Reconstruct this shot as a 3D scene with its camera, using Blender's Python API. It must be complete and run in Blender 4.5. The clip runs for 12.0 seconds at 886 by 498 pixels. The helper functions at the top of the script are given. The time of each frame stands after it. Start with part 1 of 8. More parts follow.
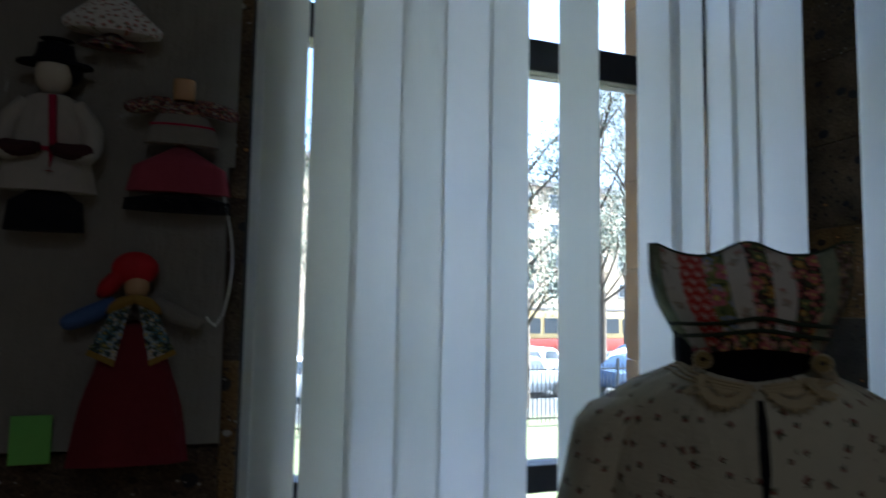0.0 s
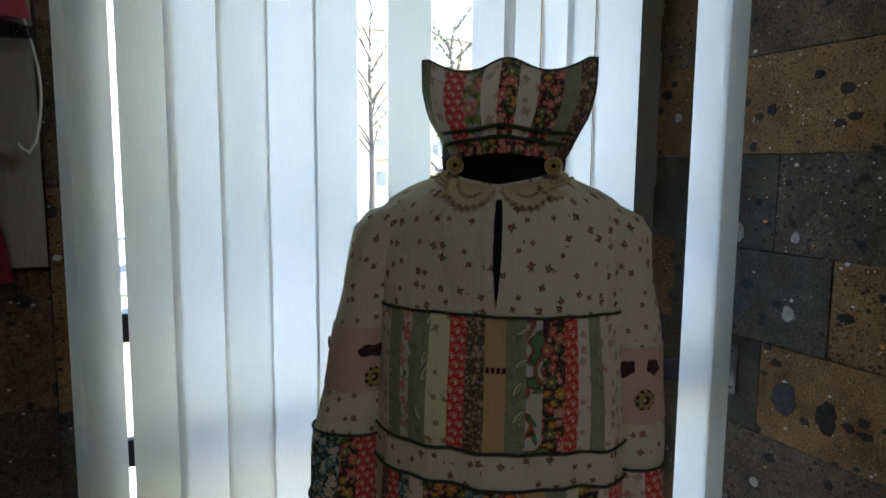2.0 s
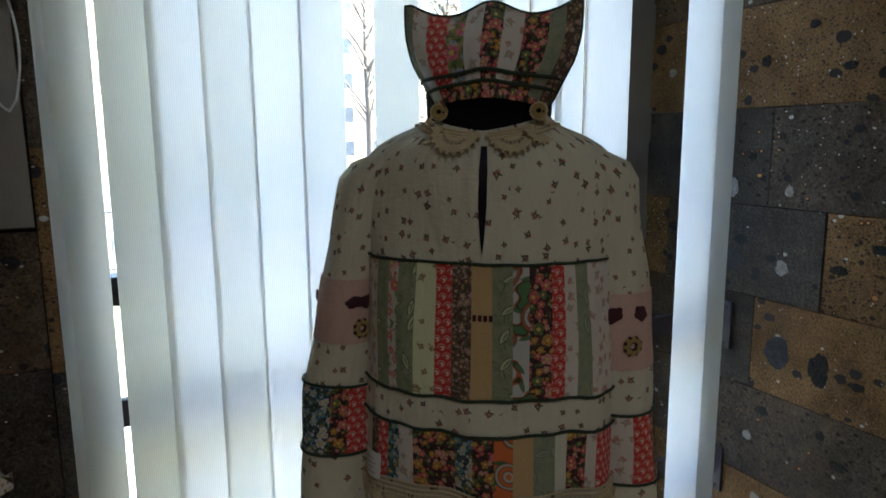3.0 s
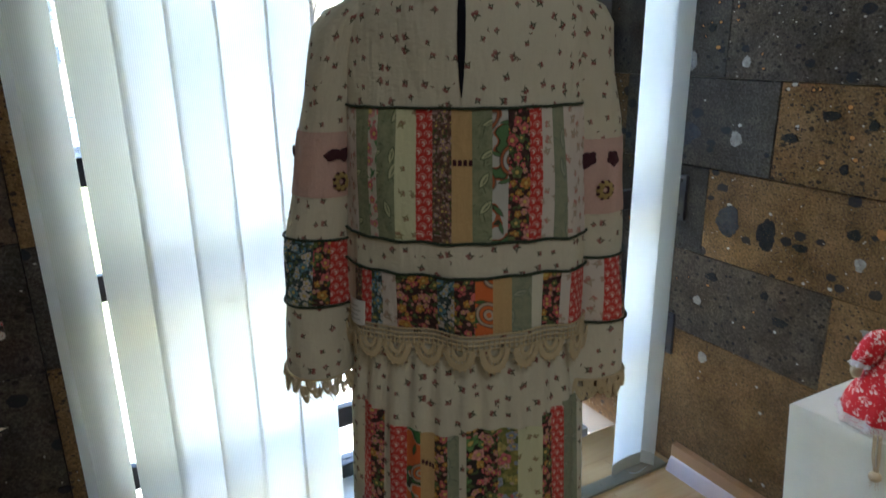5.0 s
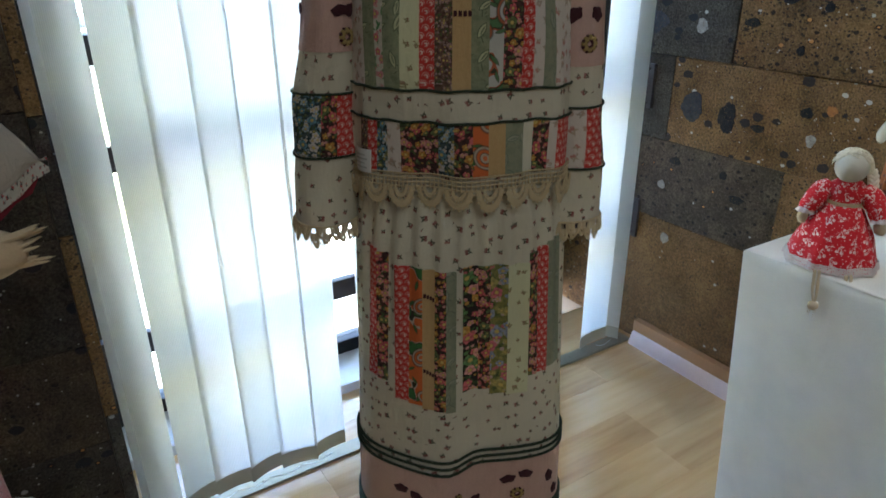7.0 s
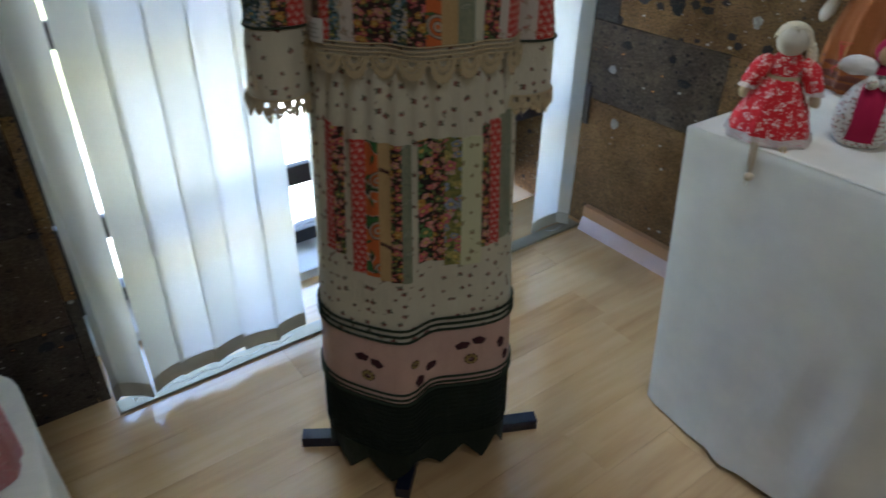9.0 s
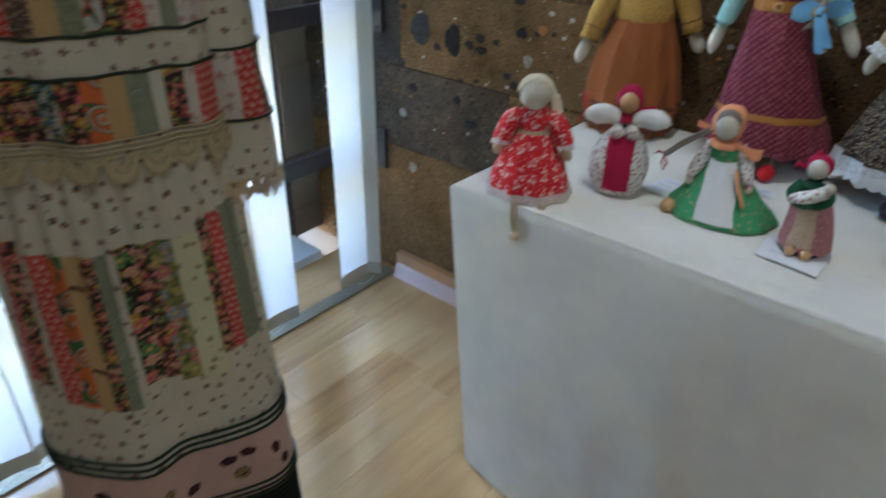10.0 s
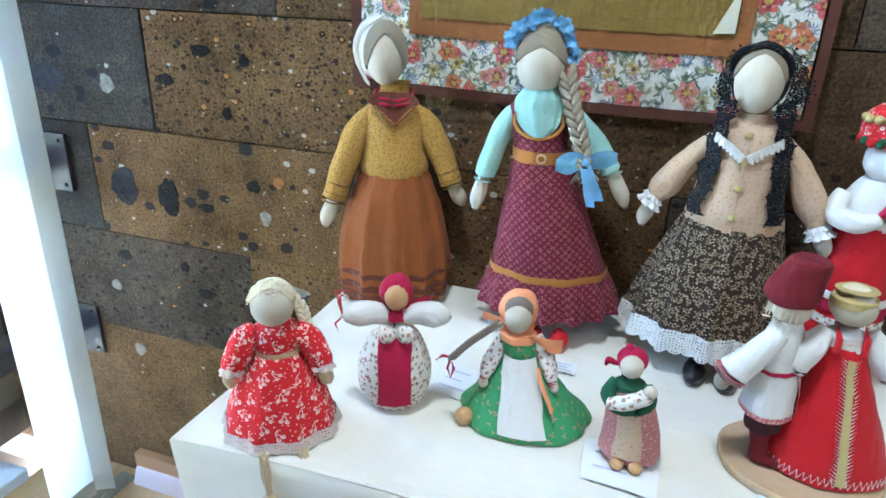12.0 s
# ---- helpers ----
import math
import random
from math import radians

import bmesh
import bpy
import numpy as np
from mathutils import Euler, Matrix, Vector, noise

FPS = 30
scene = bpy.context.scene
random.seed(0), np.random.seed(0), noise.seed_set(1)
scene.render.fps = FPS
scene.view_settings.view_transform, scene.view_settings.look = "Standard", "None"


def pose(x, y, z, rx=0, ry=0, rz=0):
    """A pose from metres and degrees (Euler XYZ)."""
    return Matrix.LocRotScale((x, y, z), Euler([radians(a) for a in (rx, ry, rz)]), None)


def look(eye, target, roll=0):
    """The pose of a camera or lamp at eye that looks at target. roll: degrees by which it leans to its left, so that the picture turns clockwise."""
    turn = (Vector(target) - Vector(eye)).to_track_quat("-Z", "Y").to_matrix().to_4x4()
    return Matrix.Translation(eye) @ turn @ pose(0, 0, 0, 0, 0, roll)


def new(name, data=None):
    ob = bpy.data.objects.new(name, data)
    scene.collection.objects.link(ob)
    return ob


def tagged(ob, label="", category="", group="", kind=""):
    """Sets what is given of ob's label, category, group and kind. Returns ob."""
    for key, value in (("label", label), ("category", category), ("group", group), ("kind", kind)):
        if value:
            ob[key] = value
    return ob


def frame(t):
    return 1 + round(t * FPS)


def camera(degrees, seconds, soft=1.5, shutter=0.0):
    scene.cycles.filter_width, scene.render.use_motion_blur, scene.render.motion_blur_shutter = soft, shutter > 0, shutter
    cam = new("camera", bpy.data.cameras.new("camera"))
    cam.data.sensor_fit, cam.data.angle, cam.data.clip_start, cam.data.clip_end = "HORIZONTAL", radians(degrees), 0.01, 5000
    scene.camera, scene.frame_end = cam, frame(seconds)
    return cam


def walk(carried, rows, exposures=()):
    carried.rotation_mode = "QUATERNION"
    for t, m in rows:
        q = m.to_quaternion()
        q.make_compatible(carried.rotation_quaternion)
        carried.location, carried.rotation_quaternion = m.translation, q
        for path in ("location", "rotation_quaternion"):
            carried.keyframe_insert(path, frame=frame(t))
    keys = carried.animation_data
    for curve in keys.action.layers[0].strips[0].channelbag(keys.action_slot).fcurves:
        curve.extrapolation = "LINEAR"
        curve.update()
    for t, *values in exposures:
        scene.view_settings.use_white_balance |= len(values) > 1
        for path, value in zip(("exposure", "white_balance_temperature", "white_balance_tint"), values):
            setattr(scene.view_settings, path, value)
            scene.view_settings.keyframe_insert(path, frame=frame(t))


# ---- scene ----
cam = camera(67.0, 12.0, 1.6, 0.5)
PATH = [
    (0, (0.17, 0.123, 1.428), (0.832, 2.003, 1.599), 1.0),
    (0.5, (0.25, 0.055, 1.421), (1.016, 1.902, 1.48), 1.2),
    (1, (0.29, 0.02, 1.392), (1.12, 1.837, 1.29), 1.0),
    (1.5, (0.316, 0.003, 1.381), (1.16, 1.807, 1.198), 0.3),
    (2, (0.327, -0.003, 1.371), (1.167, 1.796, 1.135), 0.5),
    (2.5, (0.337, -0.007, 1.359), (1.157, 1.793, 1.063), 0.3),
    (3, (0.343, -0.007, 1.346), (1.18, 1.78, 1.019), -0.4),
    (5, (0.298, -0.02, 1.281), (1.227, 1.646, 0.679), -0.9),
    (5.5, (0.274, -0.041, 1.263), (1.228, 1.584, 0.592), -0.4),
    (6, (0.243, -0.06, 1.248), (1.208, 1.539, 0.533), 0.1),
    (6.5, (0.214, -0.082, 1.23), (1.195, 1.479, 0.454), 0.0),
    (7, (0.188, -0.101, 1.215), (1.169, 1.438, 0.397), -0.4),
    (8.8, (0.144, -0.136, 1.192), (1.127, 1.252, 0.139), 0.7),
    (9, (0.161, -0.139, 1.187), (1.176, 1.21, 0.114), 0.9),
    (9.5, (0.266, -0.136, 1.203), (1.455, 1.091, 0.163), 1.4),
    (10, (0.416, -0.142, 1.217), (1.734, 0.965, 0.198), 1.0),
    (10.5, (0.516, -0.13, 1.235), (2.004, 0.847, 0.322), 2.9),
    (11, (0.634, -0.06, 1.232), (2.28, 0.72, 0.406), 3.1),
    (11.5, (0.718, -0.004, 1.258), (2.441, 0.645, 0.477), 1.1),
    (12, (0.719, 0.008, 1.258), (2.462, 0.609, 0.484), 1.8),
]
EXPOSURES = [(0.0, 3.05, 5300, 8), (0.5, 3.15, 5500, 8), (1.0, 4.1, 5900, 8), (1.5, 4.3, 5800, 8), (3.0, 4.55, 5700, 8), (5.0, 5.05, 5750, 6),
             (7.0, 5.1, 5650, 6), (9.0, 4.75, 5650, 7), (10.0, 5.05, 5550, 6), (10.5, 5.05, 5550, 5), (11.0, 5.5, 5450, 4), (11.5, 6.05, 5350, 3), (12.0, 6.2, 5300, 3)]
walk(cam, [(t, look(eye, target, roll)) for t, eye, target, roll in PATH], EXPOSURES)

# ---- light ----
world = bpy.data.worlds.new("sky")
scene.world = world
world.use_nodes = True
wn = world.node_tree
sky = wn.nodes.new("ShaderNodeTexSky")
sky.sky_type, sky.sun_disc = "NISHITA", False
sky.sun_elevation, sky.sun_rotation = radians(45), radians(97)
sky.air_density, sky.dust_density = 0.6, 4.0
wn.nodes["Background"].inputs["Strength"].default_value = 0.15
wn.links.new(sky.outputs[0], wn.nodes["Background"].inputs["Color"])
sun = new("sun", bpy.data.lights.new("sun", "SUN"))
sun.data.energy, sun.data.angle, sun.data.color = 5.0, radians(3), (1.0, 0.96, 0.9)
sun.matrix_world = look((8, -1.0, 8), (0, 0, 0))
# Two unseen fill lamps added below the ceiling to brighten costume and room.
for lx, ly, watts in ((0.10, -1.10, 0.25), (-0.3, -2.8, 0.36)):
    lamp = new("ceiling_lamp", bpy.data.lights.new("ceiling_lamp", "AREA"))
    lamp.data.shape, lamp.data.size, lamp.data.size_y, lamp.data.energy = "RECTANGLE", 0.56, 0.56, watts
    lamp.data.color = (1.0, 0.99, 0.97)
    lamp.matrix_world = pose(lx, ly, 2.74)

# Unseen spot added to brighten the dolls and table without reaching the costume.
spot = new("ceiling_spot", bpy.data.lights.new("ceiling_spot", "SPOT"))
spot.data.energy, spot.data.spot_size, spot.data.spot_blend, spot.data.shadow_soft_size = 1.25, radians(52), 0.6, 0.12
spot.data.color = (1.0, 0.98, 0.94)
spot.matrix_world = look((1.02, 0.28, 2.68), (1.62, -0.15, 0.7))


# ---- mesh builder ----
def eased(rows, steps=4):
    """Rows of numbers with smooth in-between rows (Catmull-Rom)."""
    out = []
    for i in range(len(rows) - 1):
        p0, p1, p2, p3 = rows[max(i - 1, 0)], rows[i], rows[i + 1], rows[min(i + 2, len(rows) - 1)]
        for k in range(steps):
            t = k / steps
            out.append(tuple(0.5 * (2 * b + (c - a) * t + (2 * a - 5 * b + 4 * c - d) * t * t + (3 * b - a - 3 * c + d) * t ** 3) for a, b, c, d in zip(p0, p1, p2, p3)))
    out.append(tuple(rows[-1]))
    return out


class Build:
    """Collects grids, tubes, balls and boxes into one mesh, each face with its own material."""

    def __init__(self):
        self.v, self.f, self.m, self.uv, self.mats = [], [], [], [], []

    def mat(self, material):
        if material not in self.mats:
            self.mats.append(material)
        return self.mats.index(material)

    def grid(self, rows, material, uvs=None):
        k, n, w = self.mat(material), len(self.v), len(rows[0])
        if uvs is None:
            mid = [Vector(p) for p in rows[len(rows) // 2]]
            wide = sum((q - p).length for p, q in zip(mid, mid[1:]))
            high = sum((Vector(r1[0]) - Vector(r0[0])).length for r0, r1 in zip(rows, rows[1:]))
            uvs = [[(wide * j / (w - 1), high * i / max(1, len(rows) - 1)) for j in range(w)] for i in range(len(rows))]
        for i, row in enumerate(rows):
            for j, p in enumerate(row):
                self.v.append(tuple(p))
                self.uv.append(tuple(uvs[i][j]))
        for i in range(len(rows) - 1):
            for j in range(w - 1):
                a = n + i * w + j
                self.f.append((a, a + 1, a + 1 + w, a + w))
                self.m.append(k)
        return self

    def loft(self, rings, material, segs=28, fold=None, place=None, cap=True):
        """rings: (z, rx, ry, cx, cy) from low to high; fold(angle, s) scales the radius."""
        place = place or Matrix.Identity(4)
        if 4 <= len(rings) <= 9:
            rings = eased(rings, 3)
        rows, uvs, run = [], [], 0.0
        for i, (z, rx, ry, cx, cy) in enumerate(rings):
            row, uv = [], []
            if i:
                run += math.hypot(z - rings[i - 1][0], rx - rings[i - 1][1])
            s = i / max(1, len(rings) - 1)
            for j in range(segs + 1):
                a = math.pi / 2 + 2 * math.pi * j / segs
                g = fold(a, s) if fold else 1.0
                row.append(place @ Vector((cx + rx * g * math.cos(a), cy + ry * g * math.sin(a), z)))
                uv.append(((j / segs - 0.5) * math.pi * (rx + ry), run))
            rows.append(row)
            uvs.append(uv)
        if cap:
            for end, at in ((rings[0], 0), (rings[-1], len(rows))):
                c = place @ Vector((end[3], end[4], end[0]))
                rows.insert(at, [c] * (segs + 1))
                uvs.insert(at, [(0.0, 0.0 if at == 0 else run)] * (segs + 1))
        return self.grid(rows, material, uvs)

    def ball(self, c, r, material, place=None, segs=20, rings=12):
        rx, ry, rz = r if isinstance(r, tuple) else (r, r, r)
        rows = []
        for i in range(rings + 1):
            b = -math.pi / 2 + math.pi * i / rings
            rows.append((c[2] + rz * math.sin(b), rx * math.cos(b), ry * math.cos(b), c[0], c[1]))
        return self.loft(rows, material, segs, None, place, False)

    def tube(self, points, radius, material, segs=8, place=None, flat=1.0):
        pts = [Vector(p) for p in points]
        radii = radius if isinstance(radius, (list, tuple)) else [radius] * len(pts)
        if isinstance(radius, (list, tuple)) and 3 <= len(pts) <= 6:
            smooth = eased([(*p, r) for p, r in zip(pts, radii)], 4)
            pts, radii = [Vector(q[:3]) for q in smooth], [q[3] for q in smooth]
        rows, uvs, run = [], [], 0.0
        side = None
        for i, p in enumerate(pts):
            d = (pts[min(i + 1, len(pts) - 1)] - pts[max(i - 1, 0)])
            d = d.normalized() if d.length > 1e-9 else Vector((0, 0, 1))
            if side is None:
                side = d.orthogonal().normalized()
                if abs(d.z) > 0.5:
                    side = Vector((1, 0, 0)) - d * d.x
                    side.normalize()
            side = (side - d * side.dot(d)).normalized()
            up = d.cross(side)
            if i:
                run += (p - pts[i - 1]).length
            row = [p + (side * math.cos(2 * math.pi * j / segs) + up * flat * math.sin(2 * math.pi * j / segs)) * radii[i] for j in range(segs + 1)]
            if place:
                row = [place @ q for q in row]
            rows.append(row)
            uvs.append([(2 * math.pi * radii[i] * j / segs, run) for j in range(segs + 1)])
        for at, p in ((0, pts[0]), (len(rows), pts[-1])):
            rows.insert(at, [place @ p if place else p] * (segs + 1))
            uvs.insert(at, [(0.0, 0.0)] * (segs + 1))
        return self.grid(rows, material, uvs)

    def box(self, lo, hi, material, place=None, bevel=0.0):
        bm = bmesh.new()
        bmesh.ops.create_cube(bm, size=1)
        for v in bm.verts:
            v.co = Vector([lo[i] + (v.co[i] + 0.5) * (hi[i] - lo[i]) for i in range(3)])
        if bevel:
            bmesh.ops.bevel(bm, geom=bm.edges[:], offset=bevel, segments=2, profile=0.7, affect="EDGES")
        k, n = self.mat(material), len(self.v)
        bm.verts.index_update()
        for v in bm.verts:
            p = place @ v.co if place else v.co
            self.v.append(tuple(p))
            self.uv.append((v.co.x + v.co.y, v.co.z))
        for f in bm.faces:
            self.f.append(tuple(n + v.index for v in f.verts))
            self.m.append(k)
        bm.free()
        return self

    def mesh(self, name, smooth=True):
        me = bpy.data.meshes.new(name)
        me.from_pydata(self.v, [], self.f)
        for material in self.mats:
            me.materials.append(material)
        me.polygons.foreach_set("material_index", self.m)
        layer = me.uv_layers.new(name="UVMap")
        idx = np.empty(len(me.loops), dtype=np.int32)
        me.loops.foreach_get("vertex_index", idx)
        layer.data.foreach_set("uv", np.array(self.uv, dtype=np.float32)[idx].ravel())
        me.validate()
        if smooth:
            me.polygons.foreach_set("use_smooth", [True] * len(me.polygons))
            me.set_sharp_from_angle(angle=radians(42))
        return me


def clean(me, dist=1e-5):
    """Welds the doubled points of seams and caps."""
    bm = bmesh.new()
    bm.from_mesh(me)
    bmesh.ops.remove_doubles(bm, verts=bm.verts[:], dist=dist)
    bmesh.ops.recalc_face_normals(bm, faces=bm.faces[:])
    bm.to_mesh(me)
    bm.free()
    return me


def part(name, build, parent=None, label="", smooth=True, weld=True):
    me = build.mesh(name, smooth)
    if weld:
        clean(me)
    ob = new(name, me)
    if parent:
        ob.parent = parent
    return tagged(ob, label)


def thing(name, label, category, m=None, group="", kind="", build=None, smooth=True):
    """A top-level thing: an Empty at its base, or one mesh."""
    ob = new(name, clean(build.mesh(name, smooth)) if build else None)
    if m:
        ob.matrix_world = m
    return tagged(ob, label, category, group, kind)


# ---- materials ----
class Nodes:
    """A material's node tree, with short ways to add nodes."""

    def __init__(self, name, rough=0.7, metal=0.0):
        self.material = bpy.data.materials.new(name)
        self.material.use_nodes = True
        self.tree = self.material.node_tree
        self.bsdf = self.tree.nodes["Principled BSDF"]
        self.out = self.tree.nodes["Material Output"]
        self.bsdf.inputs["Roughness"].default_value = rough
        self.bsdf.inputs["Metallic"].default_value = metal

    def put(self, kind):
        return self.tree.nodes.new(kind)

    def blend(self, mode="MIX"):
        node = self.put("ShaderNodeMix")
        node.data_type, node.blend_type = "RGBA", mode
        return node

    def link(self, a, b):
        self.tree.links.new(a, b)
        return self

    def give(self, socket, value):
        if isinstance(value, bpy.types.NodeSocket):
            self.tree.links.new(value, socket)
        else:
            socket.default_value = value

    def uv(self):
        return self.put("ShaderNodeTexCoord").outputs["UV"]

    def obj(self):
        return self.put("ShaderNodeTexCoord").outputs["Object"]

    def scaled(self, vector, scale, rot=(0, 0, 0)):
        node = self.put("ShaderNodeMapping")
        self.link(vector, node.inputs["Vector"])
        node.inputs["Scale"].default_value = scale if isinstance(scale, tuple) else (scale,) * 3
        node.inputs["Rotation"].default_value = rot
        return node.outputs[0]

    def noise(self, vector, scale, detail=4.0, rough=0.6):
        node = self.put("ShaderNodeTexNoise")
        self.link(vector, node.inputs["Vector"])
        node.inputs["Scale"].default_value, node.inputs["Detail"].default_value, node.inputs["Roughness"].default_value = scale, detail, rough
        return node.outputs["Fac"]

    def voronoi(self, vector, scale, feature="F1", dims="3D", random=1.0):
        node = self.put("ShaderNodeTexVoronoi")
        node.feature, node.voronoi_dimensions = feature, dims
        self.link(vector, node.inputs["Vector"])
        node.inputs["Scale"].default_value = scale
        node.inputs["Randomness"].default_value = random
        return node

    def math(self, op, a, b=0.0, c=0.0):
        node = self.put("ShaderNodeMath")
        node.operation = op
        for socket, value in zip(node.inputs, (a, b, c)):
            self.give(socket, value)
        return node.outputs[0]

    def vmath(self, op, a, b):
        node = self.put("ShaderNodeVectorMath")
        node.operation = op
        self.give(node.inputs[0], a)
        self.give(node.inputs[1], b)
        return node.outputs[0]

    def mix(self, fac, a, b):
        node = self.blend()
        self.give(node.inputs[0], fac)
        self.give(node.inputs[6], a if isinstance(a, bpy.types.NodeSocket) else (*a, 1))
        self.give(node.inputs[7], b if isinstance(b, bpy.types.NodeSocket) else (*b, 1))
        return node.outputs[2]

    def ramp(self, fac, stops, mode="LINEAR"):
        node = self.put("ShaderNodeValToRGB")
        node.color_ramp.interpolation = mode
        while len(node.color_ramp.elements) < len(stops):
            node.color_ramp.elements.new(0.5)
        for e, (at, colour) in zip(node.color_ramp.elements, stops):
            e.position, e.color = at, (*colour, 1)
        self.link(fac, node.inputs[0])
        return node.outputs[0]

    def step(self, value, lo, hi):
        node = self.put("ShaderNodeMapRange")
        self.give(node.inputs[0], value)
        node.inputs[1].default_value, node.inputs[2].default_value = lo, hi
        return node.outputs[0]

    def colour(self, value):
        self.give(self.bsdf.inputs["Base Color"], value if isinstance(value, bpy.types.NodeSocket) else (*value, 1))
        return self

    def bump(self, height, strength=0.3, distance=0.002):
        node = self.put("ShaderNodeBump")
        node.inputs["Strength"].default_value, node.inputs["Distance"].default_value = strength, distance
        self.link(height, node.inputs["Height"])
        self.link(node.outputs[0], self.bsdf.inputs["Normal"])
        return self


def weave(n, uv, base, pitch=1400, strength=0.5, crease=0.005):
    """Cloth: fine threads, soft creases and unevenness over a colour."""
    fine = n.noise(n.scaled(uv, (pitch, pitch * 0.4, 1)), 1.0, 2.0)
    soft = n.noise(uv, 9.0, 3.0)
    shade = n.math("MULTIPLY_ADD", fine, 0.25, n.math("MULTIPLY_ADD", soft, 0.3, 0.72))
    node = n.blend("MULTIPLY")
    node.inputs[0].default_value = 1.0
    n.give(node.inputs[6], base if isinstance(base, bpy.types.NodeSocket) else (*base, 1))
    n.link(shade, node.inputs[7])
    fold = n.noise(n.scaled(uv, (50.0, 13.0, 1), (0, 0, 0.12)), 1.0, 2.5, 0.55)
    pull = n.math("ABSOLUTE", n.math("SUBTRACT", n.noise(n.scaled(uv, (46.0, 92.0, 1), (0, 0, 1.1)), 1.0, 3.0, 0.6), 0.5))
    height = n.math("MULTIPLY_ADD", fold, crease, n.math("MULTIPLY_ADD", pull, -crease * 0.4, n.math("MULTIPLY", fine, 0.0006 * strength)))
    n.colour(node.outputs[2]).bump(height, 1.0, 1.0)
    n.bsdf.inputs["Sheen Weight"].default_value, n.bsdf.inputs["Specular IOR Level"].default_value = 0.04, 0.2
    return n.material


def cloth(name, colour, rough=0.85, pitch=1400, crease=0.005):
    n = Nodes(name, rough)
    return weave(n, n.uv(), colour, pitch, 0.5, crease)


def lace_cloth(name, colour, pitch=0.003, hole=0.34, random=0.35):
    """Open lace: a net of threads with real holes between them."""
    n = Nodes(name, 0.9)
    uv = n.uv()
    cell = n.voronoi(n.scaled(uv, 1 / pitch), 1.0, "F1", "2D", random)
    thread = n.step(cell.outputs["Distance"], hole, hole + 0.05)
    rows = n.math("GREATER_THAN", n.math("FRACT", n.math("MULTIPLY", n.noise(n.scaled(uv, (40.0, 260.0, 1)), 1.0, 1.0), 5.0)), 0.72)
    n.give(n.bsdf.inputs["Alpha"], n.math("MAXIMUM", thread, rows))
    return weave(n, uv, colour, 900, 0.5, 0.001)


def painted(name, colour, rough=0.5, metal=0.0, grain=60.0, amount=0.12):
    n = Nodes(name, rough, metal)
    a = n.noise(n.obj(), grain, 5.0)
    b = n.noise(n.obj(), grain * 0.08, 3.0)
    dark = tuple(c * (1 - amount) for c in colour)
    light = tuple(min(1, c * (1 + amount)) for c in colour)
    n.colour(n.mix(n.math("MULTIPLY_ADD", a, 0.5, n.math("MULTIPLY", b, 0.5)), dark, light)).bump(a, 0.1, 0.0006)
    return n.material


def motif(n, uv, pitch, size, lobes=3, random=0.75):
    """0..1 where small leafy sprigs, one for each cell, cover the cloth; and the cell's own random colour."""
    v = n.scaled(uv, 1 / pitch)
    cell = n.voronoi(v, 1.0, "F1", "2D", random)
    local = n.vmath("SUBTRACT", v, cell.outputs["Position"])
    xyz = n.put("ShaderNodeSeparateXYZ")
    n.link(local, xyz.inputs[0])
    angle = n.math("ARCTAN2", xyz.outputs[1], xyz.outputs[0])
    turn = n.put("ShaderNodeSeparateColor")
    n.link(cell.outputs["Color"], turn.inputs[0])
    wave = n.math("COSINE", n.math("MULTIPLY_ADD", angle, float(lobes), n.math("MULTIPLY", turn.outputs[0], 6.28)))
    size_here = n.math("MULTIPLY_ADD", turn.outputs[2], 0.5, 0.75)
    reach = n.math("MULTIPLY_ADD", wave, size * 0.38 / pitch, size * 0.62 / pitch)
    wob = n.math("MULTIPLY_ADD", n.noise(uv, 900.0, 1.0), size * 0.5 / pitch, n.math("MULTIPLY", size / pitch, -0.25))
    return n.step(n.math("SUBTRACT", n.math("ADD", n.math("MULTIPLY", reach, size_here), wob), cell.outputs["Distance"]), 0.0, 0.12 * size / pitch), turn.outputs


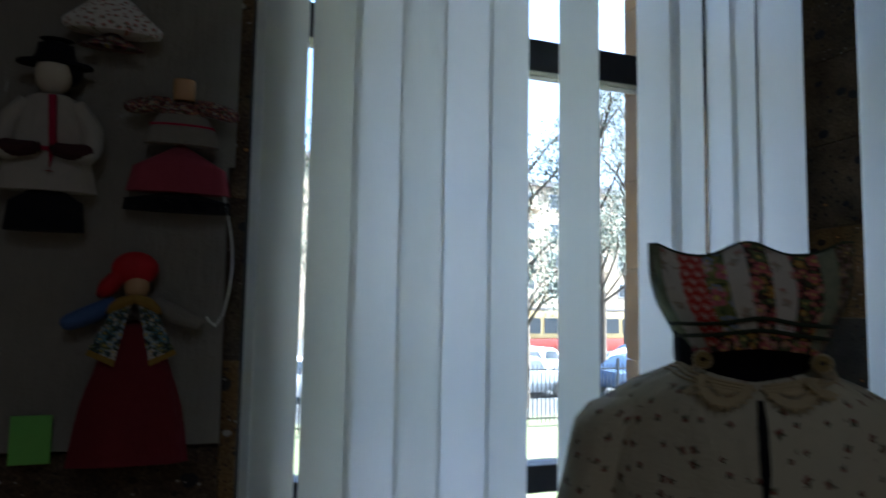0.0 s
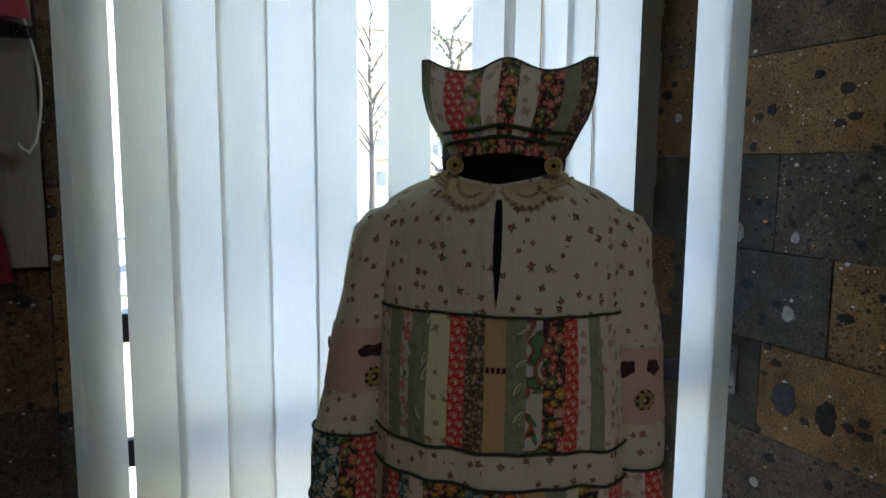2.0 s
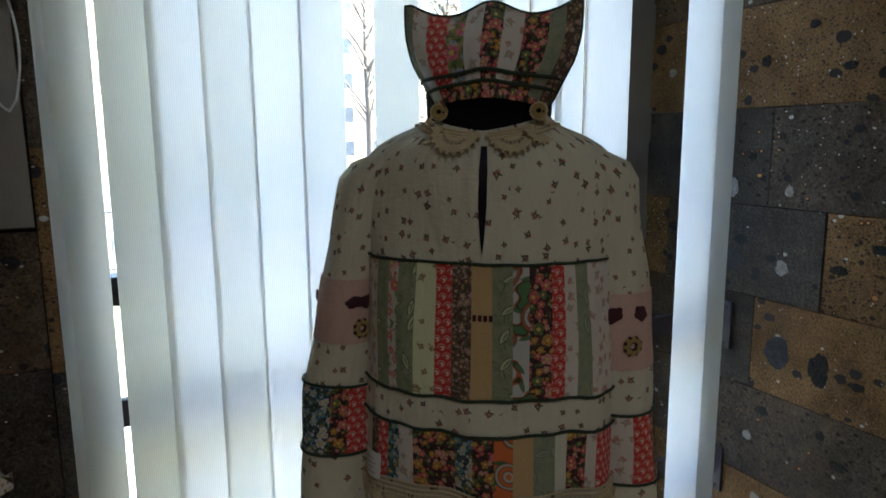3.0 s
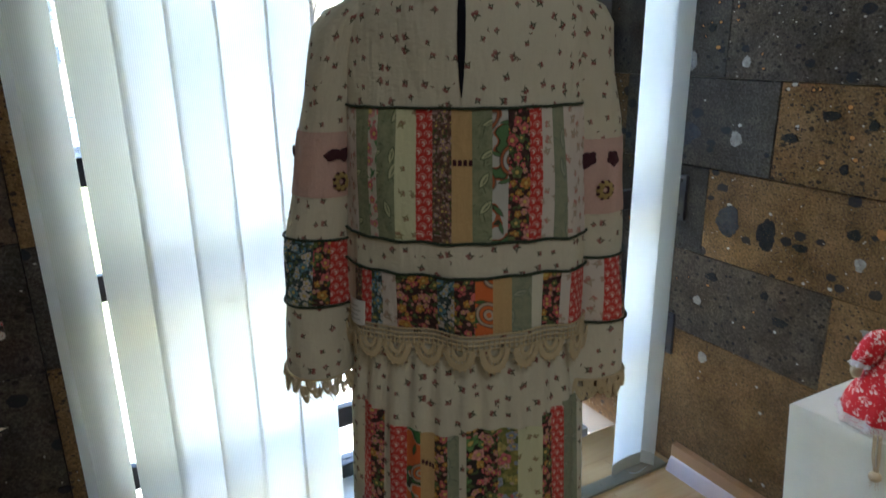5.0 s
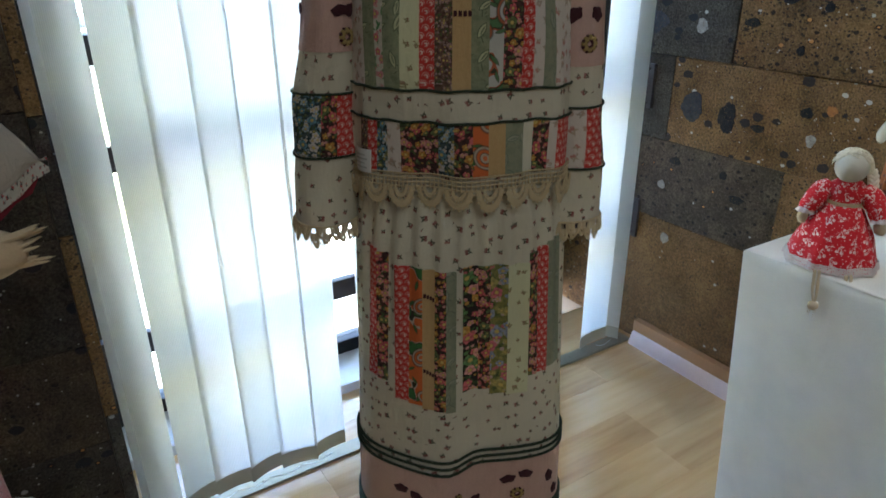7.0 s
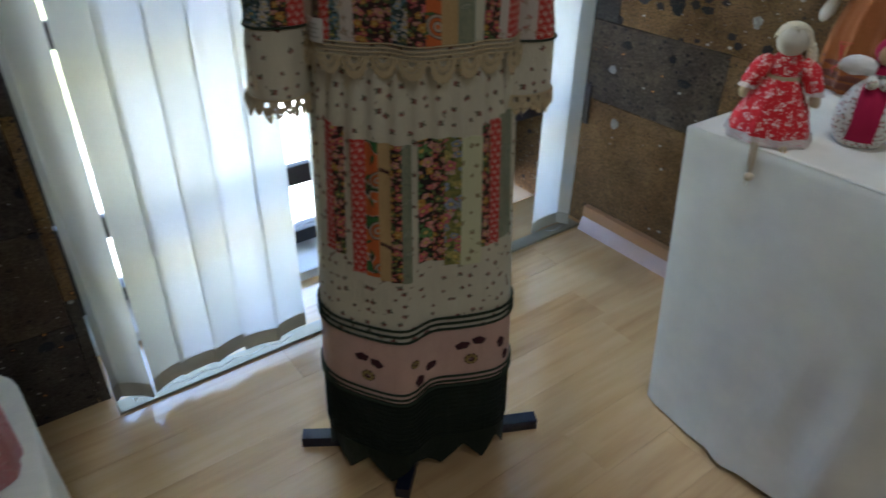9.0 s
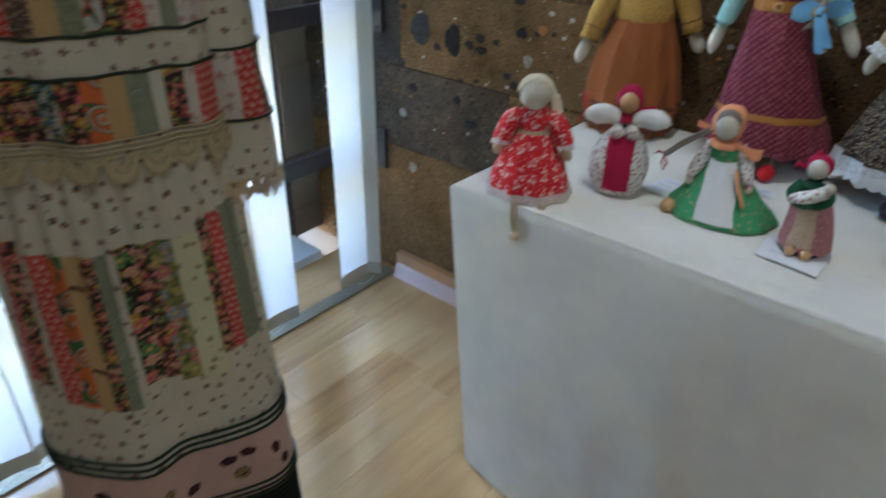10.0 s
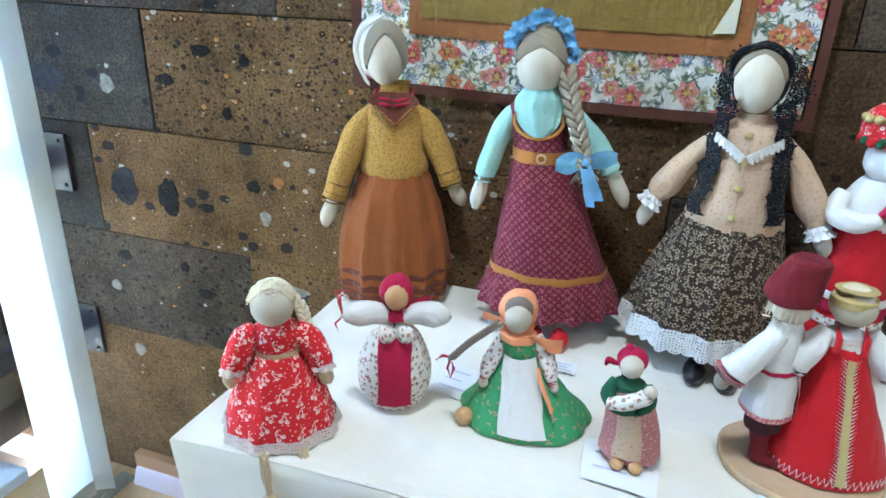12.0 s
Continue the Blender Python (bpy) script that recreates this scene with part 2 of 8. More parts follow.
class Motifs:
    """One figure for each cell of a cloth, turned and sized at random, built of leaves, dots and flowers."""

    def __init__(self, n, uv, pitch, random=0.75, spin=6.28, shift=(0, 0, 0), vary=0.4, keep=0.0):
        self.n = n
        v = n.scaled(n.vmath("ADD", uv, shift), 1 / pitch)
        cell = n.voronoi(v, 1.0, "F1", "2D", random)
        local = n.vmath("SUBTRACT", v, cell.outputs["Position"])
        rnd = n.put("ShaderNodeSeparateColor")
        n.link(cell.outputs["Color"], rnd.inputs[0])
        self.rnd = rnd.outputs
        turn = n.put("ShaderNodeVectorRotate")
        turn.rotation_type = "Z_AXIS"
        n.link(local, turn.inputs["Vector"]).link(n.math("MULTIPLY_ADD", rnd.outputs[0], spin, -spin / 2), turn.inputs["Angle"])
        size = n.math("DIVIDE", pitch, n.math("MULTIPLY_ADD", rnd.outputs[2], vary, 1 - vary / 2))
        xyz = n.put("ShaderNodeSeparateXYZ")
        n.link(turn.outputs[0], xyz.inputs[0])
        self.x, self.y = n.math("MULTIPLY", xyz.outputs[0], size), n.math("MULTIPLY", xyz.outputs[1], size)
        self.keep = n.step(rnd.outputs[1], keep, keep + 0.001) if keep else None

    def turned(self, cx, cy, ang):
        n, c, s = self.n, math.cos(ang), math.sin(ang)
        x = n.math("MULTIPLY_ADD", self.x, c, n.math("MULTIPLY_ADD", self.y, s, -cx * c - cy * s))
        y = n.math("MULTIPLY_ADD", self.x, -s, n.math("MULTIPLY_ADD", self.y, c, cx * s - cy * c))
        return x, y

    def lay(self, base, mask, ink, strength):
        n = self.n
        if self.keep is not None:
            mask = n.math("MULTIPLY", mask, self.keep)
        if isinstance(ink, list):
            ink = n.ramp(self.rnd[1], [(k / len(ink), c) for k, c in enumerate(ink)], "CONSTANT")
        return n.mix(n.math("MULTIPLY", mask, strength), base, ink)

    def leaf(self, base, cx, cy, a, b, ang, ink, strength=0.9):
        n = self.n
        x, y = self.turned(cx, cy, ang)
        q = n.math("MULTIPLY", x, 1 / a)
        edge = n.math("SUBTRACT", n.math("MULTIPLY_ADD", n.math("MULTIPLY", q, q), -b, b), n.math("ABSOLUTE", y))
        return self.lay(base, n.step(edge, 0.0, b * 0.25), ink, strength)

    def dot(self, base, cx, cy, a, b, ang, ink, strength=0.9):
        n = self.n
        x, y = self.turned(cx, cy, ang)
        x, y = n.math("MULTIPLY", x, 1 / a), n.math("MULTIPLY", y, 1 / b)
        d = n.math("MULTIPLY_ADD", x, x, n.math("MULTIPLY", y, y))
        return self.lay(base, n.step(d, 1.0, 0.75), ink, strength)

    def flower(self, base, uv, cx, cy, r, petals, inks, eye=(0.6, 0.45, 0.12), strength=0.95):
        """Petals with a darker heart and uneven shading; inks is picked by the cell."""
        n = self.n
        x, y = self.turned(cx, cy, 0.0)
        d = n.math("MULTIPLY", n.math("SQRT", n.math("MULTIPLY_ADD", x, x, n.math("MULTIPLY", y, y))), 1 / r)
        wave = n.math("COSINE", n.math("MULTIPLY", n.math("ARCTAN2", y, x), float(petals)))
        rough = n.noise(uv, 1.6 / r, 2.0)
        edge = n.math("ADD", n.math("MULTIPLY_ADD", wave, 0.10, 0.60), n.math("MULTIPLY", rough, 0.46))
        mask = n.step(n.math("SUBTRACT", edge, d), 0.0, 0.08)
        ink = n.ramp(self.rnd[1], [(k / len(inks), c) for k, c in enumerate(inks)], "CONSTANT")
        folds = n.ramp(n.math("MULTIPLY_ADD", n.noise(uv, 2.6 / r, 2.0), 0.8, n.math("MULTIPLY_ADD", wave, 0.08, n.math("MULTIPLY", d, 0.45))),
                       [(0.30, (0.35, 0.28, 0.28)), (0.52, (0.8, 0.75, 0.75)), (0.72, (1.25, 1.2, 1.2))])
        shade = n.blend("MULTIPLY")
        shade.inputs[0].default_value = 1.0
        n.link(ink, shade.inputs[6]).link(folds, shade.inputs[7])
        toned = n.mix(n.step(d, 0.34, 0.22), shade.outputs[2], eye)
        return self.lay(base, mask, toned, strength)


def sprig_cloth(name, ground, inks, pitch=0.0235, size=0.0066, lobes=3):
    n = Nodes(name, 0.85)
    uv = n.uv()
    mask, rnd = motif(n, uv, pitch, size, lobes)
    ink = n.ramp(n.noise(uv, 420.0, 1.0), [(0.38 + 0.1 * i, c) for i, c in enumerate(inks)], "CONSTANT")
    return weave(n, uv, n.mix(n.math("MULTIPLY", mask, 0.85), ground, ink))


def posy_cloth(name, ground, green, bloom, pitch=0.0235, k=1.0):
    """Tiny posies: two or three leaves with a bud, and loose leaves between them."""
    n = Nodes(name, 0.85)
    uv = n.uv()
    c = ground
    m = Motifs(n, uv, pitch, 0.8, 6.28, (0, 0, 0), 0.5)
    for cx, cy, a, b, t in ((0.0, -0.001, 0.0058, 0.0012, 0.7), (0.0022, 0.0002, 0.0046, 0.0016, 2.3), (-0.002, 0.001, 0.0040, 0.0014, 1.5)):
        c = m.leaf(c, cx * k, cy * k, a * k, b * k, t, green)
    c = m.dot(c, 0.0024 * k, 0.0030 * k, 0.0029 * k, 0.0023 * k, 0.4, bloom)
    c = m.dot(c, -0.0016 * k, 0.0034 * k, 0.0022 * k, 0.0018 * k, 1.0, bloom)
    c = m.dot(c, 0.0036 * k, 0.0038 * k, 0.0008 * k, 0.0008 * k, 0.4, ground, 0.6)
    m = Motifs(n, uv, pitch * 1.15, 0.9, 6.28, (0.31, 0.17, 0), 0.5, 0.55)
    c = m.leaf(c, 0.0, 0.0, 0.0034 * k, 0.0009 * k, 0.3, green, 0.8)
    c = m.leaf(c, 0.0018 * k, 0.001 * k, 0.0026 * k, 0.0008 * k, 1.3, bloom, 0.8)
    return weave(n, uv, c)


def cherry_cloth(name, ground, ink):
    """Pairs of pale cherries on stalks, with pin dots between."""
    n = Nodes(name, 0.85)
    uv = n.uv()
    m = Motifs(n, uv, 0.0068, 0.9, 6.28, (0.4, 0.1, 0), 0.6)
    c = m.dot(ground, 0, 0, 0.0007, 0.0007, 0, ink)
    m = Motifs(n, uv, 0.0175, 0.75, 2.0, (0, 0, 0), 0.3)
    for cx, cy, a, b, t in ((-0.0012, 0.002, 0.0042, 0.0005, 1.25), (0.0014, 0.002, 0.0042, 0.0005, 1.95), (0.0022, 0.0058, 0.0026, 0.0010, 0.3)):
        c = m.leaf(c, cx, cy, a, b, t, ink)
    for x in (-0.0026, 0.0028):
        c = m.dot(c, x, -0.0028, 0.0023, 0.0023, 0, ink)
        c = m.dot(c, x + 0.0006, -0.0022, 0.0008, 0.0008, 0, ground, 0.7)
    return weave(n, uv, c)


def bubble_cloth(name, ground, ink):
    """Pale rings and berries on thin stalks over a dark ground."""
    n = Nodes(name, 0.85)
    uv = n.uv()
    m = Motifs(n, uv, 0.0062, 0.9, 6.28, (0.2, 0.4, 0), 0.7)
    c = m.dot(ground, 0, 0, 0.0010, 0.0010, 0, ink, 0.85)
    m = Motifs(n, uv, 0.0115, 0.7, 6.28, (0, 0, 0), 0.3)
    for k in range(5):
        t = k * 1.257
        c = m.dot(c, 0.0026 * math.cos(t), 0.0026 * math.sin(t), 0.0012, 0.0012, 0, ink)
        c = m.dot(c, 0.0026 * math.cos(t), 0.0026 * math.sin(t), 0.0006, 0.0006, 0, ground, 0.8)
    c = m.dot(c, 0.0052, 0.001, 0.0014, 0.0014, 0, ink)
    c = m.leaf(c, -0.004, 0.002, 0.0030, 0.0003, 0.8, ink, 0.7)
    return weave(n, uv, c)


def scale_cloth(name, ground, ink, pitch=0.009):
    """Overlapping rows of small shells, each with a pale comma in it."""
    n = Nodes(name, 0.85)
    uv = n.uv()
    v = n.scaled(uv, (1 / pitch, 1.25 / pitch, 1))
    xyz = n.put("ShaderNodeSeparateXYZ")
    n.link(v, xyz.inputs[0])
    row = n.math("FLOOR", xyz.outputs[1])
    x = n.math("SUBTRACT", n.math("FRACT", n.math("MULTIPLY_ADD", row, 0.5, xyz.outputs[0])), 0.5)
    y = n.math("MULTIPLY", n.math("SUBTRACT", n.math("FRACT", xyz.outputs[1]), 0.42), 0.8)
    d = n.math("SQRT", n.math("ADD", n.math("MULTIPLY", x, x), n.math("MULTIPLY", y, y)))
    ring = n.math("MULTIPLY", n.step(n.math("ABSOLUTE", n.math("SUBTRACT", d, 0.37)), 0.06, 0.02), n.step(y, -0.1, 0.05))
    x2, y2 = n.math("ADD", x, -0.04), n.math("ADD", y, 0.02)
    d2 = n.math("SQRT", n.math("ADD", n.math("MULTIPLY", x2, x2), n.math("MULTIPLY", y2, y2)))
    x3, y3 = n.math("ADD", x, 0.06), n.math("ADD", y, 0.06)
    d3 = n.math("SQRT", n.math("ADD", n.math("MULTIPLY", x3, x3), n.math("MULTIPLY", y3, y3)))
    comma = n.math("MULTIPLY", n.step(d2, 0.24, 0.19), n.step(d3, 0.10, 0.14))
    return weave(n, uv, n.mix(n.math("MAXIMUM", n.math("MULTIPLY", ring, 0.65), comma), ground, ink))


def floral_cloth(name, ground, inks, pitch=0.013, cover=0.42, ground_two=None, leaves=((0.06, 0.09, 0.035), (0.10, 0.13, 0.05))):
    """A dense print of shaded flowers in several inks with leaves and berries between."""
    n = Nodes(name, 0.85)
    uv = n.uv()
    c = n.mix(n.step(n.noise(uv, 160.0, 3.0), 0.45, 0.55), ground, ground_two or ground)
    m = Motifs(n, uv, pitch * 0.7, 0.9, 6.28, (0.6, 0.3, 0), 0.5)
    c = m.leaf(c, 0, 0, pitch * 0.32, pitch * 0.10, 0.0, list(leaves))
    c = m.leaf(c, pitch * 0.1, pitch * 0.12, pitch * 0.22, pitch * 0.08, 1.2, leaves[0])
    m = Motifs(n, uv, pitch * 0.5, 0.9, 6.28, (0.2, 0.7, 0), 0.6)
    c = m.dot(c, 0, 0, pitch * 0.12, pitch * 0.11, 0, list(inks))
    m = Motifs(n, uv, pitch * 0.72, 0.9, 6.28, (0.37, 0.11, 0), 0.5)
    c = m.flower(c, uv, 0, 0, pitch * cover * 0.6, 5, inks)
    m = Motifs(n, uv, pitch * 1.2, 0.85, 6.28, (0.74, 0.22, 0), 0.4)
    c = m.flower(c, uv, 0, 0, pitch * cover, 5, list(reversed(inks)))
    return weave(n, uv, c)


def chintz(name, ground):
    """Furnishing chintz: roses, daisies and blue sprays among grey-green leaves on off-white."""
    n = Nodes(name, 0.8)
    uv = n.uv()
    green, blue = [(0.07, 0.11, 0.065), (0.14, 0.18, 0.11), (0.05, 0.085, 0.06), (0.22, 0.22, 0.08)], [(0.16, 0.21, 0.40), (0.24, 0.16, 0.28), (0.12, 0.17, 0.34)]
    c = ground
    for k, (p, sh) in enumerate(((0.026, (0.1, 0.2, 0)), (0.023, (0.53, 0.31, 0)), (0.029, (0.87, 0.63, 0)), (0.025, (0.22, 0.91, 0)))):
        m = Motifs(n, uv, p, 0.95, 6.28, sh, 0.5)
        for cx, cy, a, b, t in ((0.0, 0.0, 0.0075, 0.0026, 0.2), (0.0055, 0.0035, 0.0060, 0.0022, 1.1), (-0.005, 0.003, 0.0055, 0.0020, 2.3), (0.001, -0.003, 0.010, 0.0006, 0.5)):
            c = m.leaf(c, cx, cy, a, b, t, green, 0.8)
        c = m.leaf(c, 0.0, 0.0, 0.006, 0.0005, 0.2, ground, 0.5)
    m = Motifs(n, uv, 0.052, 0.85, 6.28, (0.41, 0.77, 0), 0.3)
    for k in range(9):
        t = k * 0.7
        c = m.leaf(c, 0.0065 * math.cos(t), 0.0065 * math.sin(t), 0.0055, 0.0013, t + 0.3, blue, 0.8)
    m = Motifs(n, uv, 0.056, 0.75, 6.28, (0.15, 0.52, 0), 0.3)
    for k in range(9):
        t = k * 0.698
        c = m.leaf(c, 0.0075 * math.cos(t), 0.0075 * math.sin(t), 0.0055, 0.0017, t, [(0.52, 0.38, 0.08), (0.50, 0.31, 0.07), (0.42, 0.35, 0.12)], 0.95)
    c = m.dot(c, 0, 0, 0.0040, 0.0040, 0, (0.16, 0.10, 0.06))
    m = Motifs(n, uv, 0.052, 0.75, 6.28, (0.71, 0.13, 0), 0.35)
    c = m.flower(c, uv, 0.013, 0.011, 0.0105, 5, [(0.46, 0.17, 0.10), (0.42, 0.11, 0.11), (0.45, 0.22, 0.17)], (0.40, 0.13, 0.08))
    c = m.flower(c, uv, 0, 0, 0.0185, 6, [(0.42, 0.08, 0.07), (0.47, 0.16, 0.06), (0.40, 0.11, 0.11), (0.46, 0.20, 0.16)], (0.50, 0.34, 0.08))
    for k, (x, y) in enumerate(((0.004, 0.003), (-0.005, 0.004), (0.001, -0.006), (-0.004, -0.004), (0.006, -0.003))):
        c = m.leaf(c, x, y, 0.0042, 0.0014, k * 1.3, (0.20, 0.035, 0.04), 0.75)
    for k, (x, y) in enumerate(((0.008, 0.005), (-0.008, 0.001), (0.003, 0.009), (-0.003, -0.009))):
        c = m.leaf(c, x, y, 0.0036, 0.0013, k * 1.7 + 0.5, (0.66, 0.44, 0.36), 0.6)
    return weave(n, uv, c, crease=0.012)


def lattice_cloth(name, ground, ink, pitch=0.0095):
    """Small four-pointed stars on a slanting grid."""
    n = Nodes(name, 0.8)
    uv = n.uv()
    turned = n.scaled(uv, 1.0, (0, 0, 0.785))
    star, _ = motif(n, turned, pitch, pitch * 0.42, 4, 0.0)
    eye, _ = motif(n, turned, pitch, pitch * 0.15, 4, 0.0)
    return weave(n, uv, n.mix(n.math("SUBTRACT", star, eye), ground, ink))


def paisley_cloth(name, ground, dark, light, pitch=0.046):
    """Slender outlined drops scattered over a mottled ground."""
    n = Nodes(name, 0.85)
    uv = n.uv()
    mottle = n.step(n.noise(uv, 90.0, 4.0, 0.7), 0.42, 0.66)
    c = n.mix(n.math("MULTIPLY", mottle, 0.45), ground, dark)
    m = Motifs(n, uv, pitch, 0.6, 2.2, (0.13, 0.4, 0), 0.3)
    k = pitch / 0.046
    c = m.leaf(c, 0.0, -0.016 * k, 0.010 * k, 0.0012 * k, 1.9, dark, 0.7)
    c = m.leaf(c, 0.0, 0.0, 0.0165 * k, 0.0068 * k, 1.0, dark, 0.9)
    c = m.leaf(c, 0.0, 0.0, 0.0140 * k, 0.0050 * k, 1.0, light, 0.9)
    c = m.leaf(c, 0.001 * k, 0.0, 0.0095 * k, 0.0017 * k, 1.0, dark, 0.7)
    m = Motifs(n, uv, pitch * 0.5, 0.9, 6.28, (0.5, 0.1, 0), 0.4)
    c = m.leaf(c, 0.0, 0.0, 0.005 * k, 0.0012 * k, 0.4, dark, 0.5)
    return weave(n, uv, c)


def medallion_cloth(name, ground, green, dark, pale, pitch=0.075):
    """Large ringed medallions and green scrolls on a bright ground."""
    n = Nodes(name, 0.85)
    uv = n.uv()
    patch = n.noise(uv, 26.0, 1.0)
    c = n.ramp(patch, [(0.0, green), (0.43, dark), (0.45, pale), (0.47, ground)], "CONSTANT")
    m = Motifs(n, uv, 0.03, 0.8, 6.28, (0.3, 0.6, 0), 0.4)
    c = m.leaf(c, 0, 0, 0.010, 0.0036, 0.4, dark, 0.8)
    c = m.leaf(c, 0, 0, 0.008, 0.0024, 0.4, green, 0.9)
    m = Motifs(n, uv, pitch, 0.5, 6.28, (0.1, 0.2, 0), 0.2)
    for r, ink in ((0.0155, dark), (0.0140, pale), (0.0115, dark), (0.0105, ground), (0.0070, dark), (0.0060, pale), (0.003, ground)):
        c = m.dot(c, 0, 0, r, r * 1.3, 0, ink, 0.95)
    return weave(n, uv, c)


CREAM = posy_cloth("cream_sprig_cotton", (0.60, 0.56, 0.42), [(0.09, 0.085, 0.05), (0.12, 0.09, 0.06), (0.07, 0.08, 0.05)], [(0.24, 0.07, 0.06), (0.30, 0.12, 0.10), (0.20, 0.06, 0.05)], 0.0255, 0.9)
PALE = cloth("pale_cream_cotton", (0.62, 0.6, 0.46))
PALE_PRINT = posy_cloth("pale_print_cotton", (0.62, 0.56, 0.48), [(0.42, 0.34, 0.24), (0.36, 0.30, 0.22)], [(0.45, 0.20, 0.16), (0.42, 0.30, 0.22)], 0.019, 1.1)
LIME = posy_cloth("pale_lime_cotton", (0.62, 0.62, 0.38), [(0.25, 0.22, 0.1)], [(0.28, 0.18, 0.1)], 0.026, 0.9)
RED_SHELL = scale_cloth("red_shell_print", (0.50, 0.05, 0.04), (0.68, 0.50, 0.40), 0.0125)
DARK_FLORAL = floral_cloth("dark_floral_print", (0.045, 0.022, 0.02), [(0.5, 0.13, 0.12), (0.42, 0.22, 0.05), (0.5, 0.25, 0.2), (0.12, 0.16, 0.06), (0.45, 0.1, 0.1)], 0.017, 0.44, (0.07, 0.04, 0.03))
BROWN_FLORAL = floral_cloth("brown_floral_print", (0.085, 0.045, 0.035), [(0.3, 0.2, 0.17), (0.16, 0.09, 0.07), (0.34, 0.25, 0.22), (0.2, 0.14, 0.08)], 0.012, 0.4, (0.14, 0.09, 0.06))
BLUE_FLORAL = floral_cloth("blue_floral_print", (0.03, 0.05, 0.055), [(0.33, 0.42, 0.45), (0.12, 0.24, 0.28), (0.5, 0.48, 0.42), (0.14, 0.16, 0.08)], 0.015, 0.45, (0.07, 0.1, 0.1))
GREEN_DROP = paisley_cloth("sage_paisley_print", (0.27, 0.29, 0.17), (0.07, 0.10, 0.055), (0.52, 0.52, 0.30), 0.036)
PALE_ROSE = floral_cloth("pale_rose_print", (0.60, 0.56, 0.45), [(0.52, 0.13, 0.15), (0.58, 0.30, 0.27), (0.5, 0.2, 0.2)], 0.026, 0.40, (0.52, 0.50, 0.38), ((0.07, 0.20, 0.07), (0.13, 0.24, 0.10)))
SAGE = paisley_cloth("sage_cotton", (0.27, 0.285, 0.185), (0.15, 0.18, 0.125), (0.34, 0.35, 0.25), 0.038)
TAN = cloth("tan_honeycomb_cotton", (0.50, 0.34, 0.15), pitch=600)
ORANGE_SWIRL = medallion_cloth("orange_paisley_print", (0.60, 0.15, 0.04), (0.06, 0.17, 0.05), (0.05, 0.05, 0.03), (0.5, 0.42, 0.3))
PALE_SWIRL = medallion_cloth("pale_paisley_print", (0.50, 0.50, 0.44), (0.10, 0.20, 0.08), (0.06, 0.06, 0.035), (0.42, 0.13, 0.06), 0.06)
ROSE_FLORAL = floral_cloth("rose_floral_print", (0.03, 0.025, 0.02), [(0.55, 0.14, 0.14), (0.6, 0.3, 0.25), (0.12, 0.24, 0.08), (0.5, 0.28, 0.06)], 0.024, 0.46)
OLIVE_FLORAL = floral_cloth("olive_floral_print", (0.26, 0.24, 0.07), [(0.5, 0.14, 0.16), (0.25, 0.3, 0.36), (0.35, 0.32, 0.1), (0.5, 0.36, 0.3)], 0.026, 0.44, (0.16, 0.18, 0.06))
PINK_KNIT = cloth("pink_net_cotton", (0.56, 0.38, 0.31), pitch=500)
PIPING = cloth("dark_green_piping", (0.035, 0.05, 0.03))
LACE = cloth("ecru_crochet_cotton", (0.55, 0.45, 0.27), pitch=900, crease=0.0008)
GREEN_LACE = cloth("dark_green_crochet", (0.012, 0.018, 0.010), pitch=900)
BLACK_CLOTH = cloth("black_jersey", (0.006, 0.006, 0.010))
NAVY_METAL = painted("dark_navy_metal", (0.012, 0.016, 0.035), 0.4)
PLUM = cloth("plum_felt", (0.06, 0.02, 0.025), pitch=700)
YELLOW_YARN = cloth("yellow_yarn", (0.34, 0.25, 0.09), pitch=900)
WHITE_CLOTH = cloth("white_tablecloth", (0.76, 0.735, 0.65), 0.8, 900, 0.0012)


def slat_material():
    """Ribbed blind fabric that lets light through; the object's colour says how much overlap shade is painted in as
    cream.
    """
    n = Nodes("blind_fabric", 0.75)
    uv = n.uv()
    info = n.put("ShaderNodeObjectInfo")
    sep = n.put("ShaderNodeSeparateColor")
    n.link(info.outputs["Color"], sep.inputs[0])
    ribs = n.put("ShaderNodeTexWave")
    ribs.wave_type, ribs.bands_direction = "BANDS", "X"
    n.link(n.scaled(uv, 90.0), ribs.inputs["Vector"])
    ribs.inputs["Scale"].default_value, ribs.inputs["Distortion"].default_value = 1.0, 0.4
    fine = n.noise(n.scaled(uv, (900, 30, 1)), 1.0, 3.0)
    shade = n.math("MULTIPLY_ADD", ribs.outputs["Fac"], 0.5, n.math("MULTIPLY", fine, 0.5))
    lit_white, shade_cream = n.mix(shade, (0.70, 0.71, 0.69), (0.80, 0.81, 0.79)), n.mix(shade, (0.60, 0.60, 0.50), (0.72, 0.72, 0.62))
    n.colour(n.mix(sep.outputs[0], lit_white, shade_cream)).bump(shade, 0.4, 0.0008)
    through_light = n.put("ShaderNodeBsdfTranslucent")
    n.link(n.mix(sep.outputs[0], n.mix(shade, (0.74, 0.74, 0.73), (0.99, 0.98, 0.98)), n.mix(shade, (0.56, 0.55, 0.47), (0.80, 0.79, 0.70))), through_light.inputs["Color"])
    both = n.put("ShaderNodeMixShader")
    both.inputs[0].default_value = 0.74
    n.link(n.bsdf.outputs[0], both.inputs[1]).link(through_light.outputs[0], both.inputs[2]).link(both.outputs[0], n.out.inputs["Surface"])
    return n.material


SLAT = slat_material()
POCKET = painted("weight_pocket_plastic", (0.46, 0.45, 0.38), 0.6)
CHAIN = painted("white_bead_plastic", (0.7, 0.68, 0.62), 0.35)


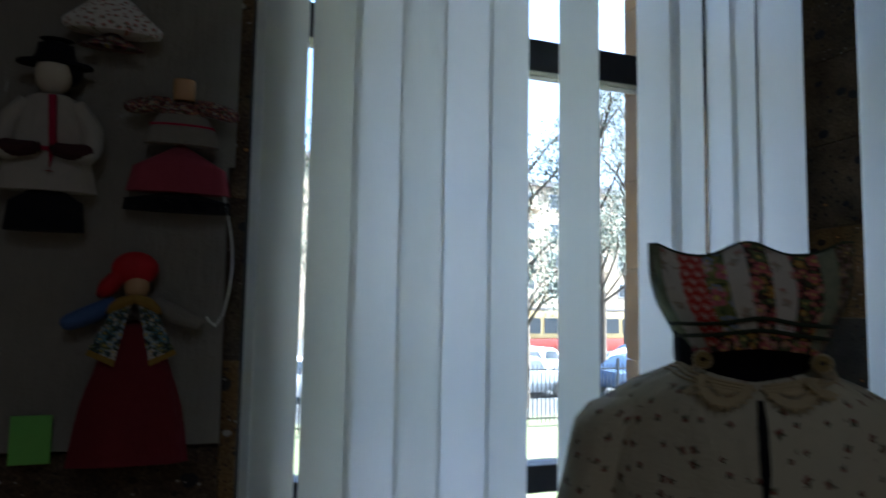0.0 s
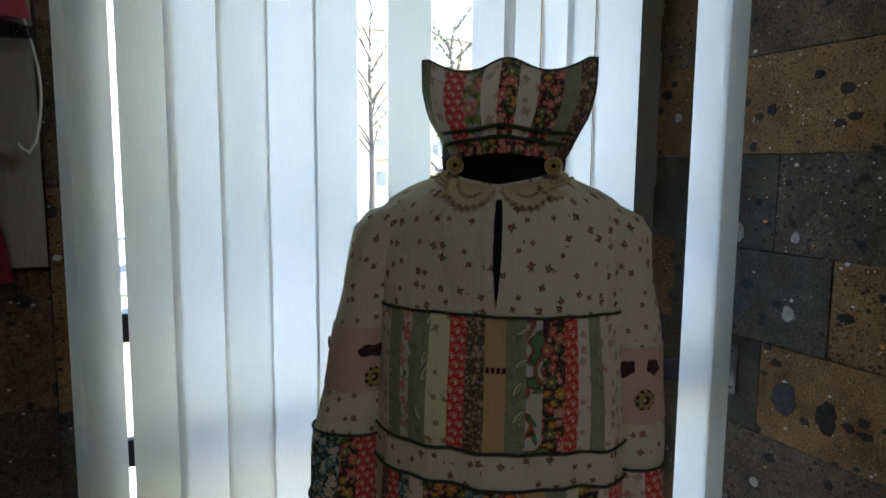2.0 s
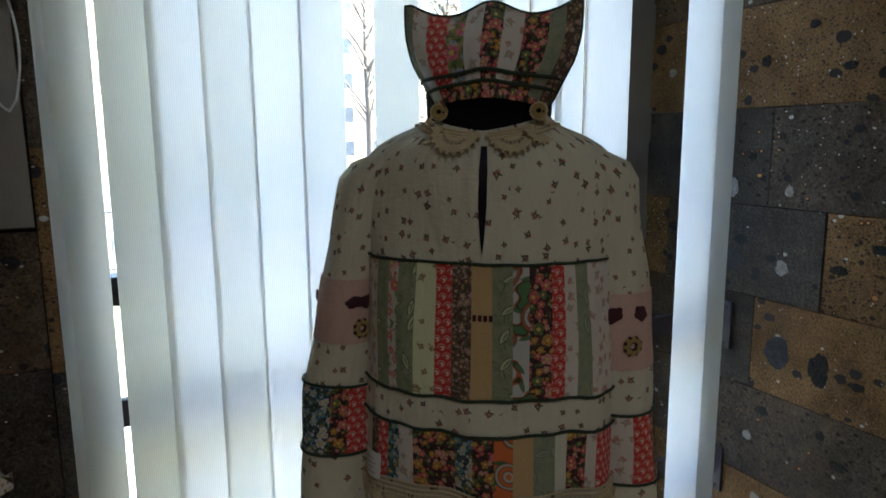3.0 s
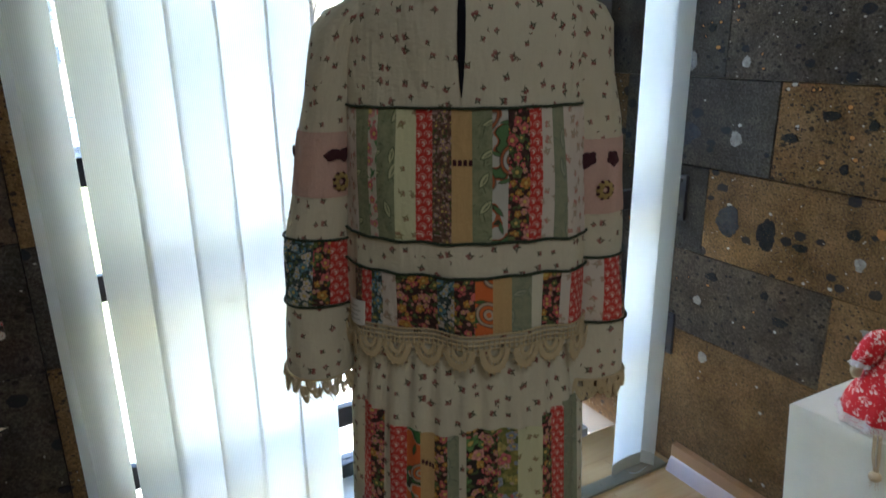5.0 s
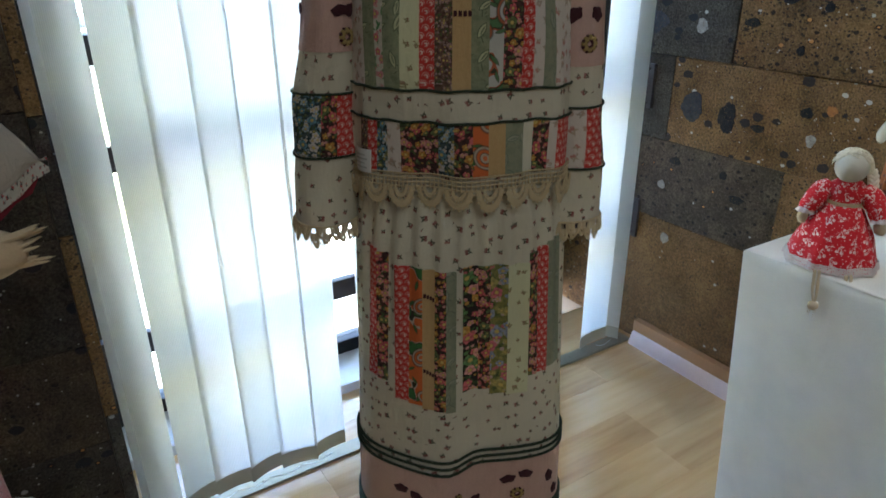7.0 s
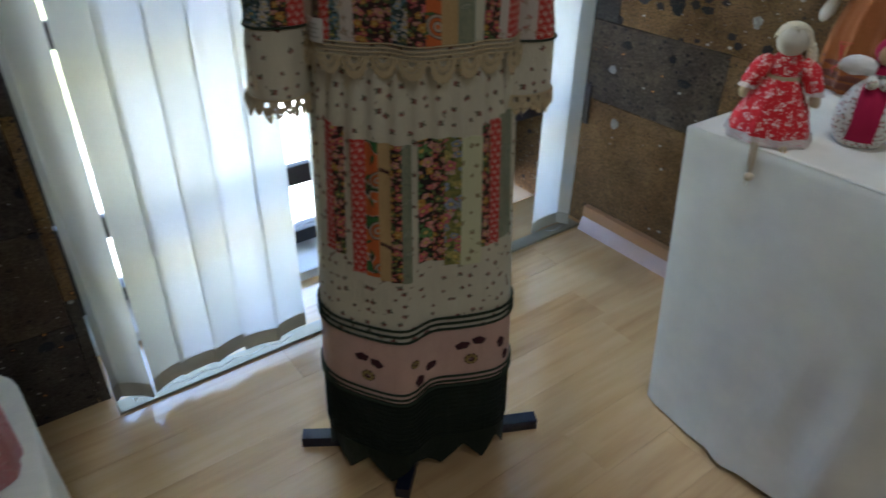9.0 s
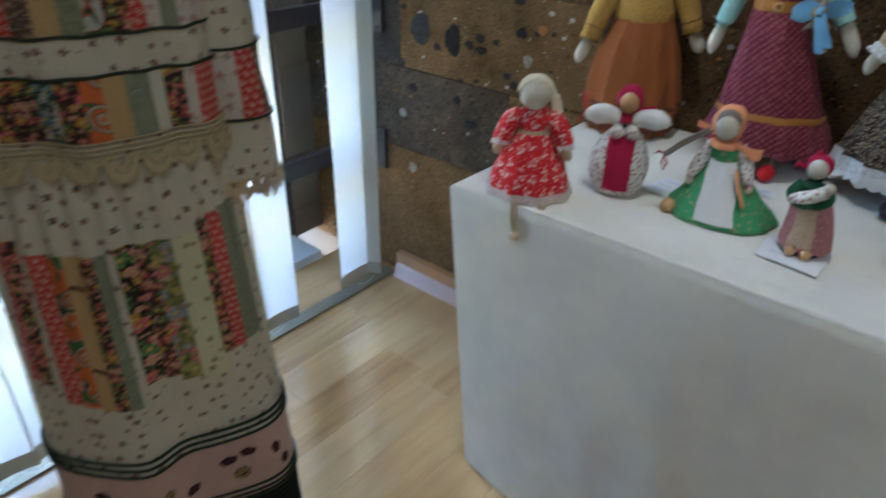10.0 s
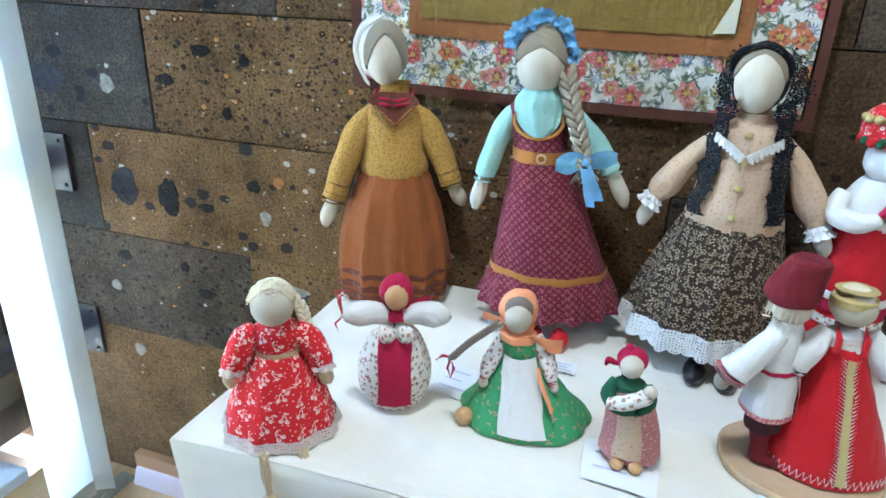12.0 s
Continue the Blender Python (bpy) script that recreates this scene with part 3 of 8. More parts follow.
def tuff(name):
    """Volcanic tuff: warm or grey tile, pitted, with dark and pale clasts."""
    n = Nodes(name, 0.9)
    n.bsdf.inputs["Specular IOR Level"].default_value = 0.12
    info = n.put("ShaderNodeObjectInfo")
    move = n.put("ShaderNodeCombineXYZ")
    n.link(n.math("MULTIPLY", info.outputs["Random"], 23.0), move.inputs[0])
    n.link(n.math("MULTIPLY", info.outputs["Random"], 57.0), move.inputs[1])
    p = n.vmath("ADD", n.obj(), move.outputs[0])
    soft = n.noise(p, 9.0, 6.0, 0.65)
    fine = n.noise(p, 190.0, 5.0, 0.75)
    light = n.ramp(n.math("MULTIPLY_ADD", fine, 0.6, n.math("MULTIPLY", soft, 0.4)), [(0.37, (0.055, 0.029, 0.012)), (0.5, (0.148, 0.081, 0.031)), (0.64, (0.260, 0.155, 0.066))])
    grey = n.ramp(n.math("MULTIPLY_ADD", fine, 0.6, n.math("MULTIPLY", soft, 0.4)), [(0.37, (0.020, 0.016, 0.013)), (0.5, (0.055, 0.044, 0.034)), (0.64, (0.118, 0.096, 0.075))])
    sep = n.put("ShaderNodeSeparateColor")
    n.link(info.outputs["Color"], sep.inputs[0])
    colour = n.mix(sep.outputs[0], light, grey)
    height = fine
    for scale, keep, tone, width in ((20.0, 0.78, (0.02, 0.02, 0.024), 0.34), (48.0, 0.62, (0.022, 0.018, 0.017), 0.34), (105.0, 0.52, (0.035, 0.025, 0.02), 0.36), (230.0, 0.6, (0.05, 0.035, 0.025), 0.36), (36.0, 0.93, (0.42, 0.38, 0.34), 0.25), (95.0, 0.92, (0.40, 0.34, 0.28), 0.28), (48.0, 0.94, (0.46, 0.2, 0.06), 0.28)):
        cell = n.voronoi(n.vmath("ADD", n.scaled(p, (1.0, 1.0, 1.35)), (scale * 0.013, scale * 0.021, 0)), scale)
        c = n.put("ShaderNodeSeparateColor")
        n.link(cell.outputs["Color"], c.inputs[0])
        size = n.math("MULTIPLY", n.step(c.outputs[0], keep, 1.0), width)
        d = n.math("MULTIPLY_ADD", n.noise(p, scale * 4, 2.0), 0.22, n.math("SUBTRACT", cell.outputs["Distance"], 0.11))
        mask = n.step(n.math("SUBTRACT", n.math("ADD", size, n.math("MULTIPLY", n.math("GREATER_THAN", c.outputs[0], keep), 0.06)), d), 0.0, 0.03)
        mask = n.math("MULTIPLY", mask, n.math("GREATER_THAN", c.outputs[0], keep))
        colour = n.mix(n.math("MULTIPLY", mask, 0.9), colour, tone)
        height = n.math("MULTIPLY_ADD", mask, -0.5, height)
    n.colour(colour).bump(height, 0.5, 0.003)
    return n.material


TUFF = tuff("volcanic_tuff")
MORTAR = painted("grey_mortar", (0.16, 0.13, 0.10), 0.9, 0, 120.0, 0.3)


def laminate():
    n = Nodes("oak_laminate", 0.2)
    n.bsdf.inputs["IOR"].default_value = 1.6
    n.bsdf.inputs["Coat Weight"].default_value, n.bsdf.inputs["Coat Roughness"].default_value = 1.0, 0.12
    p = n.obj()
    info = n.put("ShaderNodeObjectInfo")
    move = n.put("ShaderNodeCombineXYZ")
    n.link(n.math("MULTIPLY", info.outputs["Random"], 37.0), move.inputs[0])
    n.link(n.math("MULTIPLY", info.outputs["Random"], 91.0), move.inputs[1])
    q = n.vmath("ADD", p, move.outputs[0])
    grain = n.noise(n.scaled(q, (4.0, 45.0, 1.0)), 1.0, 5.0, 0.6)
    flame = n.noise(n.scaled(q, (1.5, 9.0, 1.0)), 1.0, 3.0)
    tone = n.math("MULTIPLY_ADD", grain, 0.35, n.math("MULTIPLY_ADD", flame, 0.5, n.math("MULTIPLY", info.outputs["Random"], 0.16)))
    n.colour(n.ramp(tone, [(0.3, (0.47, 0.29, 0.125)), (0.5, (0.66, 0.44, 0.215)), (0.72, (0.77, 0.56, 0.31))])).bump(grain, 0.08, 0.0005)
    return n.material


LAMINATE = laminate()
UNDER = painted("floor_underlay", (0.10, 0.06, 0.03), 0.9)
PLASTER = painted("white_plaster", (0.7, 0.69, 0.66), 0.9, 0, 30.0, 0.06)
ALU = painted("champagne_aluminium_strip", (0.34, 0.31, 0.22), 0.45, 0.6)
FRAME = painted("dark_bronze_window_frame", (0.022, 0.020, 0.022), 0.4)
RAIL = painted("dark_brown_painted_steel", (0.03, 0.020, 0.022), 0.45)
SILL = painted("white_sill", (0.68, 0.70, 0.72), 0.3)
WOODTRIM = painted("oak_baseboard_foil", (0.42, 0.22, 0.10), 0.4)
PINKFOIL = painted("pale_pink_film", (0.62, 0.46, 0.42), 0.35)


def glass():
    n = Nodes("window_glass", 0.02)
    clear = n.put("ShaderNodeBsdfTransparent")
    clear.inputs["Color"].default_value = (0.93, 0.96, 0.95, 1)
    gloss = n.put("ShaderNodeBsdfGlossy")
    gloss.inputs["Roughness"].default_value = 0.02
    both = n.put("ShaderNodeMixShader")
    fres = n.put("ShaderNodeFresnel")
    fres.inputs["IOR"].default_value = 1.45
    n.link(fres.outputs[0], both.inputs[0]).link(clear.outputs[0], both.inputs[1]).link(gloss.outputs[0], both.inputs[2]).link(both.outputs[0], n.out.inputs["Surface"])
    return n.material


GLASS = glass()

# ---- structure ----
WALL_X, PIER_Y, GLASS_Y, FLOOR_W, BACK_Y, CEIL = 1.79, 1.275, 1.645, -3.2, -4.2, 2.8
PIER_X, OUT_Y = 0.224, 1.78


def slab(name, lo, hi, material, label, category, bevel=0.0):
    return thing(name, label, category, kind="structure", build=Build().box(lo, hi, material, None, bevel), smooth=False)


floor = slab("floor", (FLOOR_W, BACK_Y, -0.12), (WALL_X + 0.3, 1.46, -0.009), UNDER, "oak laminate plank floor with a satin sheen", "floor")
ceiling = slab("ceiling", (FLOOR_W, BACK_Y, CEIL), (WALL_X + 0.3, OUT_Y + 0.1, CEIL + 0.2), PLASTER, "plain white plaster ceiling", "ceiling")
wall_east = slab("wall_east", (WALL_X + 0.02, BACK_Y, -0.12), (WALL_X + 0.3, OUT_Y, CEIL), MORTAR, "wall clad in brown and grey volcanic tuff tiles", "wall")
wall_west = slab("wall_west", (FLOOR_W - 0.2, BACK_Y, -0.12), (FLOOR_W, 1.5, CEIL), PLASTER, "plain white plastered wall", "wall")
wall_south = slab("wall_south", (FLOOR_W, BACK_Y - 0.2, -0.12), (WALL_X, BACK_Y, CEIL), PLASTER, "plain white plastered wall", "wall")
wall_north = slab("wall_north", (FLOOR_W, PIER_Y + 0.02, -0.12), (PIER_X, OUT_Y, CEIL), MORTAR, "pier beside the window clad in dark tuff tiles", "wall")
lintel = slab("wall_north_lintel", (PIER_X, PIER_Y, 2.55), (WALL_X + 0.02, OUT_Y, CEIL), PLASTER, "plain white lintel over the window", "wall")

# ---- window, rails and threshold ----
window = thing("window_1", "tall window in a dark bronze frame with two transoms", "window", kind="structure")
for z0, z1, d in ((0.03, 0.075, 0.06), (0.982, 1.048, 0.07), (2.03, 2.112, 0.07), (2.48, 2.55, 0.07)):
    part("transom", Build().box((PIER_X + 0.035, GLASS_Y - d / 2, z0), (1.665, GLASS_Y + d / 2, z1), FRAME, None, 0.004), window, smooth=False)
for x0 in (PIER_X, 1.63):
    part("jamb", Build().box((x0, GLASS_Y - 0.035, 0.03), (x0 + 0.035, GLASS_Y + 0.035, 2.55), FRAME, None, 0.004), window, smooth=False)
for z0, z1 in ((0.075, 0.982), (1.048, 2.03), (2.112, 2.48)):
    pane = part("pane", Build().box((PIER_X + 0.035, GLASS_Y - 0.003, z0), (1.63, GLASS_Y + 0.003, z1), GLASS), window, smooth=False)
    pane.visible_shadow = False
part("window_sill", Build().box((PIER_X + 0.002, 1.455, -0.05), (1.666, GLASS_Y + 0.07, 0.03), SILL, None, 0.004), window, "white sill board", smooth=False)
fill = thing("wall_north_fill", "rough mortar fill beside the window frame", "wall", kind="structure")
for i in range(26):
    z0 = 0.03 + i * 0.1
    w = 1.666 + random.uniform(-0.003, 0.006)
    part("mortar_lump", Build().box((w, GLASS_Y - 0.05 + 0.004 * math.sin(i * 2.3), z0), (1.795, GLASS_Y + 0.06, z0 + 0.1), MORTAR), fill)

for z0 in (0.821, 0.404):
    rail = thing("guard_rail", "dark brown steel guard rail across the window", "guard rail", group="window guard rails")
    part("bar", Build().box((PIER_X + 0.002, 1.318, z0 - 0.006), (1.784, 1.342, z0 + 0.046), RAIL, None, 0.003), rail, smooth=False)
    plate = part("wall_plate", Build().box((1.782, 1.245, z0 - 0.045), (1.792, 1.365, z0 + 0.085), RAIL, None, 0.003), rail, "steel plate screwed to the stone", smooth=False)
    for dy, dz in ((1.262, -0.03), (1.262, 0.07)):
        part("screw", Build().ball((1.781, dy, z0 + dz), 0.004, RAIL), plate)

threshold = thing("threshold_strip", "champagne aluminium strip across the floor joint", "threshold", kind="structure")
part("strip", Build().box((PIER_X + 0.006, 1.203, -0.008), (1.768, 1.249, 0.007), ALU, None, 0.003), threshold, smooth=False)
for i in range(9):
    part("screw", Build().ball((0.33 + 0.17 * i, 1.228, 0.007), (0.004, 0.004, 0.002), ALU), threshold)

baseboard = thing("baseboard", "oak baseboard with a pale pink film on its lower face", "baseboard", kind="structure")
part("board", Build().box((1.768, BACK_Y, 0.036), (1.795, 1.195, 0.082), WOODTRIM, None, 0.004), baseboard, smooth=False)
cove = Build()
cove.grid([[(x, y, z) for y in (BACK_Y, -1.0, 0.0, 0.6, 1.19)] for x, z in ((1.769, 0.044), (1.760, 0.039), (1.748, 0.008), (1.745, -0.009))], PINKFOIL)
cove.grid([[(1.745, 1.19, -0.009), (1.79, 1.19, -0.009)], [(1.769, 1.19, 0.044), (1.79, 1.19, 0.044)]], PINKFOIL)
part("cove", cove, baseboard, "pale pink film on the lower face")

# ---- vertical blind ----
blind = thing("vertical_blind", "vertical blind of white ribbed fabric slats over the window", "window blind")
part("head_rail", Build().box((0.2, 1.17, 2.62), (1.78, 1.23, 2.66), CHAIN, None, 0.004), blind, smooth=False)


def slat(xc, yc, turn, low=0.045, curl=0.006, sway=0.0, shade_cream=0.0, half=0.0445):
    """A slat hanging from the head rail: a slightly curved strip with a weight pocket at its foot."""
    b, top = Build(), 2.62
    m = pose(xc, yc, 0, 0, 0, turn)

    def strip(z_list, material, puff):
        for side in (0.0006 + puff, -0.0006 - puff):
            rows, uvs = [], []
            for z in z_list:
                row, uv = [], []
                for j in range(9):
                    s = j / 4 - 1
                    k = (top - z) / top
                    bend = curl * (1 - s * s) + sway * k * k * 0.5 * s
                    row.append(m @ Vector((s * half, bend + side, z)))
                    uv.append((s * half, z))
                rows.append(row)
                uvs.append(uv)
            b.grid(rows, material, uvs)

    strip([top, 2.0, 1.5, 1.0, 0.6, 0.3, low + 0.038], SLAT, 0.0)
    ob = part("slat", b, blind, weld=False)
    ob.color = (shade_cream, shade_cream, shade_cream, 1)
    b = Build()
    strip([low + 0.042, low + 0.036, low + 0.02, low + 0.002, low], POCKET, 0.0012)
    part("weight_pocket", b, ob, "grey weight pocket at the foot of the slat", weld=False)
    return ob


SLATS = [(0.270, 1.193, -36, 0.0445), (0.266, 1.224, 30, 0.0445), (0.3575, 1.20, 20, 0.0445), (0.430, 1.20, 9, 0.0445), (0.510, 1.20, 10, 0.0445), (0.591, 1.20, -16, 0.0445), (0.672, 1.20, 14, 0.0445),
         (0.816, 1.20, 6, 0.0460), (0.998, 1.203, -14, 0.0445), (1.063, 1.20, 10, 0.0485), (1.148, 1.20, 12, 0.0445), (1.210, 1.203, 14, 0.0445), (1.303, 1.195, -8, 0.0560), (1.588, 1.20, 4, 0.0585), (1.659, 1.220, -45, 0.0445)]
# Per slat: shade of overlapping slats, put into the fabric colour as cream.
SHADE_CREAM = (0.55, 0.05, 0.75, 0.15, 0.3, 0.0, 0.2, 0.45, 0.1, 0.15, 0.0, 0.1, 0.0, 0.05, 0.35)
for i, (xc, yc, turn, half) in enumerate(SLATS):
    slat(xc, yc, turn, 0.045 + 0.006 * math.sin(i * 2.1), sway=0.012 * math.sin(i * 1.7), shade_cream=SHADE_CREAM[i], half=half)
xs = [s[0] for s in SLATS]
for a, c in zip(xs, xs[1:]):
    if c - a < 0.12:
        part("bottom_chain", Build().tube([(a + (c - a) * k / 6, 1.185 + 0.0, 0.05 - 0.012 * math.sin(math.pi * k / 6)) for k in range(7)], 0.0009, CHAIN, 5), blind, "thin white chain between slats")

# ---- costume on its stand ----
AT = pose(0.755, 0.737, 0, 0, 0, -35)
stand = Build()
stand.loft([(1.20, 0.10, 0.06, 0, 0), (1.30, 0.11, 0.06, 0, 0.005), (1.335, 0.07, 0.05, 0, 0.005), (1.352, 0.056, 0.05, 0, 0.0), (1.366, 0.072, 0.054, 0, 0.0), (1.40, 0.074, 0.056, 0, 0), (1.44, 0.07, 0.045, 0, 0.0), (1.47, 0.05, 0.03, 0, 0)], BLACK_CLOTH)
stand.tube([(0, 0, 0.03), (0, 0, 1.25)], 0.014, NAVY_METAL, 12)
for ex, ey in ((-0.245, -0.005), (0.262, 0.04), (-0.028, -0.15), (-0.01, 0.24)):
    d = Vector((ex, ey, 0))
    side = Vector((-ey, ex, 0)).normalized()
    rows = [[tuple(d * k + side * w + Vector((0, 0, z))) for w, z in ((-0.014, 0.0), (-0.014, 0.028), (0.014, 0.028), (0.014, 0.0), (-0.014, 0.0))] for k in (0.0, 0.0, 1.0, 1.0)]
    rows[0] = [tuple(d * 0.0 + Vector((0, 0, 0.014)))] * 5
    rows[3] = [tuple(d + Vector((0, 0, 0.014)))] * 5
    stand.grid(rows, NAVY_METAL)
thing("mannequin", "black dress form on a dark navy metal tripod foot", "mannequin", AT, build=stand)


def interp(table, z):
    """Values of a table of (z, a, b, ...) at z, eased between rows."""
    rows = sorted(table)
    if z <= rows[0][0]:
        return rows[0][1:]
    for lo, hi in zip(rows, rows[1:]):
        if z <= hi[0]:
            t = (z - lo[0]) / (hi[0] - lo[0])
            return tuple(p + (q - p) * t for p, q in zip(lo[1:], hi[1:]))
    return rows[-1][1:]


BLOUSE = [(0.865, 0.159, 0.094), (0.92, 0.158, 0.094), (1.04, 0.157, 0.092), (1.12, 0.155, 0.090), (1.205, 0.149, 0.086), (1.26, 0.150, 0.084), (1.30, 0.152, 0.078),
          (1.322, 0.148, 0.072), (1.338, 0.132, 0.066), (1.352, 0.108, 0.060), (1.362, 0.082, 0.057), (1.372, 0.060, 0.054)]
SKIRT = [(0.02, 0.186, 0.120), (0.25, 0.182, 0.114), (0.45, 0.176, 0.106), (0.65, 0.166, 0.098), (0.80, 0.159, 0.092), (0.88, 0.150, 0.086), (0.95, 0.140, 0.08)]


def blouse_at(a, z, out=0.0):
    rx, ry = interp(BLOUSE, z)
    low = max(0.0, min(1.0, (1.22 - z) / 0.3))
    ripple = 0.0035 * low * (math.sin(7 * a + 0.6) + 0.6 * math.sin(13 * a + 2.0 + 6 * z)) + 0.002 * math.sin(5 * a + 21 * z)
    return Vector(((rx + out + ripple) * math.sin(a), -(ry + out + ripple * 1.5) * math.cos(a), z))


def skirt_at(a, z, out=0.0):
    rx, ry = interp(SKIRT, z)
    low = max(0.0, min(1.0, (0.86 - z) / 0.6))
    gather = 0.0032 * max(0.0, min(1.0, (z - 0.52) / 0.25)) * math.sin(26 * a + 2.0 * math.sin(3 * a))
    front = max(0.0, math.cos(a))
    s = 1 / (1 + math.exp(-(a - 0.06) * 16))
    fold = low * front * (0.016 * (1 - s) - 0.046 * s * math.exp(-max(0.0, a - 0.1) * 0.9)) + 0.005 * low * math.sin(5 * a + 1.2)
    return Vector(((rx + out + gather) * math.sin(a), -(ry + out + gather + fold) * math.cos(a), z))


def sheet(b, at, a0, a1, z0, z1, material, out=0.0, step_a=0.06, step_z=0.02, rim=0.0, low=None, wide=0.155, high=None):
    """A piece of cloth on a surface from angle a0 to a1 and z0 to z1, with a turned-in rim."""
    na, nz = max(2, int(abs(a1 - a0) / step_a) + 1), max(2, int(abs(z1 - z0) / step_z) + 1)
    rows, uvs = [], []
    for i in range(nz + 1):
        row, uv = [], []
        for j in range(na + 1):
            a = a0 + (a1 - a0) * j / na
            zl = z0 + (low(a) if low else 0.0)
            z = zl + (z1 + (high(a) if high else 0.0) - zl) * i / nz
            row.append(at(a, z, out))
            uv.append((wide * a + 0.5, z))
        rows.append(row)
        uvs.append(uv)
    if rim:
        aa = [a0 + (a1 - a0) * j / na for j in range(na + 1)]
        rows = [[at(a, z0 + (low(a) if low else 0.0), out - rim) for a in aa]] + rows + [[at(a, z1, out - rim) for a in aa]]
        uvs = [uvs[0]] + uvs + [uvs[-1]]
        for r, u in zip(rows, uvs):
            z = r[0].z
            r.insert(0, at(a0, z, out - rim))
            r.append(at(a1, z, out - rim))
            u.insert(0, u[0])
            u.append(u[-1])
    b.grid(rows, material, uvs)
    return b


def seam(b, at, a0, a1, z, material, radius=0.0017, out=0.002, wob=0.0):
    n = max(4, int(abs(a1 - a0) / 0.07))
    pts = [at(a0 + (a1 - a0) * i / n, z + wob * math.sin(i * 1.3), out) for i in range(n + 1)]
    return b.tube(pts, radius, material, 6)


def angle(u, rx):
    return math.asin(max(-0.995, min(0.995, u / rx)))


def stripes(parent, at, rx, z0, z1, edges, materials, out=0.0016):
    for u0, u1, material in zip(edges, edges[1:], materials):
        zz = (z0, z1)
        if isinstance(material, tuple):
            material, zz = material[0], material[1:]
        part("patch", sheet(Build(), at, angle(u0, rx), angle(u1, rx), zz[0], zz[1], material, out, 0.05, 0.02, 0.0022), parent, weld=False)


def lace_fan(b, centre, right, down, half, deep, material, bulge=0.0, holes=9, inner=0.30):
    """One crochet scallop: a solid inner arc, a row of open bars, a broad outer arc and picots."""
    c, r, d = Vector(centre), Vector(right).normalized(), Vector(down).normalized()
    out = d.cross(r).normalized()

    def at(k, t):
        return c + r * math.cos(t) * half * k + d * math.sin(t) * deep * k + out * bulge * math.sin(math.pi * k)

    def band(k0, k1, t0, t1, n):
        ts = [t0 + (t1 - t0) * i / n for i in range(n + 1)]
        for lift in (0.0006, -0.0006):
            b.grid([[at(k0, t) + out * lift for t in ts], [at((k0 + k1) / 2, t) + out * lift * 1.6 for t in ts], [at(k1, t) + out * lift for t in ts]], material)

    band(inner, 0.46, 0.0, math.pi, 16)
    band(0.62, 0.90, 0.0, math.pi, 18)
    for k in (inner, 0.46, 0.62, 0.90):
        b.tube([at(k, math.pi * i / 16) for i in range(17)], 0.0009, material, 4)
    for i in range(holes + 1):
        t = math.pi * i / holes
        band(0.44, 0.64, t - 0.06, t + 0.06, 1)
        if i < holes:
            m = t + math.pi / holes / 2
            b.ball(at(0.96, m), half * 0.075, material, None, 6, 4)
    return b


blouse = thing("blouse", "cream sprigged cotton blouse with patchwork bands and ecru crochet lace", "blouse", AT)
part("bodice", sheet(Build(), blouse_at, -math.pi, math.pi, 0.90, 1.372, CREAM, 0.0, 0.06, 0.012, 0.0, None, 0.155, lambda a: -0.018 * max(0.0, 1 - abs(a) / 1.15)), blouse)
stripes(blouse, blouse_at, 0.157, 1.046, 1.204, [-0.150, -0.127, -0.110, -0.098, -0.076, -0.052, -0.032, -0.009, 0.015, 0.038, 0.056, 0.081, 0.096, 0.109, 0.123, 0.150],
        [PALE_PRINT, GREEN_DROP, PALE_ROSE, GREEN_DROP, LIME, RED_SHELL, BROWN_FLORAL, TAN, GREEN_DROP, PALE_SWIRL, DARK_FLORAL, RED_SHELL, PALE_PRINT, SAGE, PALE_PRINT])
stripes(blouse, blouse_at, 0.158, 0.926, 1.000, [-0.150, -0.136, -0.124, -0.112, -0.098, -0.079, -0.028, -0.006, 0.018, 0.039, 0.062, 0.088, 0.102, 0.120, 0.129, 0.150],
        [PALE, BROWN_FLORAL, RED_SHELL, BLUE_FLORAL, PALE_PRINT, DARK_FLORAL, BLUE_FLORAL, DARK_FLORAL, ORANGE_SWIRL, TAN, SAGE, PALE, DARK_FLORAL, PALE_PRINT, RED_SHELL])
for z, wob in ((1.205, 0.0004), (1.045, 0.001), (1.002, 0.001)):
    lim = 1.25 if z > 1.2 else 3.1
    part("piping", seam(Build(), blouse_at, -lim, lim, z, PIPING, 0.0019, 0.0025, wob), blouse, "dark green piping")
slit = Build()
slit.grid([[blouse_at(angle(0.003 - w, 0.15), z, 0.0022), blouse_at(angle(0.003 + w, 0.15), z, 0.0022)] for z, w in ((1.217, 0.0004), (1.235, 0.0022), (1.27, 0.0045), (1.31, 0.0045), (1.325, 0.004), (1.337, 0.0035))], BLACK_CLOTH)
part("neck_slit", slit, blouse, "open front slit, black behind")
hem = Build()
for i in range(4):
    seam(hem, blouse_at, -1.5, 1.5, 0.910 + 0.0062 * i, LACE, 0.0011, 0.004)
for i in range(76):
    a = -1.5 + 3.0 * i / 75
    hem.tube([blouse_at(a, 0.908, 0.004), blouse_at(a, 0.93, 0.004)], 0.0015, LACE, 4)
part("hem_band", hem, blouse, "ecru crochet band", weld=False)
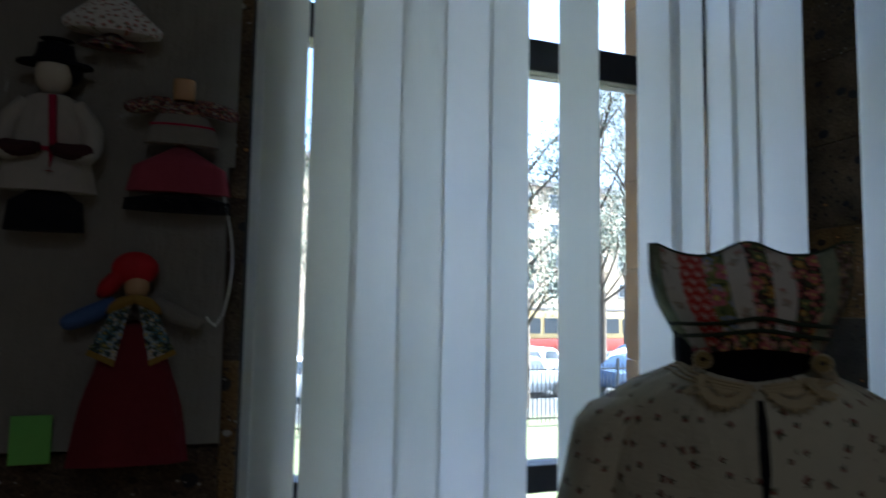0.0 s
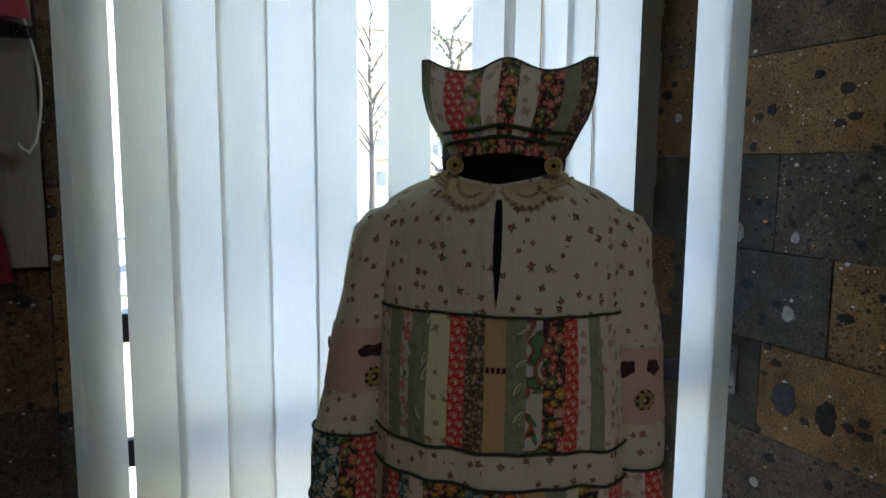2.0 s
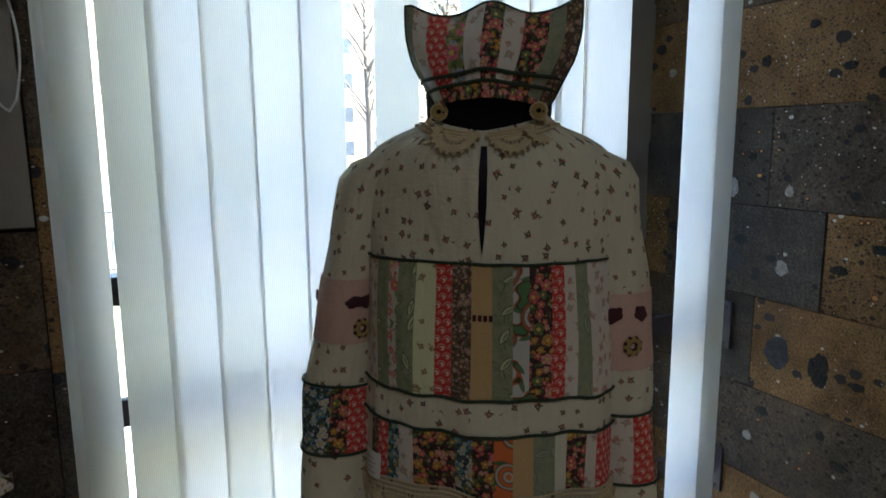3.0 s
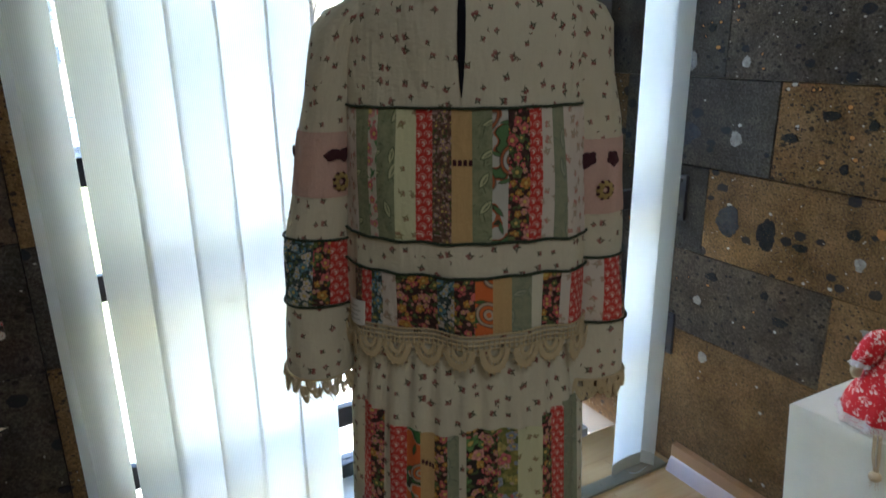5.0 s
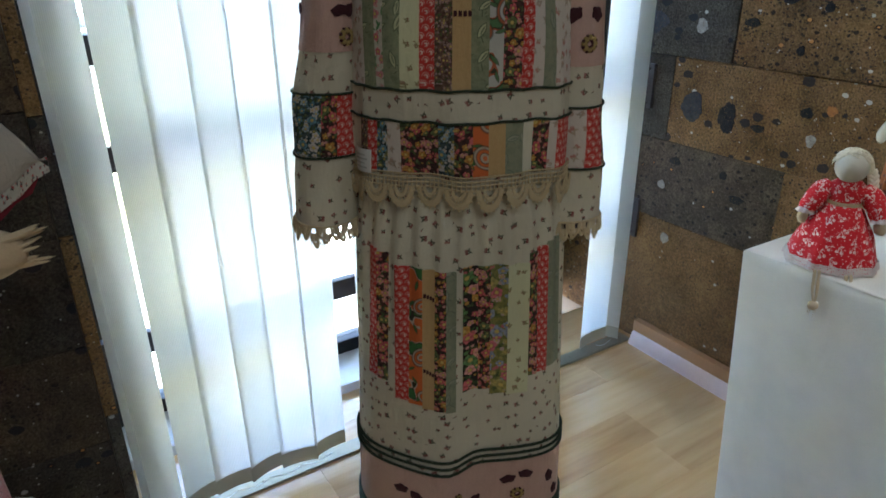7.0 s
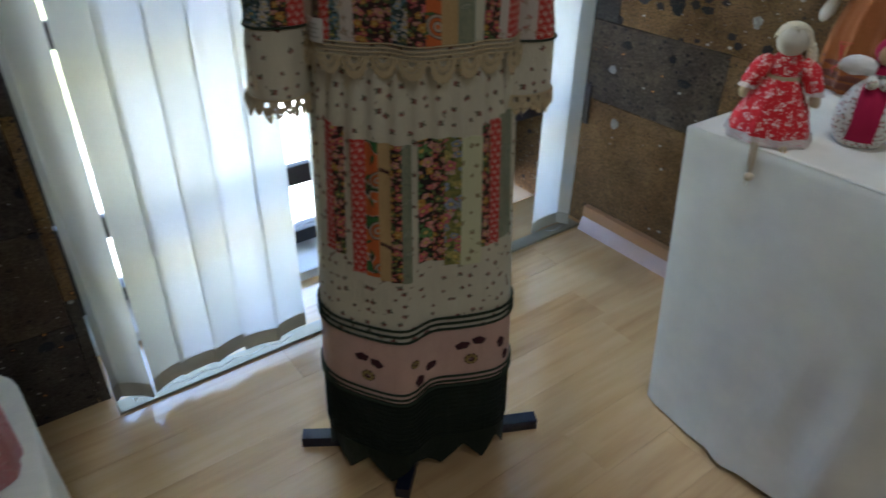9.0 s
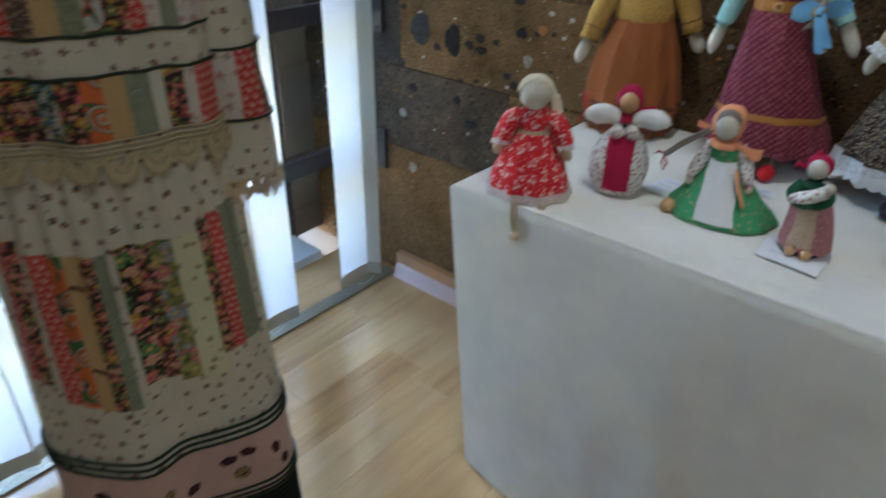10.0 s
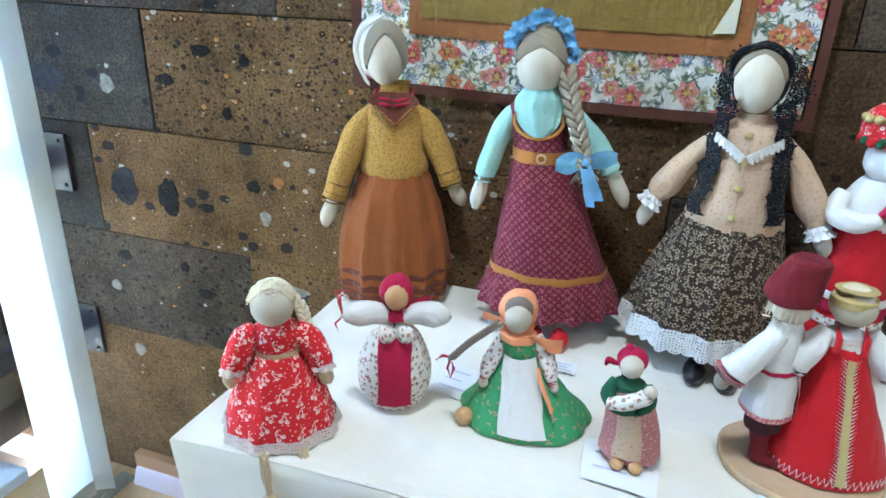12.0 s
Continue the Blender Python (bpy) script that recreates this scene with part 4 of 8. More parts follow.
for i in range(11):
    a = -1.28 + 2.56 * i / 10
    c, c2 = blouse_at(a, 0.911, 0.006), blouse_at(a + 0.05, 0.911, 0.006)
    wide = 0.0215 * (0.55 + 0.45 * abs(math.cos(a)))
    f = lace_fan(Build(), c, c2 - c, (0, 0, -1), wide, 0.034 + 0.003 * math.sin(i * 2.3), LACE, 0.002)
    part("lace_scallop", f, blouse, weld=False)
part("paper_tag", sheet(Build(), blouse_at, angle(-0.139, 0.158), angle(-0.115, 0.158), 0.925, 0.958, CHAIN, 0.008, 0.05, 0.02, 0.001), blouse, "small white paper tag", weld=False)
for k in range(4):
    part("printed_line", sheet(Build(), blouse_at, angle(-0.137, 0.158), angle(-0.119 - 0.003 * (k % 2), 0.158), 0.931 + 0.006 * k, 0.933 + 0.006 * k, POCKET, 0.0088, 0.05, 0.02), blouse, "grey printed line", weld=False)
for k in range(4):
    u = -0.0075 + 0.0062 * k
    part("ribbon_stitch", sheet(Build(), blouse_at, angle(u, 0.157), angle(u + 0.0042, 0.157), 1.139, 1.146, PLUM, 0.003, 0.05, 0.02, 0.001), blouse, "dark red ribbon stitch", weld=False)

SLEEVES = {-1: [(1.336, -0.108, 0.0, 0.012, 0.03), (1.328, -0.122, 0.0, 0.034, 0.045), (1.302, -0.142, 0.0, 0.039, 0.052), (1.236, -0.160, 0.0, 0.038, 0.048), (1.167, -0.172, 0.002, 0.039, 0.045), (1.097, -0.183, 0.002, 0.041, 0.044), (1.02, -0.194, 0.0, 0.044, 0.044), (0.92, -0.201, -0.004, 0.047, 0.045), (0.832, -0.205, -0.006, 0.050, 0.046)],
           1: [(1.338, 0.105, 0.005, 0.012, 0.03), (1.330, 0.118, 0.005, 0.034, 0.045), (1.305, 0.137, 0.008, 0.037, 0.050), (1.24, 0.144, 0.012, 0.038, 0.047), (1.18, 0.151, 0.016, 0.040, 0.045), (1.10, 0.157, 0.02, 0.043, 0.044), (1.02, 0.160, 0.02, 0.046, 0.044), (0.92, 0.163, 0.02, 0.048, 0.045), (0.832, 0.165, 0.02, 0.050, 0.046)]}


def sleeve_surface(side):
    table = [(z, cx, cy, rx, ry) for z, cx, cy, rx, ry in SLEEVES[side]]

    def at(a, z, out=0.0):
        cx, cy, rx, ry = interp(table, z)
        w = 0.0025 * math.sin(3 * a + 18 * z + side) * max(0.2, min(1.0, (1.3 - z) * 3)) + 0.0015 * math.sin(47 * z + 2 * a)
        return Vector((cx + (rx + out + w) * math.sin(a), cy - (ry + out + w) * math.cos(a), z))
    return at


def daisy(b, at, a, z, r, petal, eye):
    c = at(a, z, 0.0025)
    ex = (at(a + 0.05, z, 0.0025) - c).normalized()
    ez = Vector((0, 0, 1))
    for i in range(8):
        t = 2 * math.pi * i / 8
        p = c + (ex * math.cos(t) + ez * math.sin(t)) * r * 0.68
        b.ball(p, (r * 0.36, r * 0.2, r * 0.36), petal, None, 8, 6)
    b.tube([c + (ex * math.cos(2 * math.pi * i / 16) + ez * math.sin(2 * math.pi * i / 16)) * r * 0.42 for i in range(17)], r * 0.16, eye, 6)
    for i in range(8):
        t = 2 * math.pi * (i + 0.5) / 8
        b.ball(c + (ex * math.cos(t) + ez * math.sin(t)) * r * 0.92, r * 0.2, eye, None, 6, 4)
    return b


def leaf(b, at, a, z, w, h, tilt, material):
    c = at(a, z, 0.002)
    ex = (at(a + 0.05, z, 0.002) - c).normalized()
    ez = Vector((0, 0, 1))
    n = ex.cross(ez)
    rows = []
    for k, lift in ((0.0, 0.0022), (0.6, 0.0018), (0.95, 0.001), (1.0, -0.001)):
        row = []
        for i in range(17):
            t = 2 * math.pi * i / 16
            g = 1 + 0.13 * math.sin(5 * t + tilt)
            x, y = w * k * g * math.cos(t), h * k * g * math.sin(t)
            x, y = x * math.cos(tilt) - y * math.sin(tilt), x * math.sin(tilt) + y * math.cos(tilt)
            row.append(c + ex * x + ez * y + n * lift)
        rows.append(row)
    return b.grid(rows, material)


for side in (-1, 1):
    at = sleeve_surface(side)
    dz = 0.0 if side < 0 else -0.022
    sl = part("sleeve", sheet(Build(), at, -math.pi, math.pi, 0.832, 1.336, CREAM, 0, 0.2, 0.02, 0, None, 0.045), blouse)
    part("knit_band", sheet(Build(), at, -math.pi, math.pi, 1.088 + dz, 1.172 + dz / 2, PINK_KNIT, 0.0016, 0.2, 0.02, 0, None, 0.045), sl, "pink net band with crochet flowers")
    for z in (1.030 + dz, 0.938 + dz):
        part("piping", seam(Build(), at, -3.1, 3.1, z, PIPING, 0.0018, 0.0025), sl, "dark green piping")
    mats = [BLUE_FLORAL, DARK_FLORAL, RED_SHELL, PALE_PRINT] if side < 0 else [SAGE, PALE_PRINT, RED_SHELL, BROWN_FLORAL]
    cuts = [-1.6, 0.05, 0.55, 1.3, 4.7] if side < 0 else [-1.6, -0.35, 0.35, 0.95, 4.7]
    for a0, a1, material in zip(cuts, cuts[1:], mats):
        part("patch", sheet(Build(), at, a0, a1, 0.94 + dz, 1.028 + dz, material, 0.0015, 0.12, 0.02, 0.002, None, 0.045), sl, weld=False)
    if side < 0:
        part("flower", daisy(Build(), at, 0.72, 1.108, 0.012, YELLOW_YARN, PLUM), sl, "small crochet flower")
        for a, w, t in ((0.45, 0.0125, 0.2), (0.8, 0.010, 0.9), (-1.3, 0.012, 0.3), (1.35, 0.010, 0.0)):
            part("leaf", leaf(Build(), at, a, 1.143, w, 0.0075, t, PLUM), sl, "plum felt leaf")
    else:
        part("flower", daisy(Build(), at, 0.35, 1.097, 0.012, YELLOW_YARN, PLUM), sl, "small crochet flower")
        for a, w, t in ((-0.1, 0.0125, 0.7), (0.75, 0.0115, -0.7)):
            part("leaf", leaf(Build(), at, a, 1.135, w, 0.009, t, PLUM), sl, "plum felt leaf")
    fringe = Build()
    seam(fringe, at, -3.1, 3.1, 0.832, LACE, 0.0018, 0.001)
    for i in range(34):
        a = -math.pi + 2 * math.pi * i / 34
        z = 0.831 if i % 2 else 0.822
        c, c2 = at(a, z, 0.001), at(a + 0.1, z, 0.001)
        lace_fan(fringe, c, c2 - c, (0.25 * math.sin(i * 2), 0.2 * math.cos(i), -1), 0.0075, 0.017 + 0.011 * random.random(), LACE, 0.002, 4, 0.1)
    for i in range(20):
        a = random.uniform(-math.pi, math.pi)
        c = at(a, 0.828, 0.0)
        fringe.tube([c, c + Vector((random.uniform(-0.006, 0.006), random.uniform(-0.006, 0.006), -0.016)), c + Vector((random.uniform(-0.01, 0.01), random.uniform(-0.01, 0.01), -0.030))], 0.0012, LACE, 4)
    part("cuff_lace", fringe, sl, "ecru crochet cuff lace", weld=False)

def neckline(a, lift=0.0):
    return blouse_at(a, 1.370 - 0.018 * max(0.0, 1 - abs(a) / 1.15) + lift, 0.004)


collar = Build()
for a, s in ((-1.15, 0.021), (-0.74, 0.025), (-0.28, 0.029), (0.32, 0.029), (0.78, 0.025), (1.18, 0.021)):
    c, c2 = neckline(a), neckline(a + 0.05)
    n = (c - Vector((0, 0, c.z))).normalized()
    down = Vector((0, 0, -1)) + n * 0.75
    lace_fan(collar, c, c2 - c, down, s, s * 1.2, LACE, -0.002, 11)
for k in range(3):
    collar.tube([neckline(-1.4 + 1.38 * i / 14, -0.002 - 0.003 * k) for i in range(15)], 0.0018, LACE, 6)
    collar.tube([neckline(0.06 + 1.36 * i / 14, -0.002 - 0.003 * k) for i in range(15)], 0.0018, LACE, 6)
part("collar", collar, blouse, "ecru crochet lace collar", weld=False)

skirt = thing("skirt", "long cream sprigged skirt with patchwork strips and dark lace hem", "skirt", AT)
part("panel", sheet(Build(), skirt_at, -math.pi, math.pi, 0.40, 0.90, CREAM, 0, 0.035, 0.02), skirt)
G = [(RED_SHELL, 0.575, 0.802), (DARK_FLORAL, 0.572, 0.797), None, (RED_SHELL, 0.545, 0.782), (ORANGE_SWIRL, 0.542, 0.782), (TAN, 0.537, 0.780), (DARK_FLORAL, 0.535, 0.778), (SAGE, 0.533, 0.778), None,
     (ROSE_FLORAL, 0.566, 0.786), (DARK_FLORAL, 0.563, 0.786), (OLIVE_FLORAL, 0.552, 0.786), (LIME, 0.548, 0.784), (DARK_FLORAL, 0.58, 0.80), (RED_SHELL, 0.582, 0.806), (SAGE, 0.588, 0.812)]
E2 = [-0.142, -0.126, -0.111, -0.097, -0.076, -0.054, -0.036, -0.018, -0.003, 0.007, 0.03, 0.048, 0.074, 0.107, 0.122, 0.137, 0.158]
for u0, u1, g in zip(E2, E2[1:], G):
    if g:
        part("patch", sheet(Build(), skirt_at, angle(u0, 0.167), angle(u1, 0.167), g[1], g[2], g[0], 0.0016, 0.035, 0.02, 0.0022), skirt, weld=False)
for z in (0.735, 0.605):
    for k in range(4):
        u = -0.052 + 0.0042 * k
        part("ribbon_stitch", sheet(Build(), skirt_at, angle(u, 0.167), angle(u + 0.003, 0.167), z - 0.002 * k, z + 0.006 - 0.002 * k, PLUM, 0.003, 0.05, 0.02, 0.001), skirt, "dark red ribbon stitch", weld=False)
part("knit_band", sheet(Build(), skirt_at, -math.pi, math.pi, 0.262, 0.405, PINK_KNIT, 0.001, 0.035, 0.02), skirt, "pink net band with crochet flowers")
for z in (0.436, 0.423, 0.410, 0.283, 0.270, 0.257):
    part("braid", seam(Build(), skirt_at, -3.1, 3.1, z, PIPING, 0.0026, 0.003), skirt, "dark green braid")
for u, z, s in ((-0.083, 0.318, 0.0125), (0.0, 0.352, 0.009), (0.100, 0.325, 0.0125)):
    part("flower", daisy(Build(), skirt_at, angle(u, 0.178), z, s, YELLOW_YARN, PLUM), skirt, "small crochet flower")
for u, z, w, h, t in ((-0.094, 0.360, 0.013, 0.009, 0.1), (-0.068, 0.352, 0.013, 0.009, -0.6), (0.008, 0.302, 0.011, 0.013, 0.2), (0.026, 0.322, 0.014, 0.009, 0.5), (0.084, 0.362, 0.014, 0.009, 0.2), (0.114, 0.370, 0.013, 0.009, -0.2), (0.155, 0.35, 0.008, 0.014, 0.1), (0.165, 0.31, 0.008, 0.012, 0.1)):
    part("leaf", leaf(Build(), skirt_at, angle(u, 0.178), z, w, h, t, PLUM), skirt, "plum felt leaf")


def teeth(a):
    return 0.055 * abs((a * 2.9 / math.pi * 2) % 1 * 2 - 1)


part("hem_lace", sheet(Build(), skirt_at, -math.pi, math.pi, 0.022, 0.258, GREEN_LACE, -0.002, 0.027, 0.02, 0.0, teeth), skirt, "dark green crochet lace with a zigzag edge")
rib = Build()
for k in range(12):
    seam(rib, lambda a, z, out: skirt_at(a, z, out), -2.0, 2.0, 0.245 - 0.012 * k, GREEN_LACE, 0.0016, 0.0)
part("lace_rib", rib, skirt, "dark green crochet rows", weld=False)

# ---- headdress ----
hat = thing("headdress", "patchwork cotton folk headdress with two pointed corners", "headdress", AT)


def hat_at(f, s, out=0.0, back=False):
    """f from -1 to 1 across, s from 0 to 1 up."""
    top = 1.489 + 0.017 * min(1.0, (abs(f) / 0.9) ** 4) + 0.018 * math.exp(-(f / 0.28) ** 2)
    low = 1.384 + 0.010 * (1 - f * f) - 0.002 * abs(f)
    w = interp([(0.0, 0.067), (0.2, 0.078), (0.45, 0.094), (0.7, 0.1010), (1.0, 0.1020)], s)[0]
    d = interp([(0.0, 0.078), (0.3, 0.074), (0.6, 0.055), (0.85, 0.026), (1.0, 0.003)], s)[0]
    y = (d + out) * (1 - abs(f) ** 2.6) ** 0.6 + 0.004 * (1 - s)
    pucker = 0.0025 * math.sin(9 * f + 5 * s) * (1 - s)
    return Vector((0.004 + f * (w + out * 0.5), (y if back else -y - pucker), low + (top - low) * s))


front, rear = Build(), Build()
cuts = [-1.0, -0.89, -0.71, -0.47, -0.26, -0.06, 0.16, 0.38, 0.65, 0.83, 1.0]
hat_mats = [GREEN_DROP, PALE_PRINT, RED_SHELL, OLIVE_FLORAL, PALE_PRINT, DARK_FLORAL, PALE_PRINT, DARK_FLORAL, SAGE, BROWN_FLORAL]
for f0, f1, material in zip(cuts, cuts[1:], hat_mats):
    rows = [[hat_at(f0 + (f1 - f0) * j / 5, i / 12, 0.001) for j in range(6)] for i in range(13)]
    uvs = [[(0.104 * (f0 + (f1 - f0) * j / 5), 0.11 * i / 12) for j in range(6)] for i in range(13)]
    part("patch", Build().grid(rows, material, uvs), hat, weld=False)
rear.grid([[hat_at(-1 + j / 12, i / 10, 0, True) for j in range(25)] for i in range(11)], CREAM, [[(0.01 * j, 0.011 * i) for j in range(25)] for i in range(11)])
part("back_panel", rear, hat)
band = Build().grid([[hat_at(-1 + j / 12, s, 0.002) + Vector((0, 0, z)) for j in range(25)] for s, z in ((0.0, -0.004), (0.0, 0.008), (0.1, 0.004))], DARK_FLORAL)
part("brow_band", band, hat)
for s in (0.13, 0.24):
    part("piping", Build().tube([hat_at(-0.99 + 1.98 * j / 24, s, 0.004) for j in range(25)], 0.0022, PIPING, 6), hat, "dark green piping")
part("piping", Build().tube([hat_at(-1, i / 12, 0.002) for i in range(13)] + [hat_at(-1 + j / 12, 1.0, 0.002) for j in range(1, 25)] + [hat_at(1, 1 - i / 12, 0.002) for i in range(1, 13)], 0.0016, PIPING, 6), hat, "dark green piping")
for sx in (-1, 1):
    ros = Build()
    c = Vector((0.006 + sx * 0.055, -0.058, 1.376))
    for k in (0.007, 0.004):
        ros.tube([c + Vector((math.cos(2 * math.pi * i / 16) * k, -0.002, math.sin(2 * math.pi * i / 16) * k)) for i in range(17)], 0.0015, YELLOW_YARN, 6)
    for i in range(16):
        t = 2 * math.pi * i / 16
        ros.ball(c + Vector((math.cos(t) * 0.0085, 0, math.sin(t) * 0.0085)), 0.0021, LACE, None, 6, 4)
    for i in range(3):
        ros.tube([c + Vector((sx * 0.008, 0, -0.004)), c + Vector((sx * (0.010 + 0.003 * i), -0.002, -0.014 - 0.002 * i))], 0.0011, LACE, 5)
    part("crochet_rosette", ros, hat, "small ecru crochet rosette", weld=False)

# The costume's own proportions: a little fuller and longer from the knee to the collar.
def taller(z):
    return interp([(-0.1, -0.1), (0.0, 0.0), (0.412, 0.393), (1.143, 1.139), (1.36, 1.360), (1.60, 1.602)], z)[0]


for costume_part in [o for o in bpy.data.objects if o.type == "MESH" and (o.name.split(".")[0] == "mannequin" or o.parent in (blouse, skirt, hat) or (o.parent and o.parent.parent == blouse))]:
    for v in costume_part.data.vertices:
        v.co = (v.co.x * 1.05, v.co.y * 1.05, taller(v.co.z))

# ---- display table ----
table = thing("display_table", "long display table under a white floor-length tablecloth", "table")
TX, TY, TZ = 1.256, 0.530, 0.715
top = Build().box((TX, -1.6, TZ - 0.03), (1.786, TY, TZ - 0.003), WOODTRIM, None, 0.004)
part("tabletop", top, table, smooth=False)
for lx in (1.30, 1.74):
    for ly in (-1.5, 0.45):
        part("leg", Build().box((lx - 0.02, ly - 0.02, 0), (lx + 0.02, ly + 0.02, TZ - 0.03), WOODTRIM, None, 0.003), table, smooth=False)
drape = thing("tablecloth", "plain white tablecloth hanging to the floor with soft folds", "tablecloth")


def cloth_edge(s):
    """Runs along the cloth's rim: down the front from far to the corner, round it, and along the side to the wall."""
    front_len = TY + 1.6
    if s < front_len:
        y = -1.6 + s
        k = max(0.0, 1 - (TY - y) / 0.35)
        return Vector((TX - 0.017 * k * k, y, 0)), Vector((-1, 0, 0)), k
    r = s - front_len
    k = max(0.0, 1 - r / 0.3)
    return Vector((TX - 0.017 + min(0.017, r * 0.2) + r, TY + 0.008 * k, 0)), Vector((0, 1, 0)), k


rows, uvs = [], []
total = TY + 1.6 + 0.535
n = 150
for k, (push, dz) in enumerate([(None, 0.0), (None, 0.0), (0.0, -0.004), (0.004, -0.02), (0.004, -0.12), (0.006, -0.25), (0.008, -0.40), (0.010, -0.55), (0.012, -0.64), (0.014, 0.015 - TZ)]):
    row, uv = [], []
    for i in range(n + 1):
        s = total * i / n
        p, out, corner = cloth_edge(s)
        if push is None:
            inner = Vector((min(1.786, max(p.x, TX) + 0.02), min(p.y, TY - 0.02), 0))
            q = inner + Vector((0, 0, TZ)) if k == 0 else p - out * 0.004 + Vector((0, 0, TZ + 0.001))
        else:
            down = -dz
            ripple = 0.010 * down * math.sin(s * 15 + 1.0) + 0.013 * down * math.sin(s * 6.1 + 0.4) + 0.006 * down * math.sin(s * 41 + 3 * down)
            spread = math.exp(-((TY + 1.6 - s - 0.75 * down - 0.02) / 0.05) ** 2) + 0.7 * math.exp(-((TY + 1.6 - s - 0.30 * down - 0.03) / 0.035) ** 2) + 0.6 * math.exp(-((TY + 1.6 - s - 1.5 * down - 0.05) / 0.09) ** 2)
            ripple += 0.058 * down * spread * (1 if out.x else 0)
            q = p + out * (push * (1 - corner) + ripple * (1 - corner * 0.8) - (0.075 if out.x else 0.035) * corner * corner * down) + Vector((0, 0, TZ + dz + (0.012 * math.sin(s * 5.0) if k == 9 else 0)))
            if not out.x:
                q.x += 0.075 * corner * corner * down
            else:
                q.y -= 0.035 * corner * corner * down
            if q.x > 1.78:
                q.x = 1.78
        row.append(q)
        uv.append((s, dz))
    rows.append(row)
    uvs.append(uv)
part("drop", Build().grid(rows, WHITE_CLOTH, uvs), drape, weld=False)
flat, fuv = [], []
for i in range(13):
    row, uv = [], []
    for j in range(41):
        x = TX + (1.786 - TX) * i / 12
        y = -1.6 + (TY + 1.6) * j / 40
        if i == 0:
            x -= 0.015 * max(0.0, 1 - (TY - y) / 0.35) ** 2
        row.append((x, y, TZ + 0.0008 * math.sin(9 * x + 5 * y)))
        uv.append((x, y))
    flat.append(row)
    fuv.append(uv)
part("top", Build().grid(flat, WHITE_CLOTH, fuv), drape)

# ---- dolls and papers on the table ----
LINEN = cloth("natural_linen_skin", (0.60, 0.55, 0.44), 0.9, 1400, 0.002)
WHITE = cloth("white_cotton", (0.74, 0.73, 0.70))
GOLD_PRINT = sprig_cloth("gold_print_cotton", (0.47, 0.28, 0.065), [(0.26, 0.12, 0.02), (0.3, 0.15, 0.03), (0.55, 0.36, 0.12)], 0.006, 0.003)
RUST = cloth("rust_brown_wool", (0.27, 0.085, 0.022), pitch=900)
RUST_DARK = cloth("dark_rust_ribbon", (0.13, 0.035, 0.018), 0.5)
CRIMSON = cloth("crimson_cotton", (0.40, 0.012, 0.06))
MAROON = lattice_cloth("maroon_lattice_print", (0.145, 0.015, 0.034), (0.34, 0.12, 0.12), 0.0080)
MINT = cloth("mint_cotton", (0.34, 0.57, 0.52))
OCHRE = cloth("ochre_ribbon", (0.42, 0.18, 0.035), 0.6)
HAIR = cloth("grey_flax_hair", (0.31, 0.27, 0.20), pitch=500, crease=0.001)
BLOND = cloth("blond_yarn_hair", (0.78, 0.71, 0.54), pitch=400, crease=0.001)
SKYBLUE = cloth("sky_blue_ribbon", (0.22, 0.46, 0.72), 0.5, crease=0.002)
BROWN_PRINT = bubble_cloth("brown_flower_print", (0.036, 0.022, 0.016), (0.42, 0.33, 0.21))
BEIGE = sprig_cloth("beige_dotted_cotton", (0.55, 0.40, 0.27), [(0.3, 0.17, 0.1), (0.35, 0.2, 0.12)], 0.008, 0.0016)
BLACK_LACE = lace_cloth("black_crochet", (0.008, 0.010, 0.014), 0.0032, 0.28, 0.5)
WHITE_LACE = lace_cloth("white_cotton_lace", (0.76, 0.76, 0.75), 0.0040, 0.30, 0.2)
CHERRY = cherry_cloth("red_cherry_print", (0.62, 0.022, 0.03), (0.85, 0.68, 0.62))
WHITE_PRINT = posy_cloth("white_flower_print", (0.74, 0.71, 0.66), [(0.16, 0.18, 0.08), (0.10, 0.09, 0.06)], [(0.45, 0.08, 0.08), (0.5, 0.2, 0.15)], 0.0085, 0.5)
GRASS_GREEN = sprig_cloth("green_flower_print", (0.085, 0.34, 0.14), [(0.5, 0.20, 0.12), (0.5, 0.5, 0.3), (0.26, 0.44, 0.24)], 0.014, 0.0036)
TAUPE = cloth("taupe_flax_braid", (0.21, 0.17, 0.14), pitch=500, crease=0.001)
PEACH = cloth("peach_cotton", (0.78, 0.33, 0.16))
PINK_PRINT = sprig_cloth("dusty_pink_print", (0.48, 0.20, 0.20), [(0.2, 0.05, 0.06), (0.6, 0.45, 0.4)], 0.007, 0.0028)
PINK_TRIM = posy_cloth("red_white_woven_trim", (0.55, 0.16, 0.16), [(0.7, 0.5, 0.46)], [(0.72, 0.55, 0.5)], 0.004, 0.28)
DEEP_GREEN = cloth("deep_green_felt", (0.025, 0.10, 0.05))
SCARLET = cloth("scarlet_satin", (0.52, 0.012, 0.02), 0.5)
BURGUNDY = cloth("burgundy_felt", (0.16, 0.014, 0.022))
GOLD_BRAID = cloth("gold_braid", (0.52, 0.42, 0.18), 0.45)
LACE_PINK = lace_cloth("pinkish_cotton_lace", (0.70, 0.60, 0.56), 0.0030, 0.30, 0.2)
CORD = cloth("jute_cord", (0.58, 0.46, 0.30), pitch=500)
LEATHER = painted("black_leather", (0.012, 0.013, 0.016), 0.35)
BEAD = painted("wooden_bead", (0.55, 0.33, 0.15), 0.5)
WOOD_SLICE = painted("pale_birch_slice", (0.50, 0.36, 0.22), 0.7, 0, 80.0, 0.25)
